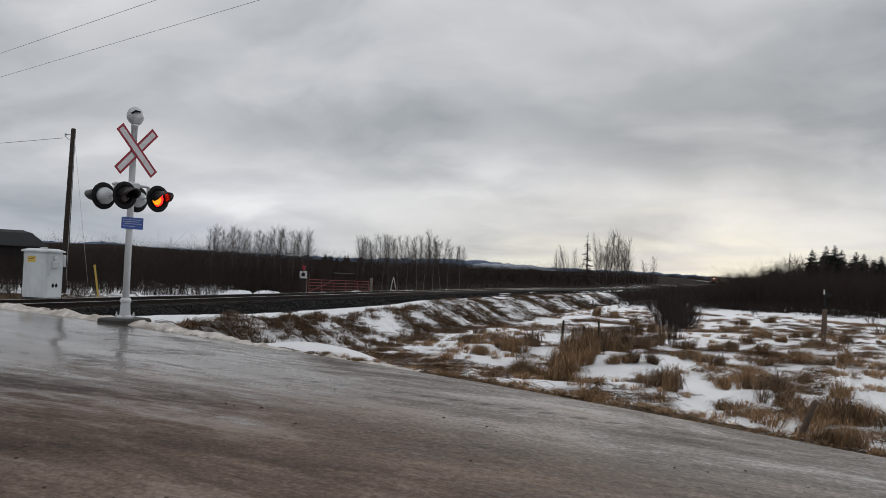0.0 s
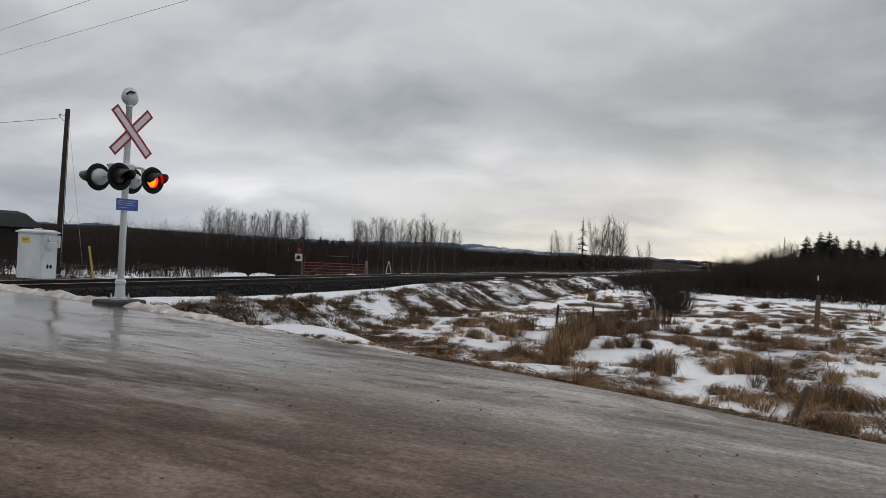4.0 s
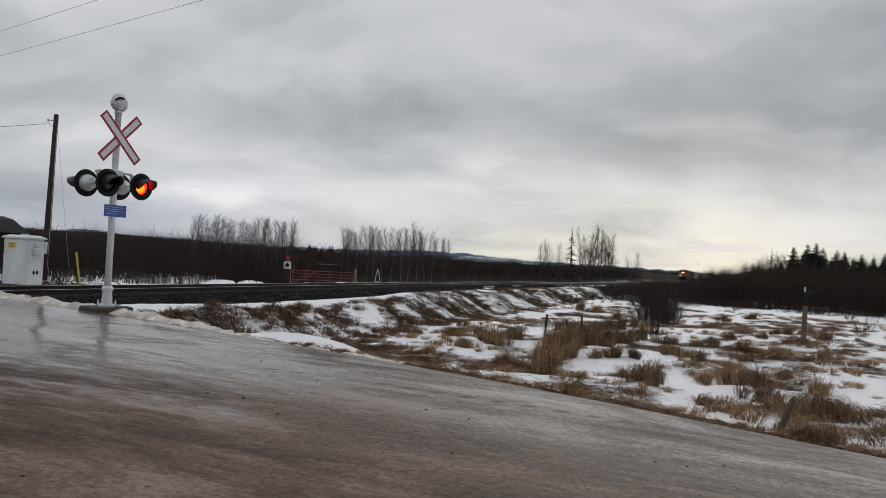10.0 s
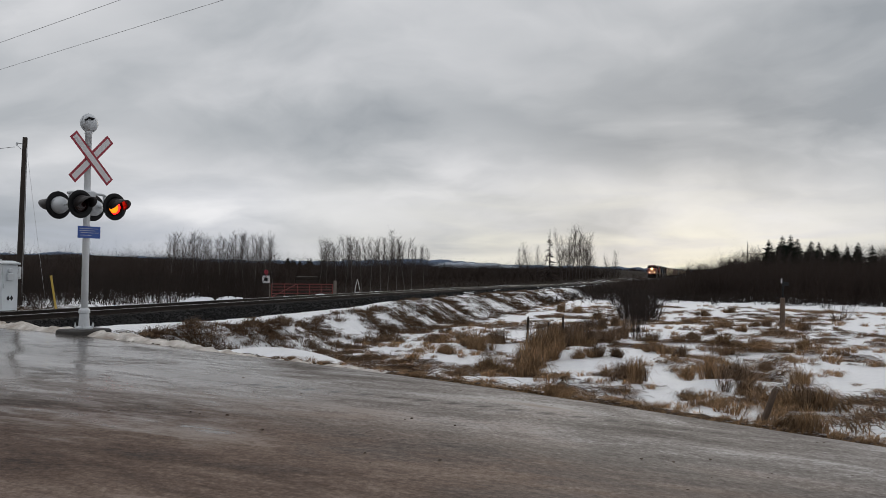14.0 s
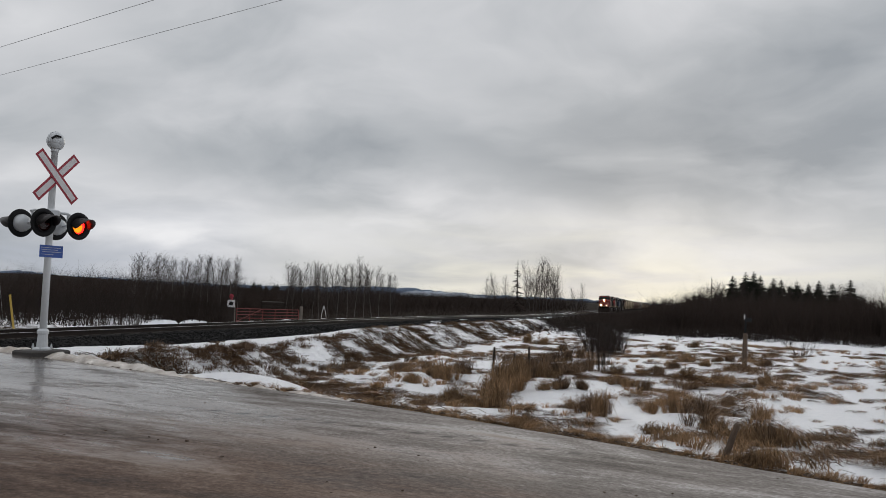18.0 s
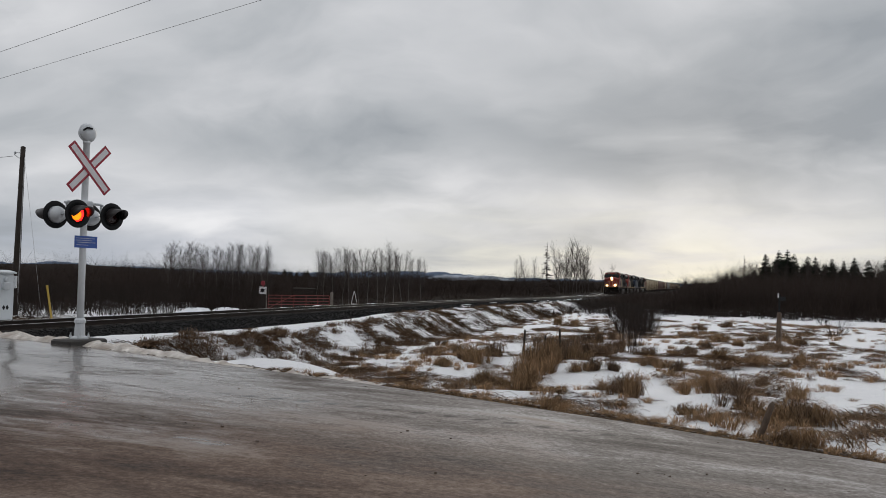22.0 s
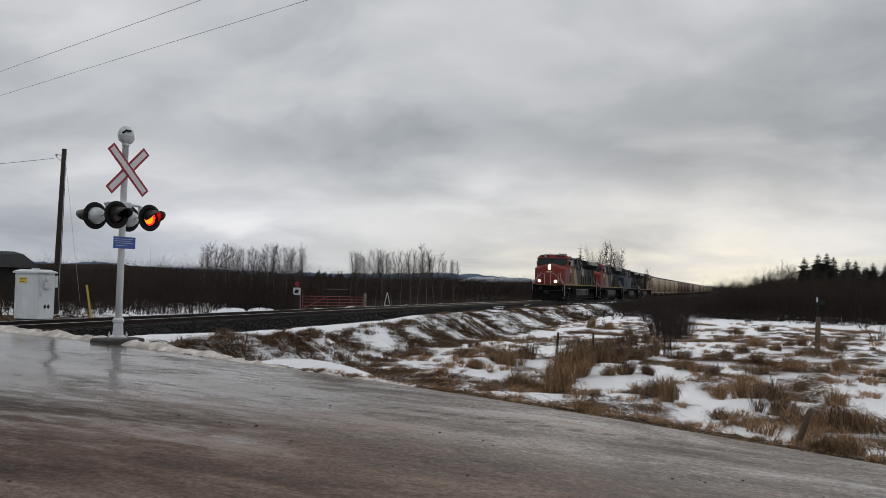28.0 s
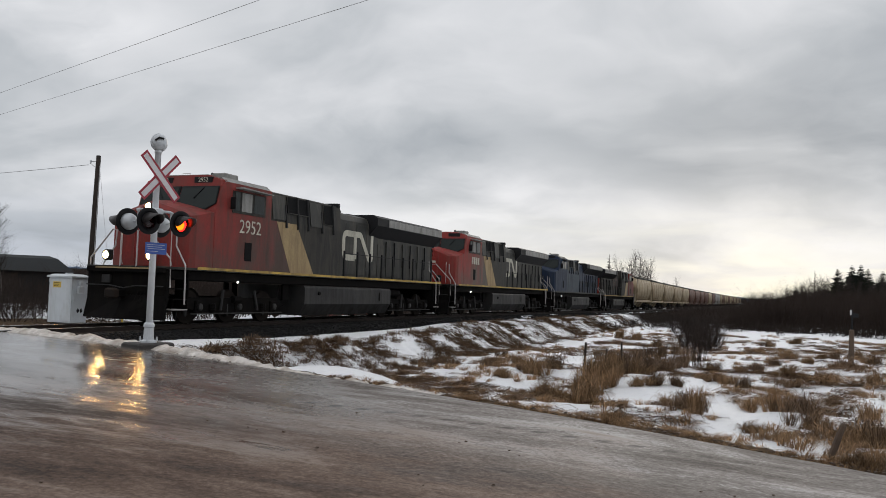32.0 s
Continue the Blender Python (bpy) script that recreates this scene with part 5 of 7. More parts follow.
        for sx in (-1, 1):
            st = part("step_well", Shape().box(min(sx * 1.02, sx * 1.50), max(sx * 1.02, sx * 1.50), min(y - 0.9 * e, y - 0.86 * e), max(y - 0.9 * e, y - 0.86 * e), 0.42, 1.62), "underframe", d, "step well")
            for k in range(4):
                z = 0.45 + 0.3 * k
                part("step", Shape().box(min(sx * 1.08, sx * 1.53), max(sx * 1.08, sx * 1.53), min(y - 0.84 * e, y - 0.20 * e), max(y - 0.84 * e, y - 0.20 * e), z, z + 0.03), "rail_white" if k == 0 else "underframe", st)
            part("step_handrail", Shape().tube([(sx * 1.12, y - 0.72 * e, 2.78), (sx * 1.14, y - 0.70 * e, 2.32), (sx * 1.53, y - 0.66 * e, 1.76), (sx * 1.55, y - 0.66 * e, 0.62)], 0.024, 6), L["rails"] if e > 0 else "rail_white", d, "pale sloping grab rail beside the steps")
            part("step_handrail", Shape().tube([(sx * 0.30, y - 0.02 * e, 1.66), (sx * 0.30, y - 0.02 * e, 2.72), (sx * 0.62, y - 0.02 * e, 2.76), (sx * 1.46, y - 0.08 * e, 1.92), (sx * 1.50, y - 0.08 * e, 1.10)], 0.024, 6), L["rails"], d, "pale sloping grab rail beside the steps")
    # nose and cab: rings of outlines from the front backwards
    def ring(y, w, zs, zc, base=1.70):
        return [(-w, y, base), (w, y, base), (w, y, zs), (w * 0.5, y, (zs + zc) / 2 + 0.02), (0, y, zc), (-w * 0.5, y, (zs + zc) / 2 + 0.02), (-w, y, zs)]
    nose = Shape().loft([ring(9.62, 1.05, 3.22, 3.60), ring(9.50, 1.42, 3.24, 3.70), ring(9.32, 1.52, 3.26, 3.74), ring(8.62, 1.525, 3.42, 3.80), ring(8.40, 1.52, 3.42, 3.76)])
    part("nose", nose, L["cab"], d, "bulky low nose")
    cab_side = [(8.50, 1.70), (8.50, 3.40), (8.20, 4.28), (7.98, 4.46), (5.45, 4.46), (5.45, 1.70)]
    cab = part("cab", Shape().prism(cab_side, "x", -1.53, 1.53), L["cab"], d, "full-width driver's cab")
    part("cab_roof", Shape().prism([(-1.53, 4.44), (-1.30, 4.62), (-0.8, 4.70), (0.8, 4.70), (1.30, 4.62), (1.53, 4.44)], "y", 5.45, 7.98), L["roof"], cab, "arched cab roof")
    part("brow", Shape().loft([[(-1.50, 8.21, 4.27), (1.50, 8.21, 4.27), (1.42, 8.14, 4.50), (0.9, 8.10, 4.66), (-0.9, 8.10, 4.66), (-1.42, 8.14, 4.50)], [(-1.53, 7.90, 4.27), (1.53, 7.90, 4.27), (1.46, 7.90, 4.52), (0.9, 7.90, 4.695), (-0.9, 7.90, 4.695), (-1.46, 7.90, 4.52)]]), L["cab"], cab, "brow above the windscreens")
    slope = (8.20 - 8.50) / (4.28 - 3.40)
    for sx in (-1, 1):
        def on(x, z, o):
            return (sx * x, 8.50 + slope * (z - 3.40) + o, z)
        pane = [(0.07, 3.78), (0.07, 4.25), (1.42, 4.25), (1.45, 3.74), (0.98, 3.50)]
        part("windscreen_frame", Shape().loft([[on(0.04 + (x - 0.10) * 1.06, 3.86 + (z - 3.86) * 1.14, 0.004) for x, z in pane], [on(0.06 + (x - 0.10) * 1.05, 3.86 + (z - 3.86) * 1.12, 0.035) for x, z in pane]]), "black", cab, "black windscreen surround")
        part("windscreen", Shape().loft([[on(x, z, 0.036) for x, z in pane], [on(x, z, 0.048) for x, z in pane]]), "glass", cab, "dark windscreen")
        part("wiper", Shape().tube([on(0.9, 4.25, 0.06), on(0.6, 3.9, 0.07)], 0.012, 5), "black", cab)
        part("number_board", Shape().box(min(sx * 0.42, sx * 1.12), max(sx * 0.42, sx * 1.12), 8.06, 8.17, 4.40, 4.60, 0.01), "black", cab, "lit black number board")
        # side windows
        x = sx * 1.533
        part("side_window_frame", Shape().box(min(x, x + sx * 0.02), max(x, x + sx * 0.02), 5.82, 7.66, 3.52, 4.22, 0.004), L["hood"], cab, "dark window surround")
        for a, b in ((7.55, 7.30), (7.18, 6.62), (6.50, 5.92)):
            part("side_window", Shape().box(min(x + sx * 0.021, x + sx * 0.03), max(x + sx * 0.021, x + sx * 0.03), b, a, 3.60, 4.20), "glass" if a != 7.18 else "wing_grey", cab, "cab side window")
        part("sun_visor", Shape().prism([(5.75, 4.30), (7.5, 4.34), (7.5, 4.30), (5.75, 4.27)], "x", min(x, x + sx * 0.28), max(x, x + sx * 0.28)), L["roof"], cab, "awning above the window")
        part("mirror", Shape().box(min(x, x + sx * 0.20), max(x, x + sx * 0.20), 7.72, 7.76, 3.62, 4.0, 0.01), "black", cab, "wind deflector")
        part("side_hatch", Shape().box(min(x, x + sx * 0.008), max(x, x + sx * 0.008), 6.52, 6.90, 2.02, 2.62), "grille", cab, "dark louvred hatch")
    # roof gear
    part("horn", Shape().tube([(-0.5, 7.0, 4.70), (-0.5, 7.0, 4.79), (-0.5, 7.4, 4.80)], [0.03, 0.03, 0.05], 8), "black", cab)
    part("antenna_box", Shape().box(-1.18, -0.62, 6.9, 7.6, 4.60, 4.80, 0.03), "wing_grey", cab, "air-conditioner box")
    part("bell_bracket", Shape().tube([(0.2, 7.6, 4.70), (0.2, 7.6, 4.80), (0.5, 7.6, 4.80), (0.5, 7.6, 4.70)], 0.012, 5), "rail_white", cab)
    # nose door, rails and lights
    door = part("nose_door", Shape().box(-0.38, 0.36, 9.622, 9.66, 1.72, 3.15, 0.012), L["cab"], d, "front door")
    part("door_panel", Shape().box(-0.26, 0.24, 9.661, 9.672, 2.25, 2.95, 0.004), L["cab"], door)
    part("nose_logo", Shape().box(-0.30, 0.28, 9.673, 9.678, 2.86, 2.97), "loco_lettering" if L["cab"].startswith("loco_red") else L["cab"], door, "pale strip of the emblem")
    for x in (-0.95, -0.45, 0.42, 0.9):
        part("nose_handrail", Shape().tube([(x, 9.66, 1.75), (x, 9.72, 1.9), (x, 9.72, 2.75), (x, 9.64, 2.9)], 0.016, 6), L["cab"] if abs(x) < 0.5 else L["rails"], d)
    hb = part("headlight_box", Shape().box(-0.17, 0.17, 9.58, 9.66, 3.14, 3.62, 0.03), L["cab"], d, "headlight housing")
    lit = L.get("lit", False)
    for z in (3.26, 3.50):
        lamp_unit(hb, (0, 9.662, z), "headlight", lit)
    for sx in (-1, 1):
        dl = part("ditch_light", Shape().box(sx * 0.80 - 0.14, sx * 0.80 + 0.14, 10.28, 10.42, 1.84, 2.16, 0.03), "black", d, "ditch light housing")
        lamp_unit(dl, (sx * 0.80, 10.422, 2.0), "ditch_lamp", lit)
    part("step_light", Shape().lathe([(0.035, 0), (0.035, 0.02)], (-1.50, 7.15, 1.33), (-1, 0, 0), 10), "marker", d, "small lit step light")
    # hood behind the cab: auxiliary cab, engine hood, radiator cab
    aux = part("auxiliary_cab", Shape().prism([(-1.50, 1.70), (1.50, 1.70), (1.50, 3.50), (1.38, 4.46), (0.9, 4.58), (-0.9, 4.58), (-1.38, 4.46), (-1.50, 3.50)], "y", 0.40, 5.448), L["hood"], d, "equipment compartment behind the cab")
    for sx in (-1, 1):
        x = sx * 1.502
        if L["stripe"]:
            part("diagonal_stripe", Shape().prism([(5.05, 3.48), (3.75, 3.48), (2.45, 1.72), (4.05, 1.72)], "x", min(x, x + sx * 0.005), max(x, x + sx * 0.005)), L["stripe"], aux, "slanting cream stripe")
            part("red_panel", Shape().prism([(5.446, 3.48), (5.06, 3.48), (4.06, 1.72), (5.446, 1.72)], "x", min(x, x + sx * 0.004), max(x, x + sx * 0.004)), L["cab"], aux, "red panel before the stripe")
        for y0, y1, z0, z1, mat in ((4.50, 5.30, 3.55, 4.40, "loco_grey"), (3.72, 4.34, 3.84, 4.42, "grille"), (3.00, 3.62, 3.84, 4.42, "grille"), (1.98, 2.78, 3.50, 4.40, "loco_grey"), (1.12, 1.78, 3.66, 4.40, "grille")):
            lean = (1.50 - 1.38) / 0.96
            q = [(x_, y_, z_) for y_, z_ in ((y0, z0), (y1, z0), (y1, z1), (y0, z1)) for x_ in (0,)]
            a = [(sx * (1.50 - lean * (z_ - 3.5) + 0.004), y_, z_) for _, y_, z_ in q]
            b = [(sx * (1.50 - lean * (z_ - 3.5) + 0.03), y_, z_) for _, y_, z_ in q]
            part("intake_grille" if mat == "grille" else "upper_panel", Shape().loft([a, b]), mat, aux, "dark air intake" if mat == "grille" else "")
            part("panel_post", Shape().tube([(sx * 1.53, y0 - 0.05, 3.30), (sx * 1.42, y0 - 0.05, 4.46 if mat == "grille" else 4.1)], 0.055, 6), "black", aux, "dark upright beam")
            if mat == "grille":
                part("grille_frame", Shape().tube([(sx * 1.50, y0, z0), (sx * 1.50, y1, z0), (sx * 1.42, y1, z1)], 0.022, 5), "loco_grey", aux, "grey frame of the intake")
    hood = part("engine_hood", Shape().prism([(-1.12, 1.70), (1.12, 1.70), (1.12, 4.05), (1.0, 4.28), (0.8, 4.36), (-0.8, 4.36), (-1.0, 4.28), (-1.12, 4.05)], "y", -3.6, 0.398), L["hood2"], d, "engine hood")
    for k in range(4):
        part("roof_hatch", Shape().box(-0.62, 0.62, -3.4 + 0.95 * k, -2.7 + 0.95 * k, 4.362, 4.40 + 0.03 * (k % 2), 0.01), "loco_grey", hood, "dusty roof hatch")
    part("roof_vent", Shape().box(-0.55, 0.55, 0.9, 1.7, 4.582, 4.66, 0.02), "black", aux, "low roof vent")
    part("roof_lip", Shape().box(-1.42, 1.42, 0.42, 0.62, 4.44, 4.60, 0.02), "black", aux, "dark lip at the compartment's rear")
    part("exhaust_stack", Shape().box(-0.42, 0.42, -1.5, -0.6, 4.36, 4.55, 0.03), "black", hood, "exhaust stack")
    rad = part("radiator_cab", Shape().prism([(-1.10, 1.70), (1.10, 1.70), (1.10, 3.55), (-1.10, 3.55)], "y", -10.1, -3.602), L["hood2"], d, "rear hood")
    wing = part("radiator_wing", Shape().prism([(-1.08, 3.50), (1.08, 3.50), (1.54, 4.02), (1.54, 4.36), (1.30, 4.48), (-1.30, 4.48), (-1.54, 4.36), (-1.54, 4.02)], "y", -10.35, -2.75), "black", d, "flared radiator wings")
    for sx in (-1, 1):
        x = sx * 1.545
        part("wing_panel", Shape().box(min(x, x + sx * 0.015), max(x, x + sx * 0.015), -10.3, -3.9, 4.03, 4.35, 0.004), "wing_grey", wing, "pale side panel of the radiator")
        hx = sx * 1.122
        for k in range(4):
            y1 = 0.30 - 0.95 * k
            part("hood_door", Shape().box(min(hx, hx + sx * 0.014), max(hx, hx + sx * 0.014), y1 - 0.90, y1, 1.82, 3.95, 0.005), L["hood2"], hood)
        for k in range(7):
            y1 = -3.7 - 0.9 * k
            part("hood_door", Shape().box(min(hx - sx * 0.02, hx), max(hx - sx * 0.02, hx), y1 - 0.82, y1, 1.82, 3.25 - (0.25 if k > 3 else 0), 0.005), L["hood2"], rad)
            part("vertical_brace", Shape().box(min(hx, hx + sx * 0.05), max(hx, hx + sx * 0.05), y1 - 0.86, y1 - 0.81, 2.3, 3.42), "black" if k % 2 else "loco_grey", rad)
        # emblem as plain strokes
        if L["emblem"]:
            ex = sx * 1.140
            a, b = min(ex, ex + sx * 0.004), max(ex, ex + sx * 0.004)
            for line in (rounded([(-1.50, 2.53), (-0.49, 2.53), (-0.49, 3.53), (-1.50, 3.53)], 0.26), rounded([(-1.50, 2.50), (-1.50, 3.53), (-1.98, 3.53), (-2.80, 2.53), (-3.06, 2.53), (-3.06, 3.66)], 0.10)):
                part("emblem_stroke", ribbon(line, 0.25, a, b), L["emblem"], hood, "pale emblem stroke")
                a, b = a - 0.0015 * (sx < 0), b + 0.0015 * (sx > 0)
            part("writing_line", Shape().box(a, b, -3.1, -0.4, 2.06, 2.18), "loco_grey", hood)
        # walkway rails
        posts = [0.05 - 1.15 * k for k in range(9)]
        for y in posts:
            part("handrail_post", Shape().box(sx * 1.49 - 0.03, sx * 1.49 + 0.03, y - 0.04, y + 0.04, 1.70, 2.76), "black", d)
        part("handrail", Shape().tube([(sx * 1.49, 0.05, 2.66), (sx * 1.49, -9.15, 2.66)], 0.02, 6), "black", d)
    part("rear_end", Shape().box(-0.95, 0.95, -10.30, -10.102, 1.70, 3.45, 0.03), L["tail"], d, "end of the rear hood")
    if L.get("bars"):
        for sx in (-1, 1):
            for k in range(4):
                part("number_bar", Shape().box(min(sx * 1.534, sx * 1.540), max(sx * 1.534, sx * 1.540), 7.18 - 0.34 * k - 0.24, 7.18 - 0.34 * k, 2.92, 3.32), "loco_lettering", cab, "blurred white numeral")
    if number:
        for sx in (-1, 1):
            lettering("road_number", number, 0.62, "loco_lettering", cab, pose(sx * 1.535, 6.62, 3.10, 90, 0, 90 * sx), "white painted road number")
            lettering("board_number", number, 0.19, "loco_lettering", cab, pose(sx * 0.77, 8.172, 4.50, 90, 0, 180), "white number")
    return d


def grain_hopper(mat, label):
    """A covered grain hopper with curved sides, 15.5 m over couplers."""
    h = thing("grain_hopper", pose(0, 0, 0), label, "hopper car", "hopper cars of the train")
    prof = [(1.12, 1.30), (1.42, 1.62), (1.58, 2.2), (1.62, 2.9), (1.58, 3.5), (1.42, 4.05), (1.10, 4.30), (0.6, 4.42)]
    ring = [(x, z) for x, z in prof] + [(-x, z) for x, z in reversed(prof)]

    def scaled(y, lo):
        return [(x * 0.995, y, max(z, lo)) for x, z in ring]
    body = part("body", Shape().loft([scaled(7.0, 3.1), scaled(6.9, 2.9), scaled(5.6, 1.3), scaled(-5.6, 1.3), scaled(-6.9, 2.9), scaled(-7.0, 3.1)]), mat, h, "curved steel body", True)
    for k in range(5):
        y = -5.2 + 2.6 * k
        part("side_rib", Shape().loft([[(sx * (x + 0.012), y - 0.03, z), (sx * (x + 0.05), y - 0.03, z), (sx * (x + 0.05), y + 0.03, z), (sx * (x + 0.012), y + 0.03, z)] for x, z in prof[1:6] for sx in (-1,)]), mat, body)
    for sx in (-1, 1):
        part("side_sill", Shape().box(sx * 1.40 - 0.10, sx * 1.40 + 0.10, -7.1, 7.1, 1.10, 1.34, 0.02), mat, h)
        part("roof_eave", Shape().box(sx * 1.28 - 0.12, sx * 1.28 + 0.12, -7.05, 7.05, 4.18, 4.30, 0.02), "loco_black", h, "dark roof edge")
    part("roof_walkway", Shape().box(-0.55, 0.55, -7.1, 7.1, 4.46, 4.52, 0.01), "underframe", h, "roof walkway grating")
    for e in (1, -1):
        part("end_frame", Shape().box(-1.45, 1.45, min(e * 6.95, e * 7.08), max(e * 6.95, e * 7.08), 1.1, 1.5), mat, h, "end sill")
        for sx in (-1, 1):
            part("end_post", Shape().tube([(sx * 1.42, e * 7.02, 1.2), (sx * 1.45, e * 7.02, 3.4)], 0.05, 6), mat, h)
            lad = part("ladder", Shape().tube([(sx * 1.56, e * 6.85, 1.2), (sx * 1.60, e * 6.85, 4.2)], 0.018, 5), "underframe", h, "end ladder")
            for k in range(6):
                part("rung", Shape().tube([(sx * 1.60, e * 6.85, 1.5 + 0.45 * k), (sx * 1.52, e * 6.42, 1.5 + 0.45 * k)], 0.014, 5), "underframe", lad)
        part("coupler", Shape().box(-0.12, 0.12, min(e * 7.0, e * 7.72), max(e * 7.0, e * 7.72), 0.78, 1.0, 0.03), "underframe", h)
        truck(h, e * 5.55, (-0.88, 0.88), 0.46, 1.02, 1.15)
    part("centre_sill", Shape().box(-0.3, 0.3, -7.0, 7.0, 0.85, 1.15), "underframe", h)
    for y in (-2.6, 0.0, 2.6):
        part("discharge_bay", Shape().loft([[(-1.1, y - 1.2, 1.32), (1.1, y - 1.2, 1.32), (1.1, y + 1.2, 1.32), (-1.1, y + 1.2, 1.32)], [(-0.5, y - 0.35, 0.42), (0.5, y - 0.35, 0.42), (0.5, y + 0.35, 0.42), (-0.5, y + 0.35, 0.42)]]), mat, h, "sloping discharge bay")
        part("outlet_gate", Shape().box(-0.6, 0.6, y - 0.4, y + 0.4, 0.32, 0.42, 0.01), "underframe", h)
    return h


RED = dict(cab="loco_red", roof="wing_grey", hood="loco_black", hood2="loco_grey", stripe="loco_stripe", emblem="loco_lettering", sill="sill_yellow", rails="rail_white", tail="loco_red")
lead = diesel("locomotive", "red-nosed black freight locomotive with lit headlights leading the train", dict(RED, lit=True), "2952")
second = diesel("locomotive", "red-nosed black freight locomotive coupled behind the leader", dict(RED, cab="loco_red_dusty", bars=True))
blue = diesel("locomotive", "dark blue and grey freight locomotive, third of the train", dict(cab="loco_blue", roof="loco_grey", hood="loco_lightblue", hood2="loco_blue", stripe=None, emblem=None, sill="loco_grey", rails="rail_white", tail="loco_blue"))
fourth = diesel("locomotive", "grimy black freight locomotive with red ends, running backwards", dict(RED, hood="loco_black", hood2="loco_black", emblem="loco_red"))
TRAIN = [(lead, 29.35, 0), (second, 51.65, 0), (blue, 73.95, 0), (fourth, 96.25, 180)]
KINDS = {k: grain_hopper(k, t) for k, t in (("hopper_tan", "tan covered grain hopper car with curved sides"), ("hopper_brown", "brown covered grain hopper car with curved sides"), ("hopper_grey", "pale grey covered grain hopper car with curved sides"))}
order = ["hopper_tan"] * 5 + ["hopper_brown"] * 4 + ["hopper_tan", "hopper_brown", "hopper_grey", "hopper_grey"] + ["hopper_tan", "hopper_brown", "hopper_tan"] * 5
used = set()
for n_, kind_ in enumerate(order):
    car = KINDS[kind_] if kind_ not in used else copy_thing(KINDS[kind_], Matrix())
    used.add(kind_)
    TRAIN.append((car, 107.4 + 7.75 + 15.5 * n_, 0))

# ---- plants and the distance ----
def twig_tube(v, f, p, q, r0, r1, sides=3):
    """A tapered stick from p to q, added to lists of vertices and faces."""
    d = (q - p).normalized()
    s = d.cross(Vector((0.3, 0.2, 1.0)) if abs(d.z) < 0.95 else Vector((1, 0, 0))).normalized()
    t = s.cross(d)
    n = len(v)
    for c, r in ((p, r0), (q, r1)):
        for k in range(sides):
            a = k * math.tau / sides
            v.append(tuple(c + (s * math.cos(a) + t * math.sin(a)) * r))
    for k in range(sides):
        j = (k + 1) % sides
        f.append((n + k, n + j, n + sides + j, n + sides + k))


def grow(rng, v, f, p, d, length, r, depth, spread, lift, kids, sides=3, fine=False):
    """A crooked limb with side shoots."""
    seg, pos, direction = depth + (2 if fine and depth == 0 else 1), p.copy(), d.normalized()
    marks = []
    for k in range(seg):
        nxt = pos + direction * (length / seg)
        r0, r1 = r * (1 - 0.72 * k / seg), r * (1 - 0.72 * (k + 1) / seg)
        twig_tube(v, f, pos, nxt, r0, r1, sides)
        marks.append((pos.copy(), nxt.copy(), direction.copy(), r1))
        pos = nxt
        direction = (direction + Vector((rng.normal() * 0.13, rng.normal() * 0.13, lift))).normalized()
    if depth == 0:
        return
    for i in range(kids):
        a, b, dd, rr = marks[min(seg - 1, int(seg * (0.25 + 0.75 * (i + rng.random()) / kids)))]
        start = a.lerp(b, rng.random())
        side = Vector((rng.normal(), rng.normal(), 0.25 * rng.normal())).normalized()
        nd = (dd + side * spread).normalized()
        grow(rng, v, f, start, nd, length * rng.uniform(0.35, 0.62), max(rr * 0.55, r * 0.16), depth - 1, spread, lift, kids, 3, fine)


def as_arrays(v, f):
    return np.array(v, float), f


def shrub_shape(seed, height, stems, width, kids=4, thick=0.014, fine=False):
    rng, v, f = np.random.default_rng(seed), [], []
    for k in range(stems):
        a, r = rng.random() * math.tau, width * 0.25 * math.sqrt(rng.random())
        p = Vector((r * math.cos(a), r * math.sin(a), -0.1))
        d = Vector((math.cos(a) * width / height * rng.uniform(0.1, 0.6), math.sin(a) * width / height * rng.uniform(0.1, 0.6), 1.0))
        grow(rng, v, f, p, d, height * rng.uniform(0.65, 1.05), thick * rng.uniform(0.7, 1.2), 2, 0.75, 0.06, kids, 3, fine)
    return v, f


def bare_tree_shape(seed, height, crown=0.35, limbs=16, thick=0.10, up=0.9, kids=4):
    rng, tv, tf, cv, cf = np.random.default_rng(seed), [], [], [], []
    pts, p, d = [], Vector((0, 0, -0.3)), Vector((rng.normal() * 0.03, rng.normal() * 0.03, 1))
    n = 8
    for k in range(n + 1):
        pts.append(p.copy())
        p = p + d.normalized() * ((height + 0.3) / n)
        d = d + Vector((rng.normal() * 0.05, rng.normal() * 0.05, 0))
    for k in range(n):
        twig_tube(tv, tf, pts[k], pts[k + 1], thick * (1 - 0.9 * k / n), thick * (1 - 0.9 * (k + 1) / n), 6)
    for i in range(limbs):
        h = 0.22 + 0.74 * (i + rng.random()) / limbs
        k = min(n - 1, int(h * n))
        start = pts[k].lerp(pts[k + 1], h * n - k)
        a = rng.random() * math.tau
        nd = Vector((math.cos(a), math.sin(a), up * rng.uniform(0.8, 1.6)))
        ln = height * crown * (1.15 - 0.75 * h) * rng.uniform(0.7, 1.2)
        grow(rng, cv, cf, start, nd, ln, max(thick * 0.40 * (1.25 - h), 0.017), 2, 0.62, 0.08, kids)
    return (tv, tf), (cv, cf)


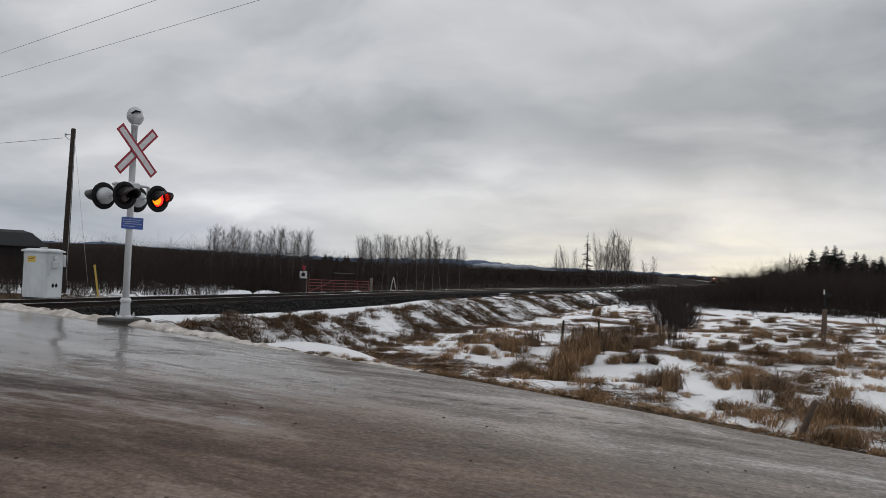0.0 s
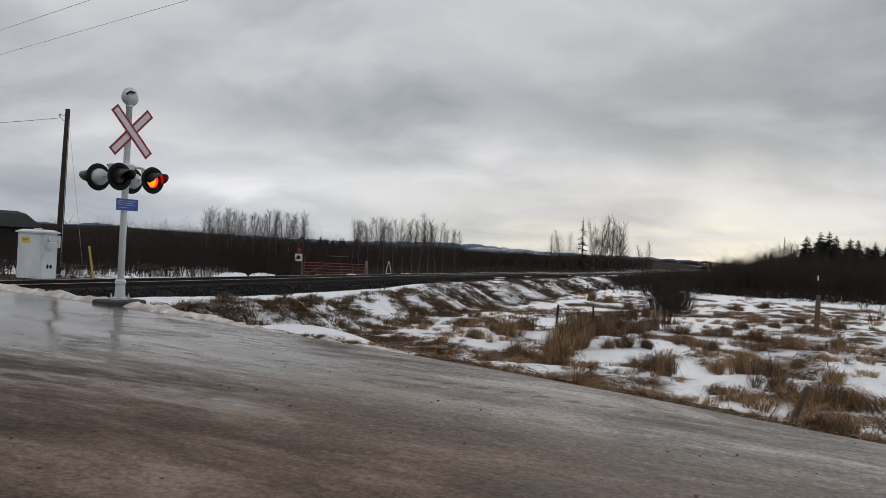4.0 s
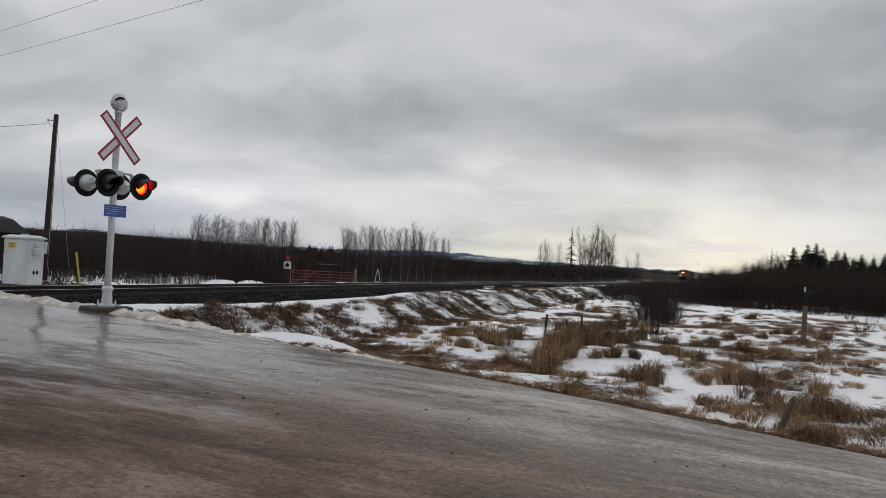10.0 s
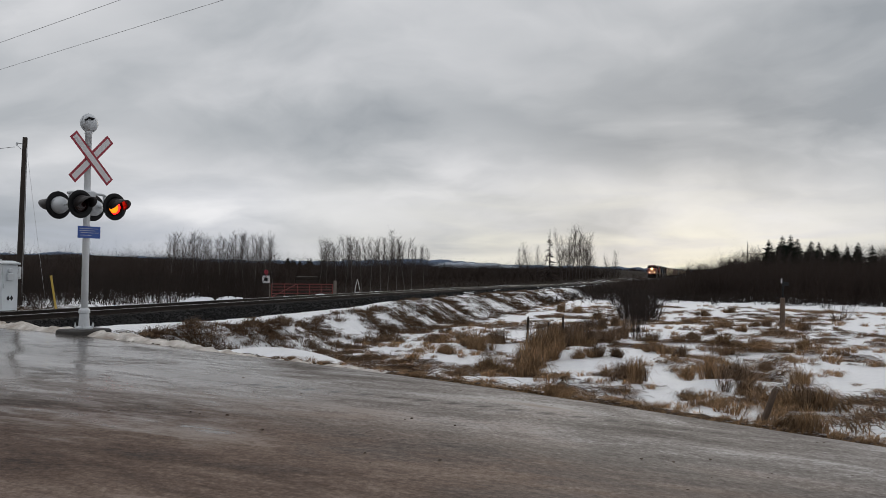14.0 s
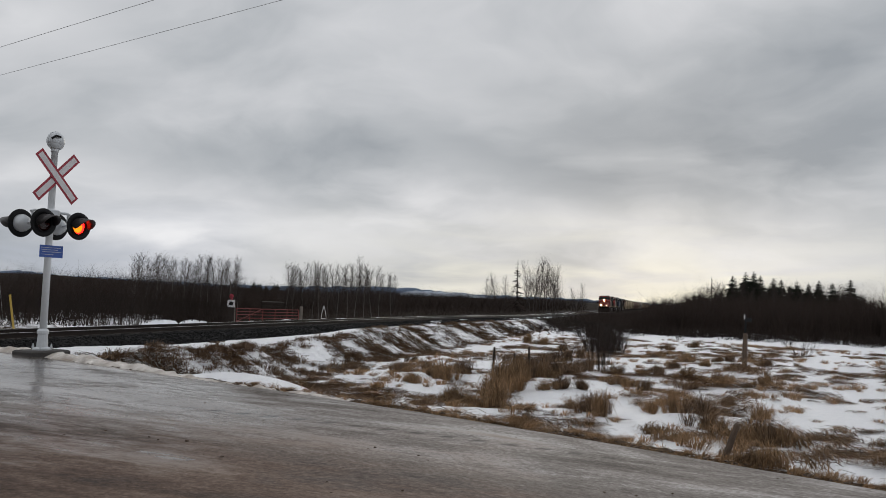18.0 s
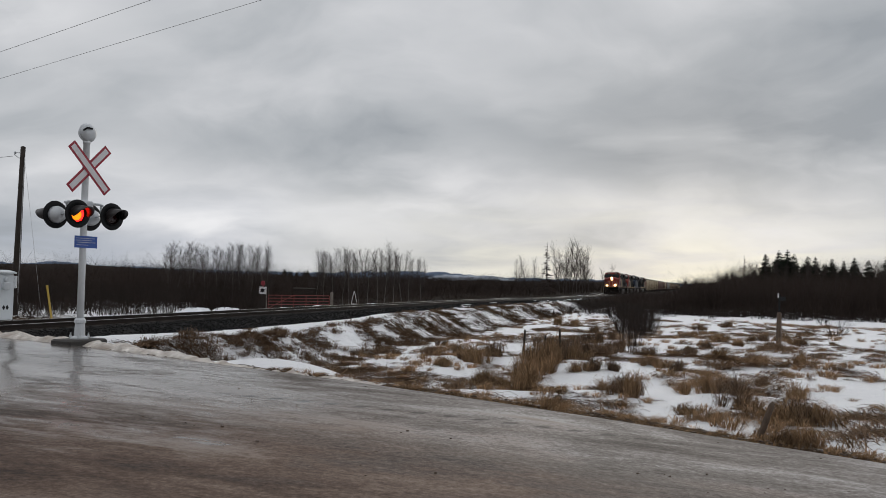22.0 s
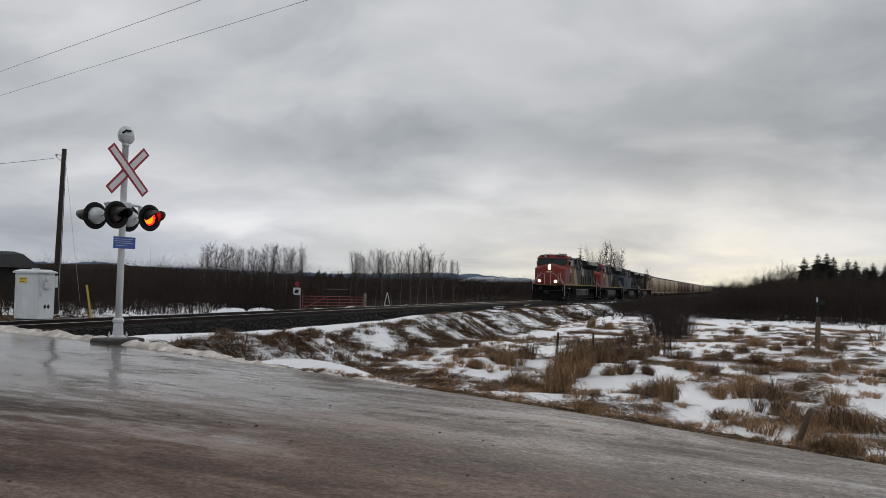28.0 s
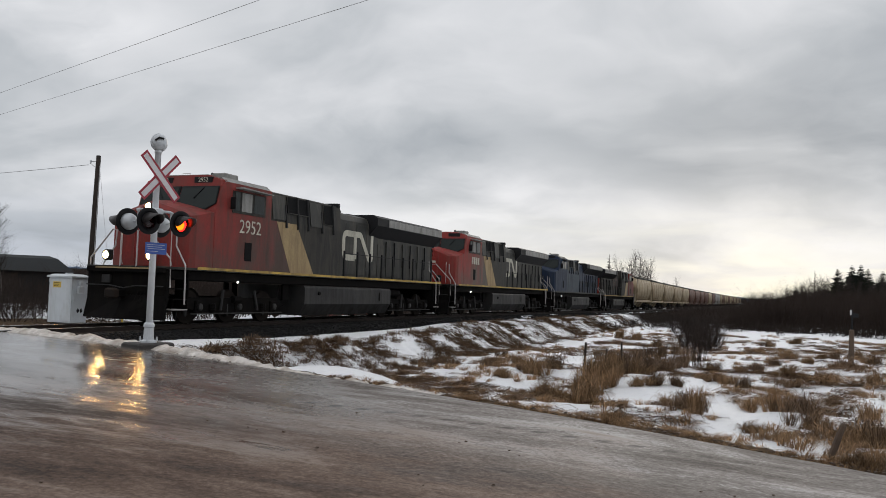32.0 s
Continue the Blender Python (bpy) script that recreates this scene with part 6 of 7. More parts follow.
def spruce_shape(seed, height, width, gap=0.0):
    """A conifer: whorls of drooping, fringed boughs."""
    rng, v, f = np.random.default_rng(seed), [], []
    z = height * 0.06
    while z < height * 0.985:
        rel = z / height
        reach = width * (1 - rel) ** 0.72 * rng.uniform(0.72, 1.12) + 0.10
        n = 13 if rel < 0.8 else 7
        a0 = rng.random() * math.tau
        for k in range(n):
            if rng.random() < gap:
                continue
            a = a0 + k * math.tau / n + rng.normal() * 0.15
            ln = reach * rng.uniform(0.65, 1.15)
            c, s = math.cos(a), math.sin(a)
            tip = (c * ln, s * ln, z - ln * rng.uniform(0.05, 0.35))
            m1, m2 = 0.35, 0.7
            w = ln * 0.20
            pts = [(0, 0, z + 0.06)]
            for t in (m1, m2):
                px, py, pz = tip[0] * t, tip[1] * t, z + (tip[2] - z) * t + 0.05
                ww = w * (1.2 - t)
                pts += [(px - s * ww, py + c * ww, pz - 0.10 * ln), (px, py, pz), (px + s * ww, py - c * ww, pz - 0.10 * ln)]
            pts.append(tip)
            b = len(v)
            v += pts
            f += [(b, b + 1, b + 2), (b, b + 2, b + 3), (b + 1, b + 4, b + 5, b + 2), (b + 2, b + 5, b + 6, b + 3), (b + 4, b + 7, b + 5), (b + 5, b + 7, b + 6)]
        z += height * rng.uniform(0.014, 0.026)
    v += [(-0.02, 0, height * 0.9), (0.02, 0, height * 0.9), (0, 0.02, height * 0.9), (0, 0, height * 1.0)]
    b = len(v) - 4
    f += [(b, b + 1, b + 3), (b + 1, b + 2, b + 3), (b + 2, b, b + 3)]
    return v, f


def raw_mesh(name, v, f, mat):
    me = bpy.data.meshes.new(name)
    me.from_pydata([tuple(p) for p in v], [], f)
    me.materials.append(MAT[mat])
    me.update()
    return me


def scatter(name, bases, spots, mat, label, category):
    """Join many turned and scaled copies of a few shapes in one object; spots are x, y, z, turn, scale, height scale."""
    blocks = []
    arrays = [as_arrays(v, f) for v, f in bases]
    for k, (x, y, z, turn, s, h) in enumerate(spots):
        v, f = arrays[k % len(arrays)]
        c, q = math.cos(turn) * s, math.sin(turn) * s
        w = np.stack([v[:, 0] * c - v[:, 1] * q + x, v[:, 0] * q + v[:, 1] * c + y, v[:, 2] * h + z], 1)
        blocks.append((w, f))
    return stuff_mesh(name, blocks, mat, label, category)


def beside_track(x, y):
    return x * TN[0] + y * TN[1] + TD


def make_brush():
    rng = np.random.default_rng(21)
    dense = [shrub_shape(100 + k, 2.6, 9, 2.1, 3, 0.028) for k in range(4)]
    # belt on the near side of the track
    spots = []
    while len(spots) < 760:
        az, r = rng.uniform(12.6, 40), 73 + 55 * rng.random() ** 1.7
        x, y = from_bearing(az, r)
        if beside_track(x, y) < 5.5 or (az < 15 and r < 92):
            continue
        z = gz(x, y) - 0.1
        want = 1.6 + np.interp(az, [12.6, 14.1, 15.2, 16, 17.4, 18.3, 18.8, 20.3, 22.1, 26, 40], [-0.008, -0.0065, -0.0045, -0.003, -0.0012, -0.0012, 0.0064, 0.0125, 0.0190, 0.021, 0.021]) * r - z
        spots.append((x, y, z, rng.random() * 6.3, rng.uniform(1.1, 1.7), want / 2.7 * rng.uniform(0.80, 1.03)))
    scatter("brush_belt", dense, spots, "twig", "dense belt of dark leafless brush across the field", "brush")
    # low growth before the belt
    spots = []
    while len(spots) < 240:
        az, r = rng.uniform(13.0, 38), rng.uniform(66, 75) + (18 if rng.random() < 0.1 else 0)
        x, y = from_bearing(az, r)
        if beside_track(x, y) < 7:
            continue
        spots.append((x, y, gz(x, y) - 0.05, rng.random() * 6.3, rng.uniform(0.6, 1.0), rng.uniform(0.14, 0.40)))
    scatter("brush_edge", dense, spots, "twig", "low dark growth before the belt of brush", "brush")
    # low brush that closes in on the track
    spots = []
    while len(spots) < 90:
        t = rng.random()
        az, r = 15.9 + rng.normal() * 0.5 - 0.8 * t, 38 + 42 * t
        x, y = from_bearing(az, r)
        if beside_track(x, y) < 5.2:
            continue
        spots.append((x, y, gz(x, y) - 0.05, rng.random() * 6.3, rng.uniform(0.6, 0.95), rng.uniform(0.36, 0.62) * (0.8 + 0.25 * t)))
    scatter("verge_brush", dense, spots, "twig", "low dark thicket along the foot of the embankment", "brush")
    # brown growth on the embankment's foot where the track draws away
    spots = []
    while len(spots) < 170:
        sd, b = 62 + 85 * rng.random(), rng.uniform(4.6, 9.5)
        x, y, _ = track_point(sd, b)
        spots.append((x, y, gz(x, y) - 0.05, rng.random() * 6.3, rng.uniform(0.6, 1.0), rng.uniform(0.20, 0.40) * (0.55 + 0.005 * sd)))
    scatter("embankment_brush", dense, spots, "twig", "dark leafless growth along the embankment's foot", "brush")
    # woods beyond the track
    spots = []
    while len(spots) < 780:
        az = rng.uniform(-40, 14.5)
        r = 56 + 110 * rng.random() ** 1.25
        x, y = from_bearing(az, r)
        b = beside_track(x, y)
        if b > -14 or (az > -12 and r < 63) or (az < -24.5 and r < 82):
            continue
        top = np.interp(az, [-30, -22, -15, -8, 4, 14], [0.0165, 0.0205, 0.0205, 0.0150, 0.0125, 0.0130])
        z = gz(x, y)
        want = 1.6 + top * r - z
        spots.append((x, y, z - 0.1, rng.random() * 6.3, rng.uniform(1.1, 1.7), want / 2.75 * rng.uniform(0.72, 1.0)))
    scatter("woods", dense, spots, "twig", "dark leafless woods beyond the track", "woods")
    spots = []
    while len(spots) < 300:
        az, r = rng.uniform(-2, 17.5), rng.uniform(120, 330)
        x, y = from_bearing(az, r)
        if beside_track(x, y) > -9:
            continue
        z = gz(x, y)
        want = 1.6 + np.interp(az, [-2, 4, 14, 18], [0.0125, 0.0115, 0.0110, 0.007]) * r - z
        spots.append((x, y, z - 0.1, rng.random() * 6.3, rng.uniform(2.0, 3.4), max(want, 1.2) / 2.75 * rng.uniform(0.65, 1.0)))
    scatter("far_woods", dense, spots, "twig", "dark leafless woods far along the track", "woods")
    # the woods into which the track runs
    spots = []
    while len(spots) < 260:
        az, r = rng.uniform(11.5, 24), rng.uniform(1110, 1260)
        x, y = from_bearing(az, r)
        z = gz(x, y)
        want = 1.6 + np.interp(az, [11.5, 15, 17, 18.5, 20, 21, 24], [0.0085, 0.0072, 0.0066, 0.0082, 0.0098, 0.0115, 0.014]) * r - z
        spots.append((x, y, z - 0.3, rng.random() * 6.3, rng.uniform(5.0, 8.0), want / 2.75 * rng.uniform(0.6, 1.0)))
    scatter("end_woods", dense, spots, "twig", "dark woods where the track runs out of sight", "woods")
    # weeds and brush on the far verge of the track
    spots = []
    while len(spots) < 330:
        sd, b = 16 + 130 * rng.random() ** 1.2, -rng.uniform(6.5, 19)
        x, y, _ = track_point(sd, b)
        if -10.2 < math.degrees(math.atan2(x, y)) < -4.6 and math.hypot(x, y) < 56:
            continue
        spots.append((x, y, gz(x, y) - 0.05, rng.random() * 6.3, rng.uniform(0.55, 1.0), rng.uniform(0.16, 0.42) * (0.7 - 0.03 * b)))
    scatter("far_verge_brush", dense, spots, "twig", "low dark weeds and brush beyond the track", "brush")
    # grey saplings at the wood's edge, in front of old snow
    thin = [shrub_shape(140 + k, 2.4, 6, 1.2, 3, 0.013) for k in range(2)]
    spots = []
    while len(spots) < 520:
        az, r = rng.uniform(-30, -10), rng.uniform(41, 58)
        x, y = from_bearing(az, r)
        spots.append((x, y, gz(x, y) - 0.05, rng.random() * 6.3, rng.uniform(0.7, 1.1), rng.uniform(0.45, 0.85)))
    scatter("saplings", thin, spots, "twig", "thin dark saplings before the woods", "saplings")


def make_near_shrubs():
    shapes = [shrub_shape(60 + k, 2.0, 18, 1.8, 4, 0.019, True) for k in range(2)]
    meshes = [raw_mesh("shrub", v, f, "twig") for v, f in shapes]
    for k, (az, r, s, h) in enumerate(((15.6, 30.0, 0.44, 1.02), (15.2, 31.5, 0.40, 0.90), (15.95, 32.0, 0.40, 0.88), (16.6, 40.0, 0.55, 0.6), (13.4, 36.0, 0.5, 0.42), (28.2, 46.0, 0.8, 0.55), (27.4, 60.0, 0.7, 0.5), (20.8, 62.0, 0.5, 0.45))):
        x, y = from_bearing(az, r)
        ob = new("shrub", meshes[k % 2])
        ob.matrix_world = pose(x, y, gz(x, y), 0, 0, 70 * k) @ Matrix.Diagonal((s, s, h, 1))
        tagged(ob, "dark bushy leafless shrub in the snow" if k < 5 else "small leafless shrub at the field's far side", "shrub", "shrubs")


def make_trees():
    rng = np.random.default_rng(33)
    kinds = []
    for k in range(5):
        kinds.append(bare_tree_shape(200 + k, 9.0, 0.26, 64, 0.055, 1.5, 6))
    trunk = [raw_mesh("trunk", *t, "birch") for t, _ in kinds]
    crown = [raw_mesh("crown", *c, "twig_grey") for _, c in kinds]
    wide = [bare_tree_shape(300 + k, 9.0, 0.34, 56, 0.085, 1.3, 6) for k in range(3)]
    wtrunk = [raw_mesh("trunk", *t, "twig_grey") for t, _ in wide]
    wcrown = [raw_mesh("crown", *c, "twig_grey") for _, c in wide]

    def plant(az, r, top, k, name, label, group, t_, c_, fat=1.0):
        x, y = from_bearing(az, r)
        z = gz(x, y) - 0.1
        h = (1.6 + top * r - z) / 9.0
        ob = thing(name, pose(x, y, z, 0, 0, rng.random() * 360) @ Matrix.Diagonal((h * fat, h * fat, h, 1)), label, "tree", group)
        for nm, me in (("trunk", t_[k % len(t_)]), ("crown", c_[k % len(c_)])):
            p = new(nm, me)
            p.parent = ob
    n = 0
    for lo, hi, count, hmin, hmax, group in ((-15.8, -9.0, 34, 0.030, 0.042, "birches beyond the track"), (-6.1, 0.2, 32, 0.028, 0.040, "birches beyond the track"), (0.2, 1.6, 5, 0.026, 0.033, "birches beyond the track")):
        for k in range(count):
            az = lo + (hi - lo) * (k + rng.random()) / count
            plant(az, rng.uniform(125, 165) if k % 3 else rng.uniform(57, 62), rng.uniform(hmin, hmax), n, "birch_tree", "slender bare birch with a pale trunk", group, trunk, crown, 1.15)
            n += 1
    plant(-1.15, 140, 0.0475, 1, "birch_tree", "tall bare birch above the woods", "birches beyond the track", trunk, crown, 1.1)
    plant(-15.9, 130, 0.036, 2, "birch_tree", "slender bare birch with a pale trunk", "birches beyond the track", trunk, crown, 1.1)
    plant(-29.6, 75, 0.077, 3, "birch_tree", "bare birch beside the barn", "", trunk, crown, 1.2)
    for az, top, k in ((7.8, 0.028, 0), (8.5, 0.034, 1), (9.0, 0.030, 2), (10.6, 0.046, 0), (11.0, 0.050, 1), (11.45, 0.052, 2), (11.9, 0.050, 0), (12.3, 0.047, 1), (12.7, 0.036, 2), (13.9, 0.020, 1), (14.3, 0.024, 2), (10.75, 0.040, 2), (11.2, 0.042, 0), (11.65, 0.046, 1), (12.1, 0.042, 2), (12.5, 0.040, 0), (8.1, 0.026, 2), (9.4, 0.024, 1)):
        plant(az, 165 + 6 * k, top, k, "bare_tree", "tall bare deciduous tree behind the track", "trees behind the track", wtrunk, wcrown, 0.85)
    # conifers
    spr = [spruce_shape(400 + k, 9.0, 3.2) for k in range(4)]
    smesh = [raw_mesh("needle_crown", v, f, "spruce") for v, f in spr]
    lar = raw_mesh("needle_crown", *spruce_shape(441, 9.0, 1.8, 0.80), "twig")
    stem = Shape().lathe([(0.16, -0.3), (0.10, 4.0), (0.02, 8.8)], (0, 0, 0), (0, 0, 1), 7)
    smet = fixed(stem.mesh("trunk", MAT["wood_pole"]))

    def conifer(az, r, top, me, label, name="spruce_tree", group="spruces"):
        x, y = from_bearing(az, r)
        z = gz(x, y) - 0.1
        h = (1.6 + top * r - z) / 9.2
        ob = thing(name, pose(x, y, z, 0, 0, rng.random() * 360) @ Matrix.Diagonal((h, h, h, 1)), label, "tree", group)
        for nm, m_ in (("trunk", smet), ("needle_crown", me)):
            p = new(nm, m_)
            p.parent = ob
    conifer(9.88, 150, 0.0545, lar, "thin sparse larch beside bare trees", "larch_tree", "")
    for k, (az, top) in enumerate(((22.0, 0.019), (22.75, 0.040), (23.35, 0.026), (24.05, 0.0425), (24.35, 0.028), (24.85, 0.046), (25.35, 0.047), (25.75, 0.043), (26.2, 0.028), (26.55, 0.040), (27.0, 0.038), (27.5, 0.032), (27.95, 0.037), (28.6, 0.034), (29.2, 0.038), (30.0, 0.036), (31.0, 0.040))):
        conifer(az, 128 + 9 * (k % 3), top, smesh[k % 4] if k != 1 else lar, "dark spruce standing above the brush" if k != 1 else "dead grey conifer among spruces")
    for k in range(44):
        az = 21.6 + 10.5 * (k + rng.random()) / 44
        conifer(az, 132 + rng.uniform(0, 22), rng.uniform(0.016, 0.032) * (0.75 + 0.25 * float(smooth(22, 25, az))), smesh[k % 4], "dark spruce standing above the brush")
    for k in range(70):
        az = rng.uniform(19.0, 31)
        plant(az, 122 + rng.uniform(0, 20), 0.010 + 0.020 * float(smooth(19.5, 24, az)) * rng.uniform(0.6, 1.1), k, "bare_tree", "bare tree among the spruces", "trees among the spruces", wtrunk, wcrown, 0.9)
    # small dark conifers on the skyline
    for k in range(12):
        conifer(rng.uniform(-8.2, -5.6), rng.uniform(190, 230), rng.uniform(0.010, 0.0145), smesh[k % 4], "small dark spruce on the wooded skyline", "spruce_tree", "skyline spruces")
    for k in range(8):
        conifer(rng.uniform(1.6, 7.5), rng.uniform(190, 230), rng.uniform(0.006, 0.0095), smesh[k % 4], "small dark spruce on the wooded skyline", "spruce_tree", "skyline spruces")


def tuft_shape(seed, blades, height, sweep, foot=0.14, lean=0.0, thin=(0.0022, 0.0048), clumps=1, crest=(0.55, 1.0)):
    """Hair-like blades that rise from one foot and fall over in arcs; lean draws them to +x."""
    rng, v, f = np.random.default_rng(seed), [], []
    parts = [(0.0, 0.0, lean, 0.0, 1.0)] if clumps < 2 else [(rng.normal() * foot, rng.normal() * foot, lean + rng.normal() * 0.5, rng.normal() * 0.7, rng.uniform(0.5, 1.05)) for _ in range(clumps)]
    for k in range(blades):
        cx, cy, lx, ly, tall = parts[k % len(parts)]
        a, r = rng.random() * math.tau, foot * math.sqrt(rng.random()) * (0.7 if clumps > 1 else 1.0)
        h = height * tall * rng.uniform(0.4, 1.05) * (1 - 0.35 * r / foot)
        out = h * sweep * rng.uniform(0.25, 1.35)
        d = np.array([math.cos(a) + lx + rng.normal() * 0.35, math.sin(a) + ly + rng.normal() * 0.35])
        d /= np.hypot(*d) + 1e-6
        x, y, w = cx + r * math.cos(a), cy + r * math.sin(a), rng.uniform(*thin)
        peak, bend, b = rng.uniform(*crest), rng.normal() * 0.3, len(v)
        for t, ww in ((0, 1.0), (0.35, 1.0), (0.7, 0.8)):
            o, z = out * t, h * (1 - ((t - peak) / peak) ** 2) - 0.02
            px, py = x + d[0] * o - d[1] * bend * o * t, y + d[1] * o + d[0] * bend * o * t
            v += [(px - d[1] * w * ww, py + d[0] * w * ww, z), (px + d[1] * w * ww, py - d[0] * w * ww, z)]
        v.append((x + d[0] * out - d[1] * bend * out, y + d[1] * out + d[0] * bend * out, max(h * (1 - ((1 - peak) / peak) ** 2), 0.0) - 0.02))
        f += [(b, b + 1, b + 3, b + 2), (b + 2, b + 3, b + 5, b + 4), (b + 4, b + 5, b + 6)]
    return v, f


def mat_shape(seed, strands, length, spread):
    """Long strands combed down flat in one direction."""
    rng, v, f = np.random.default_rng(seed), [], []
    for k in range(strands):
        x, y = rng.normal() * length * 0.45, rng.normal() * spread
        ln, a, w, arch = length * rng.uniform(0.4, 1.1), rng.normal() * 0.30, rng.uniform(0.003, 0.007), rng.uniform(0.02, 0.11)
        turn, b = rng.normal() * 0.5, len(v)
        for t in (0, 0.33, 0.67, 1.0):
            q = a + turn * t
            px, py, pz = x + math.cos(q) * ln * t, y + math.sin(q) * ln * t, arch * 4 * t * (1 - t) + 0.012 + 0.02 * rng.random()
            v += [(px - math.sin(q) * w, py + math.cos(q) * w, pz), (px + math.sin(q) * w, py - math.cos(q) * w, pz + w)]
        f += [(b + 2 * i, b + 2 * i + 1, b + 2 * i + 3, b + 2 * i + 2) for i in range(3)]
    return v, f


def beyond_road(x, y):
    return x * RN[0] + y * RN[1] - EDGE


# bearing, distance and height of the tufts that stand out one by one
TUFTS = [(8.40, 18.2, 0.76), (8.85, 20.1, 0.84), (9.30, 21.5, 0.86), (9.85, 22.4, 0.84), (10.40, 23.1, 0.78), (11.50, 24.5, 0.60), (12.59, 25.8, 0.60), (13.31, 27.8, 0.58), (5.23, 23.5, 0.50), (5.46, 19.2, 0.42), (3.79, 25.9, 0.44), (15.77, 17.6, 0.64), (15.15, 18.1, 0.45), (20.63, 18.8, 0.62), (22.75, 17.2, 0.44), (19.13, 16.7, 0.27),
         (12.97, 21.8, 0.40), (14.41, 21.8, 0.32), (11.88, 21.3, 0.28), (17.56, 23.9, 0.34), (18.51, 22.9, 0.36), (16.86, 24.1, 0.32), (20.42, 33.6, 0.38), (21.24, 37.6, 0.42), (19.25, 29.9, 0.34), (18.41, 27.7, 0.28), (22.54, 34.9, 0.40)]
TUFTS += [(24.45, 32.4, 0.50), (23.82, 37.3, 0.40), (25.07, 38.8, 0.53), (25.71, 19.6, 0.42), (21.26, 24.6, 0.36), (23.52, 25.7, 0.38), (25.39, 24.0, 0.25), (25.72, 16.0, 0.48), (26.47, 15.8, 0.50), (24.80, 15.8, 0.34), (23.84, 21.5, 0.25), (13.72, 18.7, 0.27), (10.56, 11.2, 0.22), (10.40, 11.3, 0.20), (21.72, 49.7, 0.51), (20.07, 46.9, 0.42), (19.57, 41.8, 0.38)]
TUFTS += [(1.86, 25.9, 0.38), (2.85, 22.5, 0.34), (3.67, 18.0, 0.22), (23.51, 27.6, 0.36), (21.09, 27.4, 0.40), (26.30, 28.1, 0.57), (25.99, 37.3, 0.51), (16.51, 27.4, 0.40), (19.42, 29.4, 0.33), (10.71, 47.7, 0.65), (11.81, 46.2, 0.63), (13.28, 42.2, 0.57), (6.08, 24.4, 0.52), (4.56, 24.2, 0.50), (6.32, 19.0, 0.38), (24.3, 11.1, 0.22), (25.3, 11.0, 0.26), (26.6, 10.7, 0.28)]


# darker growth along the old fence, towards the shrub
FENCE_ROW = [(10.9, 23.8, 0.62), (11.3, 24.6, 0.56), (11.9, 25.2, 0.60), (12.4, 26.0, 0.55), (12.9, 26.8, 0.60), (13.4, 27.4, 0.52), (13.9, 28.0, 0.60), (14.4, 28.6, 0.56), (14.9, 29.2, 0.60), (9.9, 30.5, 0.50), (10.8, 31.5, 0.48), (11.7, 32.0, 0.52), (12.6, 33.0, 0.55), (13.5, 33.5, 0.58), (14.3, 34.0, 0.60)]


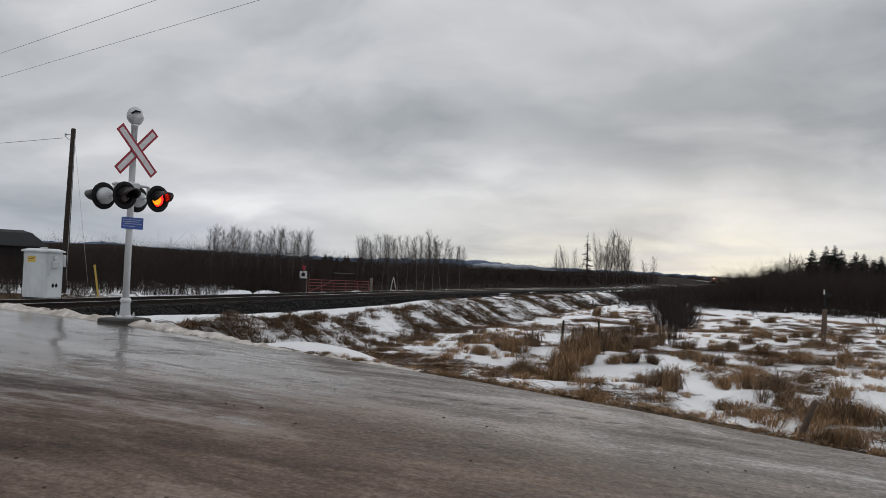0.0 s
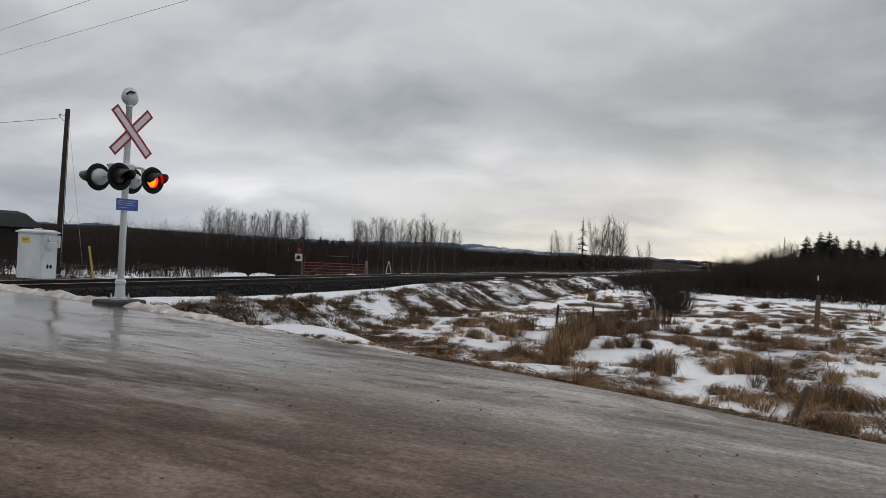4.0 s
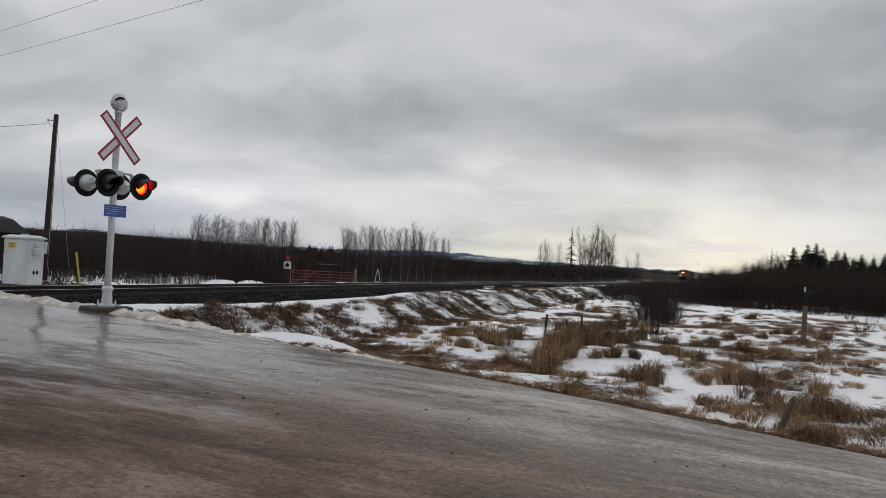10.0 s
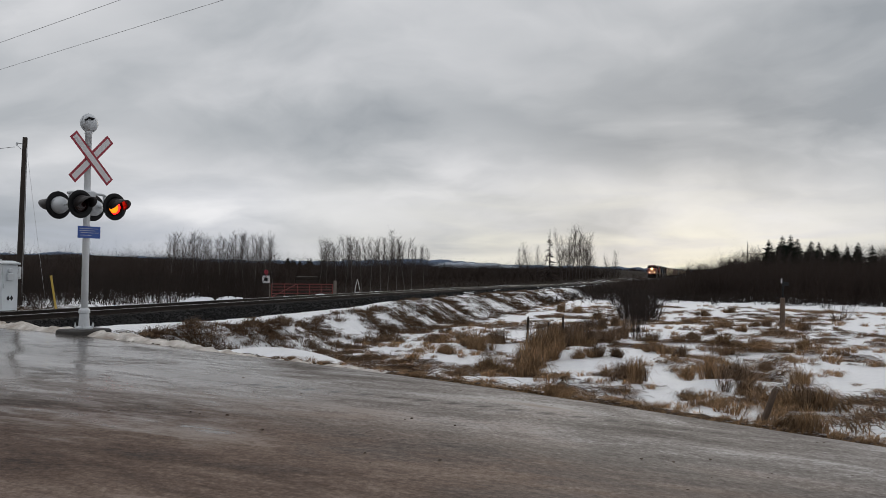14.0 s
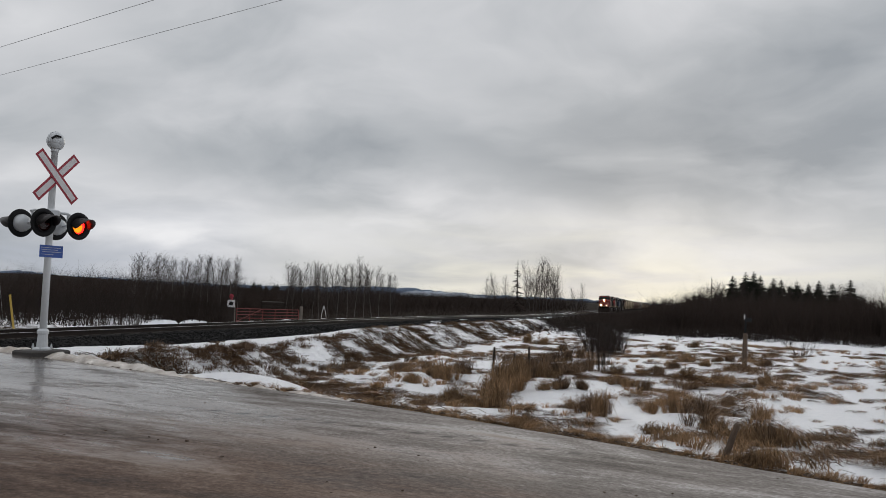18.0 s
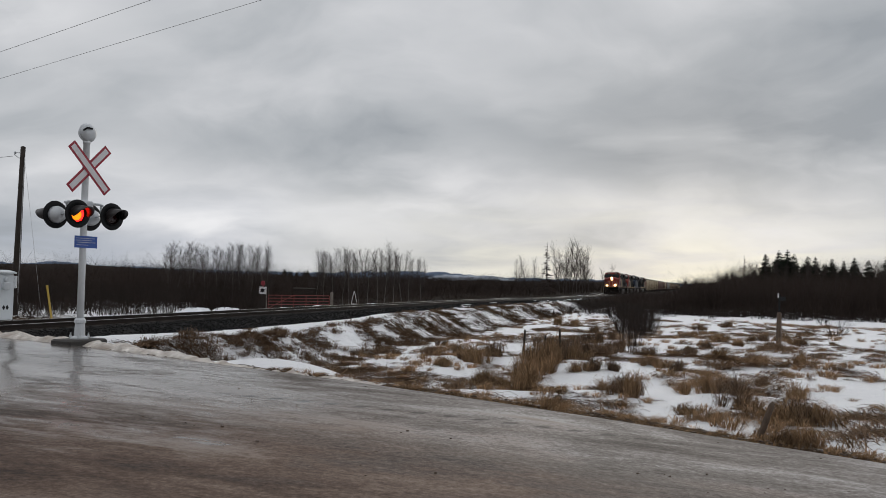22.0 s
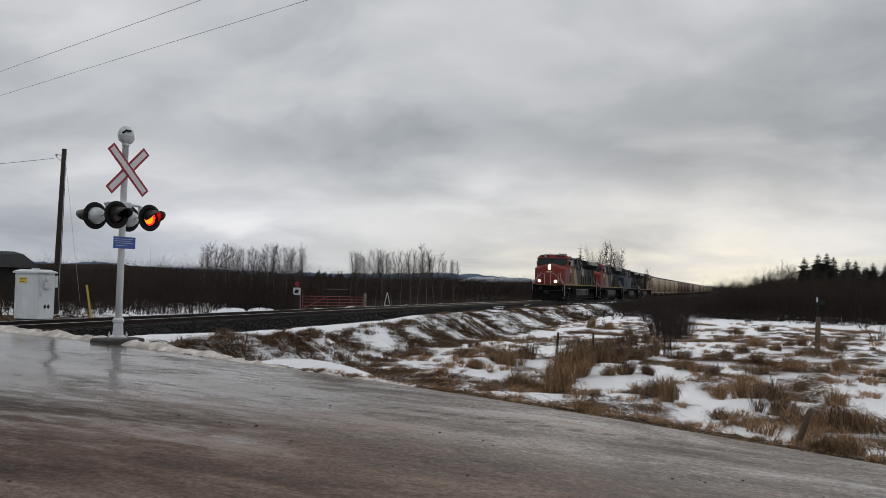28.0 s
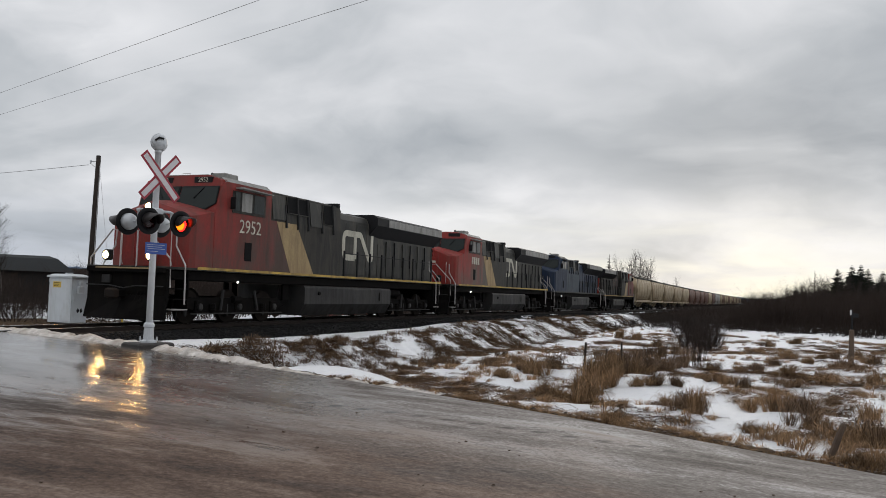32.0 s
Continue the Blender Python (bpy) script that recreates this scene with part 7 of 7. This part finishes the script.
def make_grass():
    rng = np.random.default_rng(77)
    tall = [tuft_shape(500 + k, 420, 0.68, 0.95, 0.17, 0.40, (0.003, 0.0075), clumps=7, crest=(0.5, 0.85)) for k in range(3)]
    mound = [tuft_shape(520 + k, 400, 0.50, 1.55, 0.20, 0.75, (0.003, 0.0075), clumps=7, crest=(0.48, 0.72)) for k in range(4)]
    tm = [raw_mesh("grass_tuft", v, f, k) for k in ("grass", "grass_dark") for v, f in tall + mound]
    seen = list(TUFTS) + FENCE_ROW
    for k in range(2):                                     # the tall stand along the old fence is several tufts deep
        seen += [(az + rng.normal() * 0.45, r + rng.normal() * 0.5, h * rng.uniform(0.6, 0.95)) for az, r, h in TUFTS[:8]]
    for az, r, h in TUFTS[8:]:
        seen.append((az + rng.normal() * 9.0 / r, r + rng.normal() * 0.3, h * rng.uniform(0.5, 0.8)))
    while len(seen) < 165:
        az, r = rng.uniform(-3, 35), 13 + 34 * rng.random() ** 1.2
        x, y = from_bearing(az, r)
        if beyond_road(x, y) < 1.3 or beside_track(x, y) < 7.5 or hash_noise(x, y, 0.33, 51) < -0.1:
            continue
        seen.append((az, r, rng.uniform(0.16, 0.34)))
    for k, (az, r, h) in enumerate(seen):
        x, y = from_bearing(az, r)
        i = k % 3 if h > 0.55 else 3 + k % 4
        s = h / (0.60 if i < 3 else 0.44)
        w = max(s, 0.50) * rng.uniform(0.60, 0.90) * (0.66 if i < 3 else 1.0)
        dark = rng.random() < (0.35 if h < 0.6 and r > 17 else 0.1) or (az, r, h) in FENCE_ROW
        ob = new("grass_tuft", tm[i + 7 * dark])
        ob.matrix_world = pose(x, y, gz(x, y), rng.normal() * 5, rng.normal() * 5, rng.normal() * 70) @ Matrix.Diagonal((w, w, s, 1))
        tagged(ob, ("tuft of tall weathered brown grass" if dark else "tuft of tall dry tan grass") if i < 3 else ("drooping mound of dark weathered grass in the snow" if dark else "drooping mound of dry brown grass in the snow"), "grass tuft", "grass tufts")
    # the rest of the dead grass
    small = [tuft_shape(540 + k, 60, 0.26, 1.45, 0.12, 0.9, (0.003, 0.007), crest=(0.5, 0.8)) for k in range(6)]
    weeds = [tuft_shape(580 + k, 54, 0.34, 0.80, 0.22, 0.6, (0.003, 0.007)) for k in range(6)]
    laid = [mat_shape(600 + k, 22, 0.45, 0.07) for k in range(4)]
    down = math.atan2(TN[1], TN[0])
    for name, count, mat, label in (("field_grass", 620, "grass", "dead tan grass standing through the snow"), ("slope_grass", 1250, "grass_dark", "brown weeds standing on the embankment slope"), ("slope_strands", 1500, "grass_dark", "dark grass combed down the embankment"), ("verge_grass", 330, "grass", "matted brown grass along the road's verge")):
        spots = []
        while len(spots) < count:
            turn = rng.normal() * 1.0
            if name == "verge_grass":
                u, a = rng.uniform(-5.5, 9.5), abs(rng.normal()) * 0.22 + 0.05
                q = RD * u + RN * (EDGE + a)
                x, y, s = q[0], q[1], rng.uniform(0.25, 0.55)
            elif name.startswith("slope"):
                sd = 17 + 62 * rng.random() ** 1.5
                b = rng.uniform(3.5 + 0.7 * float(smooth(36, 30, sd)), 6.8)
                x, y, _ = track_point(sd, b)
                lot = 0.7 * hash_noise(x, y, 0.9, 13) + 0.8 * hash_noise(b * 0.6, sd, 1.7, 57) + 0.25 * rng.normal()
                if lot < (0.28 - 0.42 * float(smooth(36, 30, sd)) if name == "slope_grass" else 0.15) or beyond_road(x, y) < 0.8:
                    continue
                if drift(x, y) > 0.3:
                    continue
                s, turn = rng.uniform(0.45, 0.95), down + rng.normal() * 0.35
            else:
                az, r = rng.uniform(-6, 36), 11.6 + 48 * rng.random() ** 1.0
                x, y = from_bearing(az, r)
                if beyond_road(x, y) < 0.8 or beside_track(x, y) < 6.3 or hash_noise(x, y, 0.33, 51) + 0.6 * hash_noise(x, y, 1.0, 52) + 0.35 * rng.normal() < 0.22:
                    continue
                s = rng.uniform(0.55, 1.25)
            spots.append((x, y, gz(x, y) - 0.01, turn, s, s * rng.uniform(0.6, 1.1)))
        scatter(name, {"slope_grass": weeds, "slope_strands": laid}.get(name, small), spots, mat, label, "grass")


def make_mats():
    """Flattened strands of dead grass and stalks that break through the snow."""
    rng = np.random.default_rng(91)
    flat = [mat_shape(560 + k, 46, 0.55, 0.085) for k in range(6)]
    for mat, count, label in (("grass_dark", 1000, "flattened brown strands of dead grass on the snow"), ("grass", 260, "flattened tan strands of dead grass on the snow")):
        spots = []
        while len(spots) < count:
            az, r = rng.uniform(-5, 36), 12.0 + 44 * rng.random() ** 0.95
            x, y = from_bearing(az, r)
            if beyond_road(x, y) < 0.9 or beside_track(x, y) < 7.0 or hash_noise(x, y, 0.45, 55) + 0.7 * hash_noise(x, y, 1.1, 56) + 0.3 * rng.normal() < 0.26:
                continue
            s = rng.uniform(0.35, 1.2)
            spots.append((x, y, gz(x, y), 0.5 * rng.normal() + 2.2 * hash_noise(x, y, 0.2, 58) - 0.4, s, s))
        scatter("grass_mats", flat, spots, mat, label, "grass")


def make_hills():
    """Far ridges, some with snowy clearings; their colours already hold the haze."""
    def ridge(name, r, lo, hi, heights, mat, label, jag):
        rng, sh = np.random.default_rng(int(r)), Shape()
        azs = np.arange(lo, hi, 0.12)
        top = np.interp(azs, *heights) * r + 1.6
        rings = []
        for k, a in enumerate(azs):
            t = top[k] + jag * float(hash_noise(a, 0.0, 3.0, 61)) + 0.6 * jag * float(hash_noise(a, 0.0, 11.0, 62))
            x, y = from_bearing(a, r)
            x2, y2 = from_bearing(a, r * 1.25)
            rings.append([(x, y, -30.0), (x, y, max(t * 0.55, 2.0)), (from_bearing(a, r * 1.08)[0], from_bearing(a, r * 1.08)[1], t * 1.05), (x2, y2, -30.0)])
        sh.loft(rings)
        ob = part(name, sh, mat, None, smooth=True)
        tagged(ob, label, "hills", "", "structure")
    ridge("backdrop_hills_far", 3300, -60, 70, ([-60, -30, -24, -22.5, -20, -12, -6, 0, 3, 5, 8, 14, 20, 40, 70], [0.016, 0.0135, 0.0135, 0.0160, 0.0130, 0.010, 0.0100, 0.0138, 0.0128, 0.0105, 0.0082, 0.0078, 0.004, 0.004, 0.01]), "hill", "low wooded hills on the horizon, tinted with blue-grey haze", 3.0)
    ridge("backdrop_fields_far", 2700, 1.5, 9.0, ([1.5, 3.0, 5, 7.2, 9.0], [0.006, 0.0105, 0.0100, 0.0075, 0.002]), "hill_snow", "distant snowy clearings tinted with pale haze", 2.0)


make_brush()
make_near_shrubs()
make_trees()
make_grass()
make_mats()
make_hills()

# ---- what moves ----
SPEED = 15.0


def motions():
    turn = 180 - math.degrees(TH)
    for car, s32, flip in TRAIN:
        rows = []
        for t in range(0, 33, 2):
            gone = SPEED * (32.0 - t) + 0.051 * max(0.0, 28.0 - t) ** 2          # it slows a little towards the crossing
            rows.append((float(t), pose(*track_point(s32 + gone), 0, 0, turn + flip)))
        walk(car, rows)
    # the two flashers take turns: each shutter draws back behind its lens while that lens is lit
    for sh, (x, y, z), d, which in SHUTTERS:
        rows, t, shut = [], 0.0, which == 2
        covered, open_ = pose(x, y + d * 0.076, z), pose(x, y + d * 0.015, z)
        changes = flash_times()
        state = shut
        rows.append((0.0, covered if state else open_))
        for c in changes:
            rows.append((c - 0.034, covered if state else open_))
            state = not state
            rows.append((c, covered if state else open_))
        rows.append((32.0, covered if state else open_))
        walk(sh, rows)


def flash_times():
    """When the light passes from one flasher to the other."""
    return [round(0.34 + 0.70045 * k, 3) for k in range(46) if 0.34 + 0.70045 * k < 31.95]


motions()
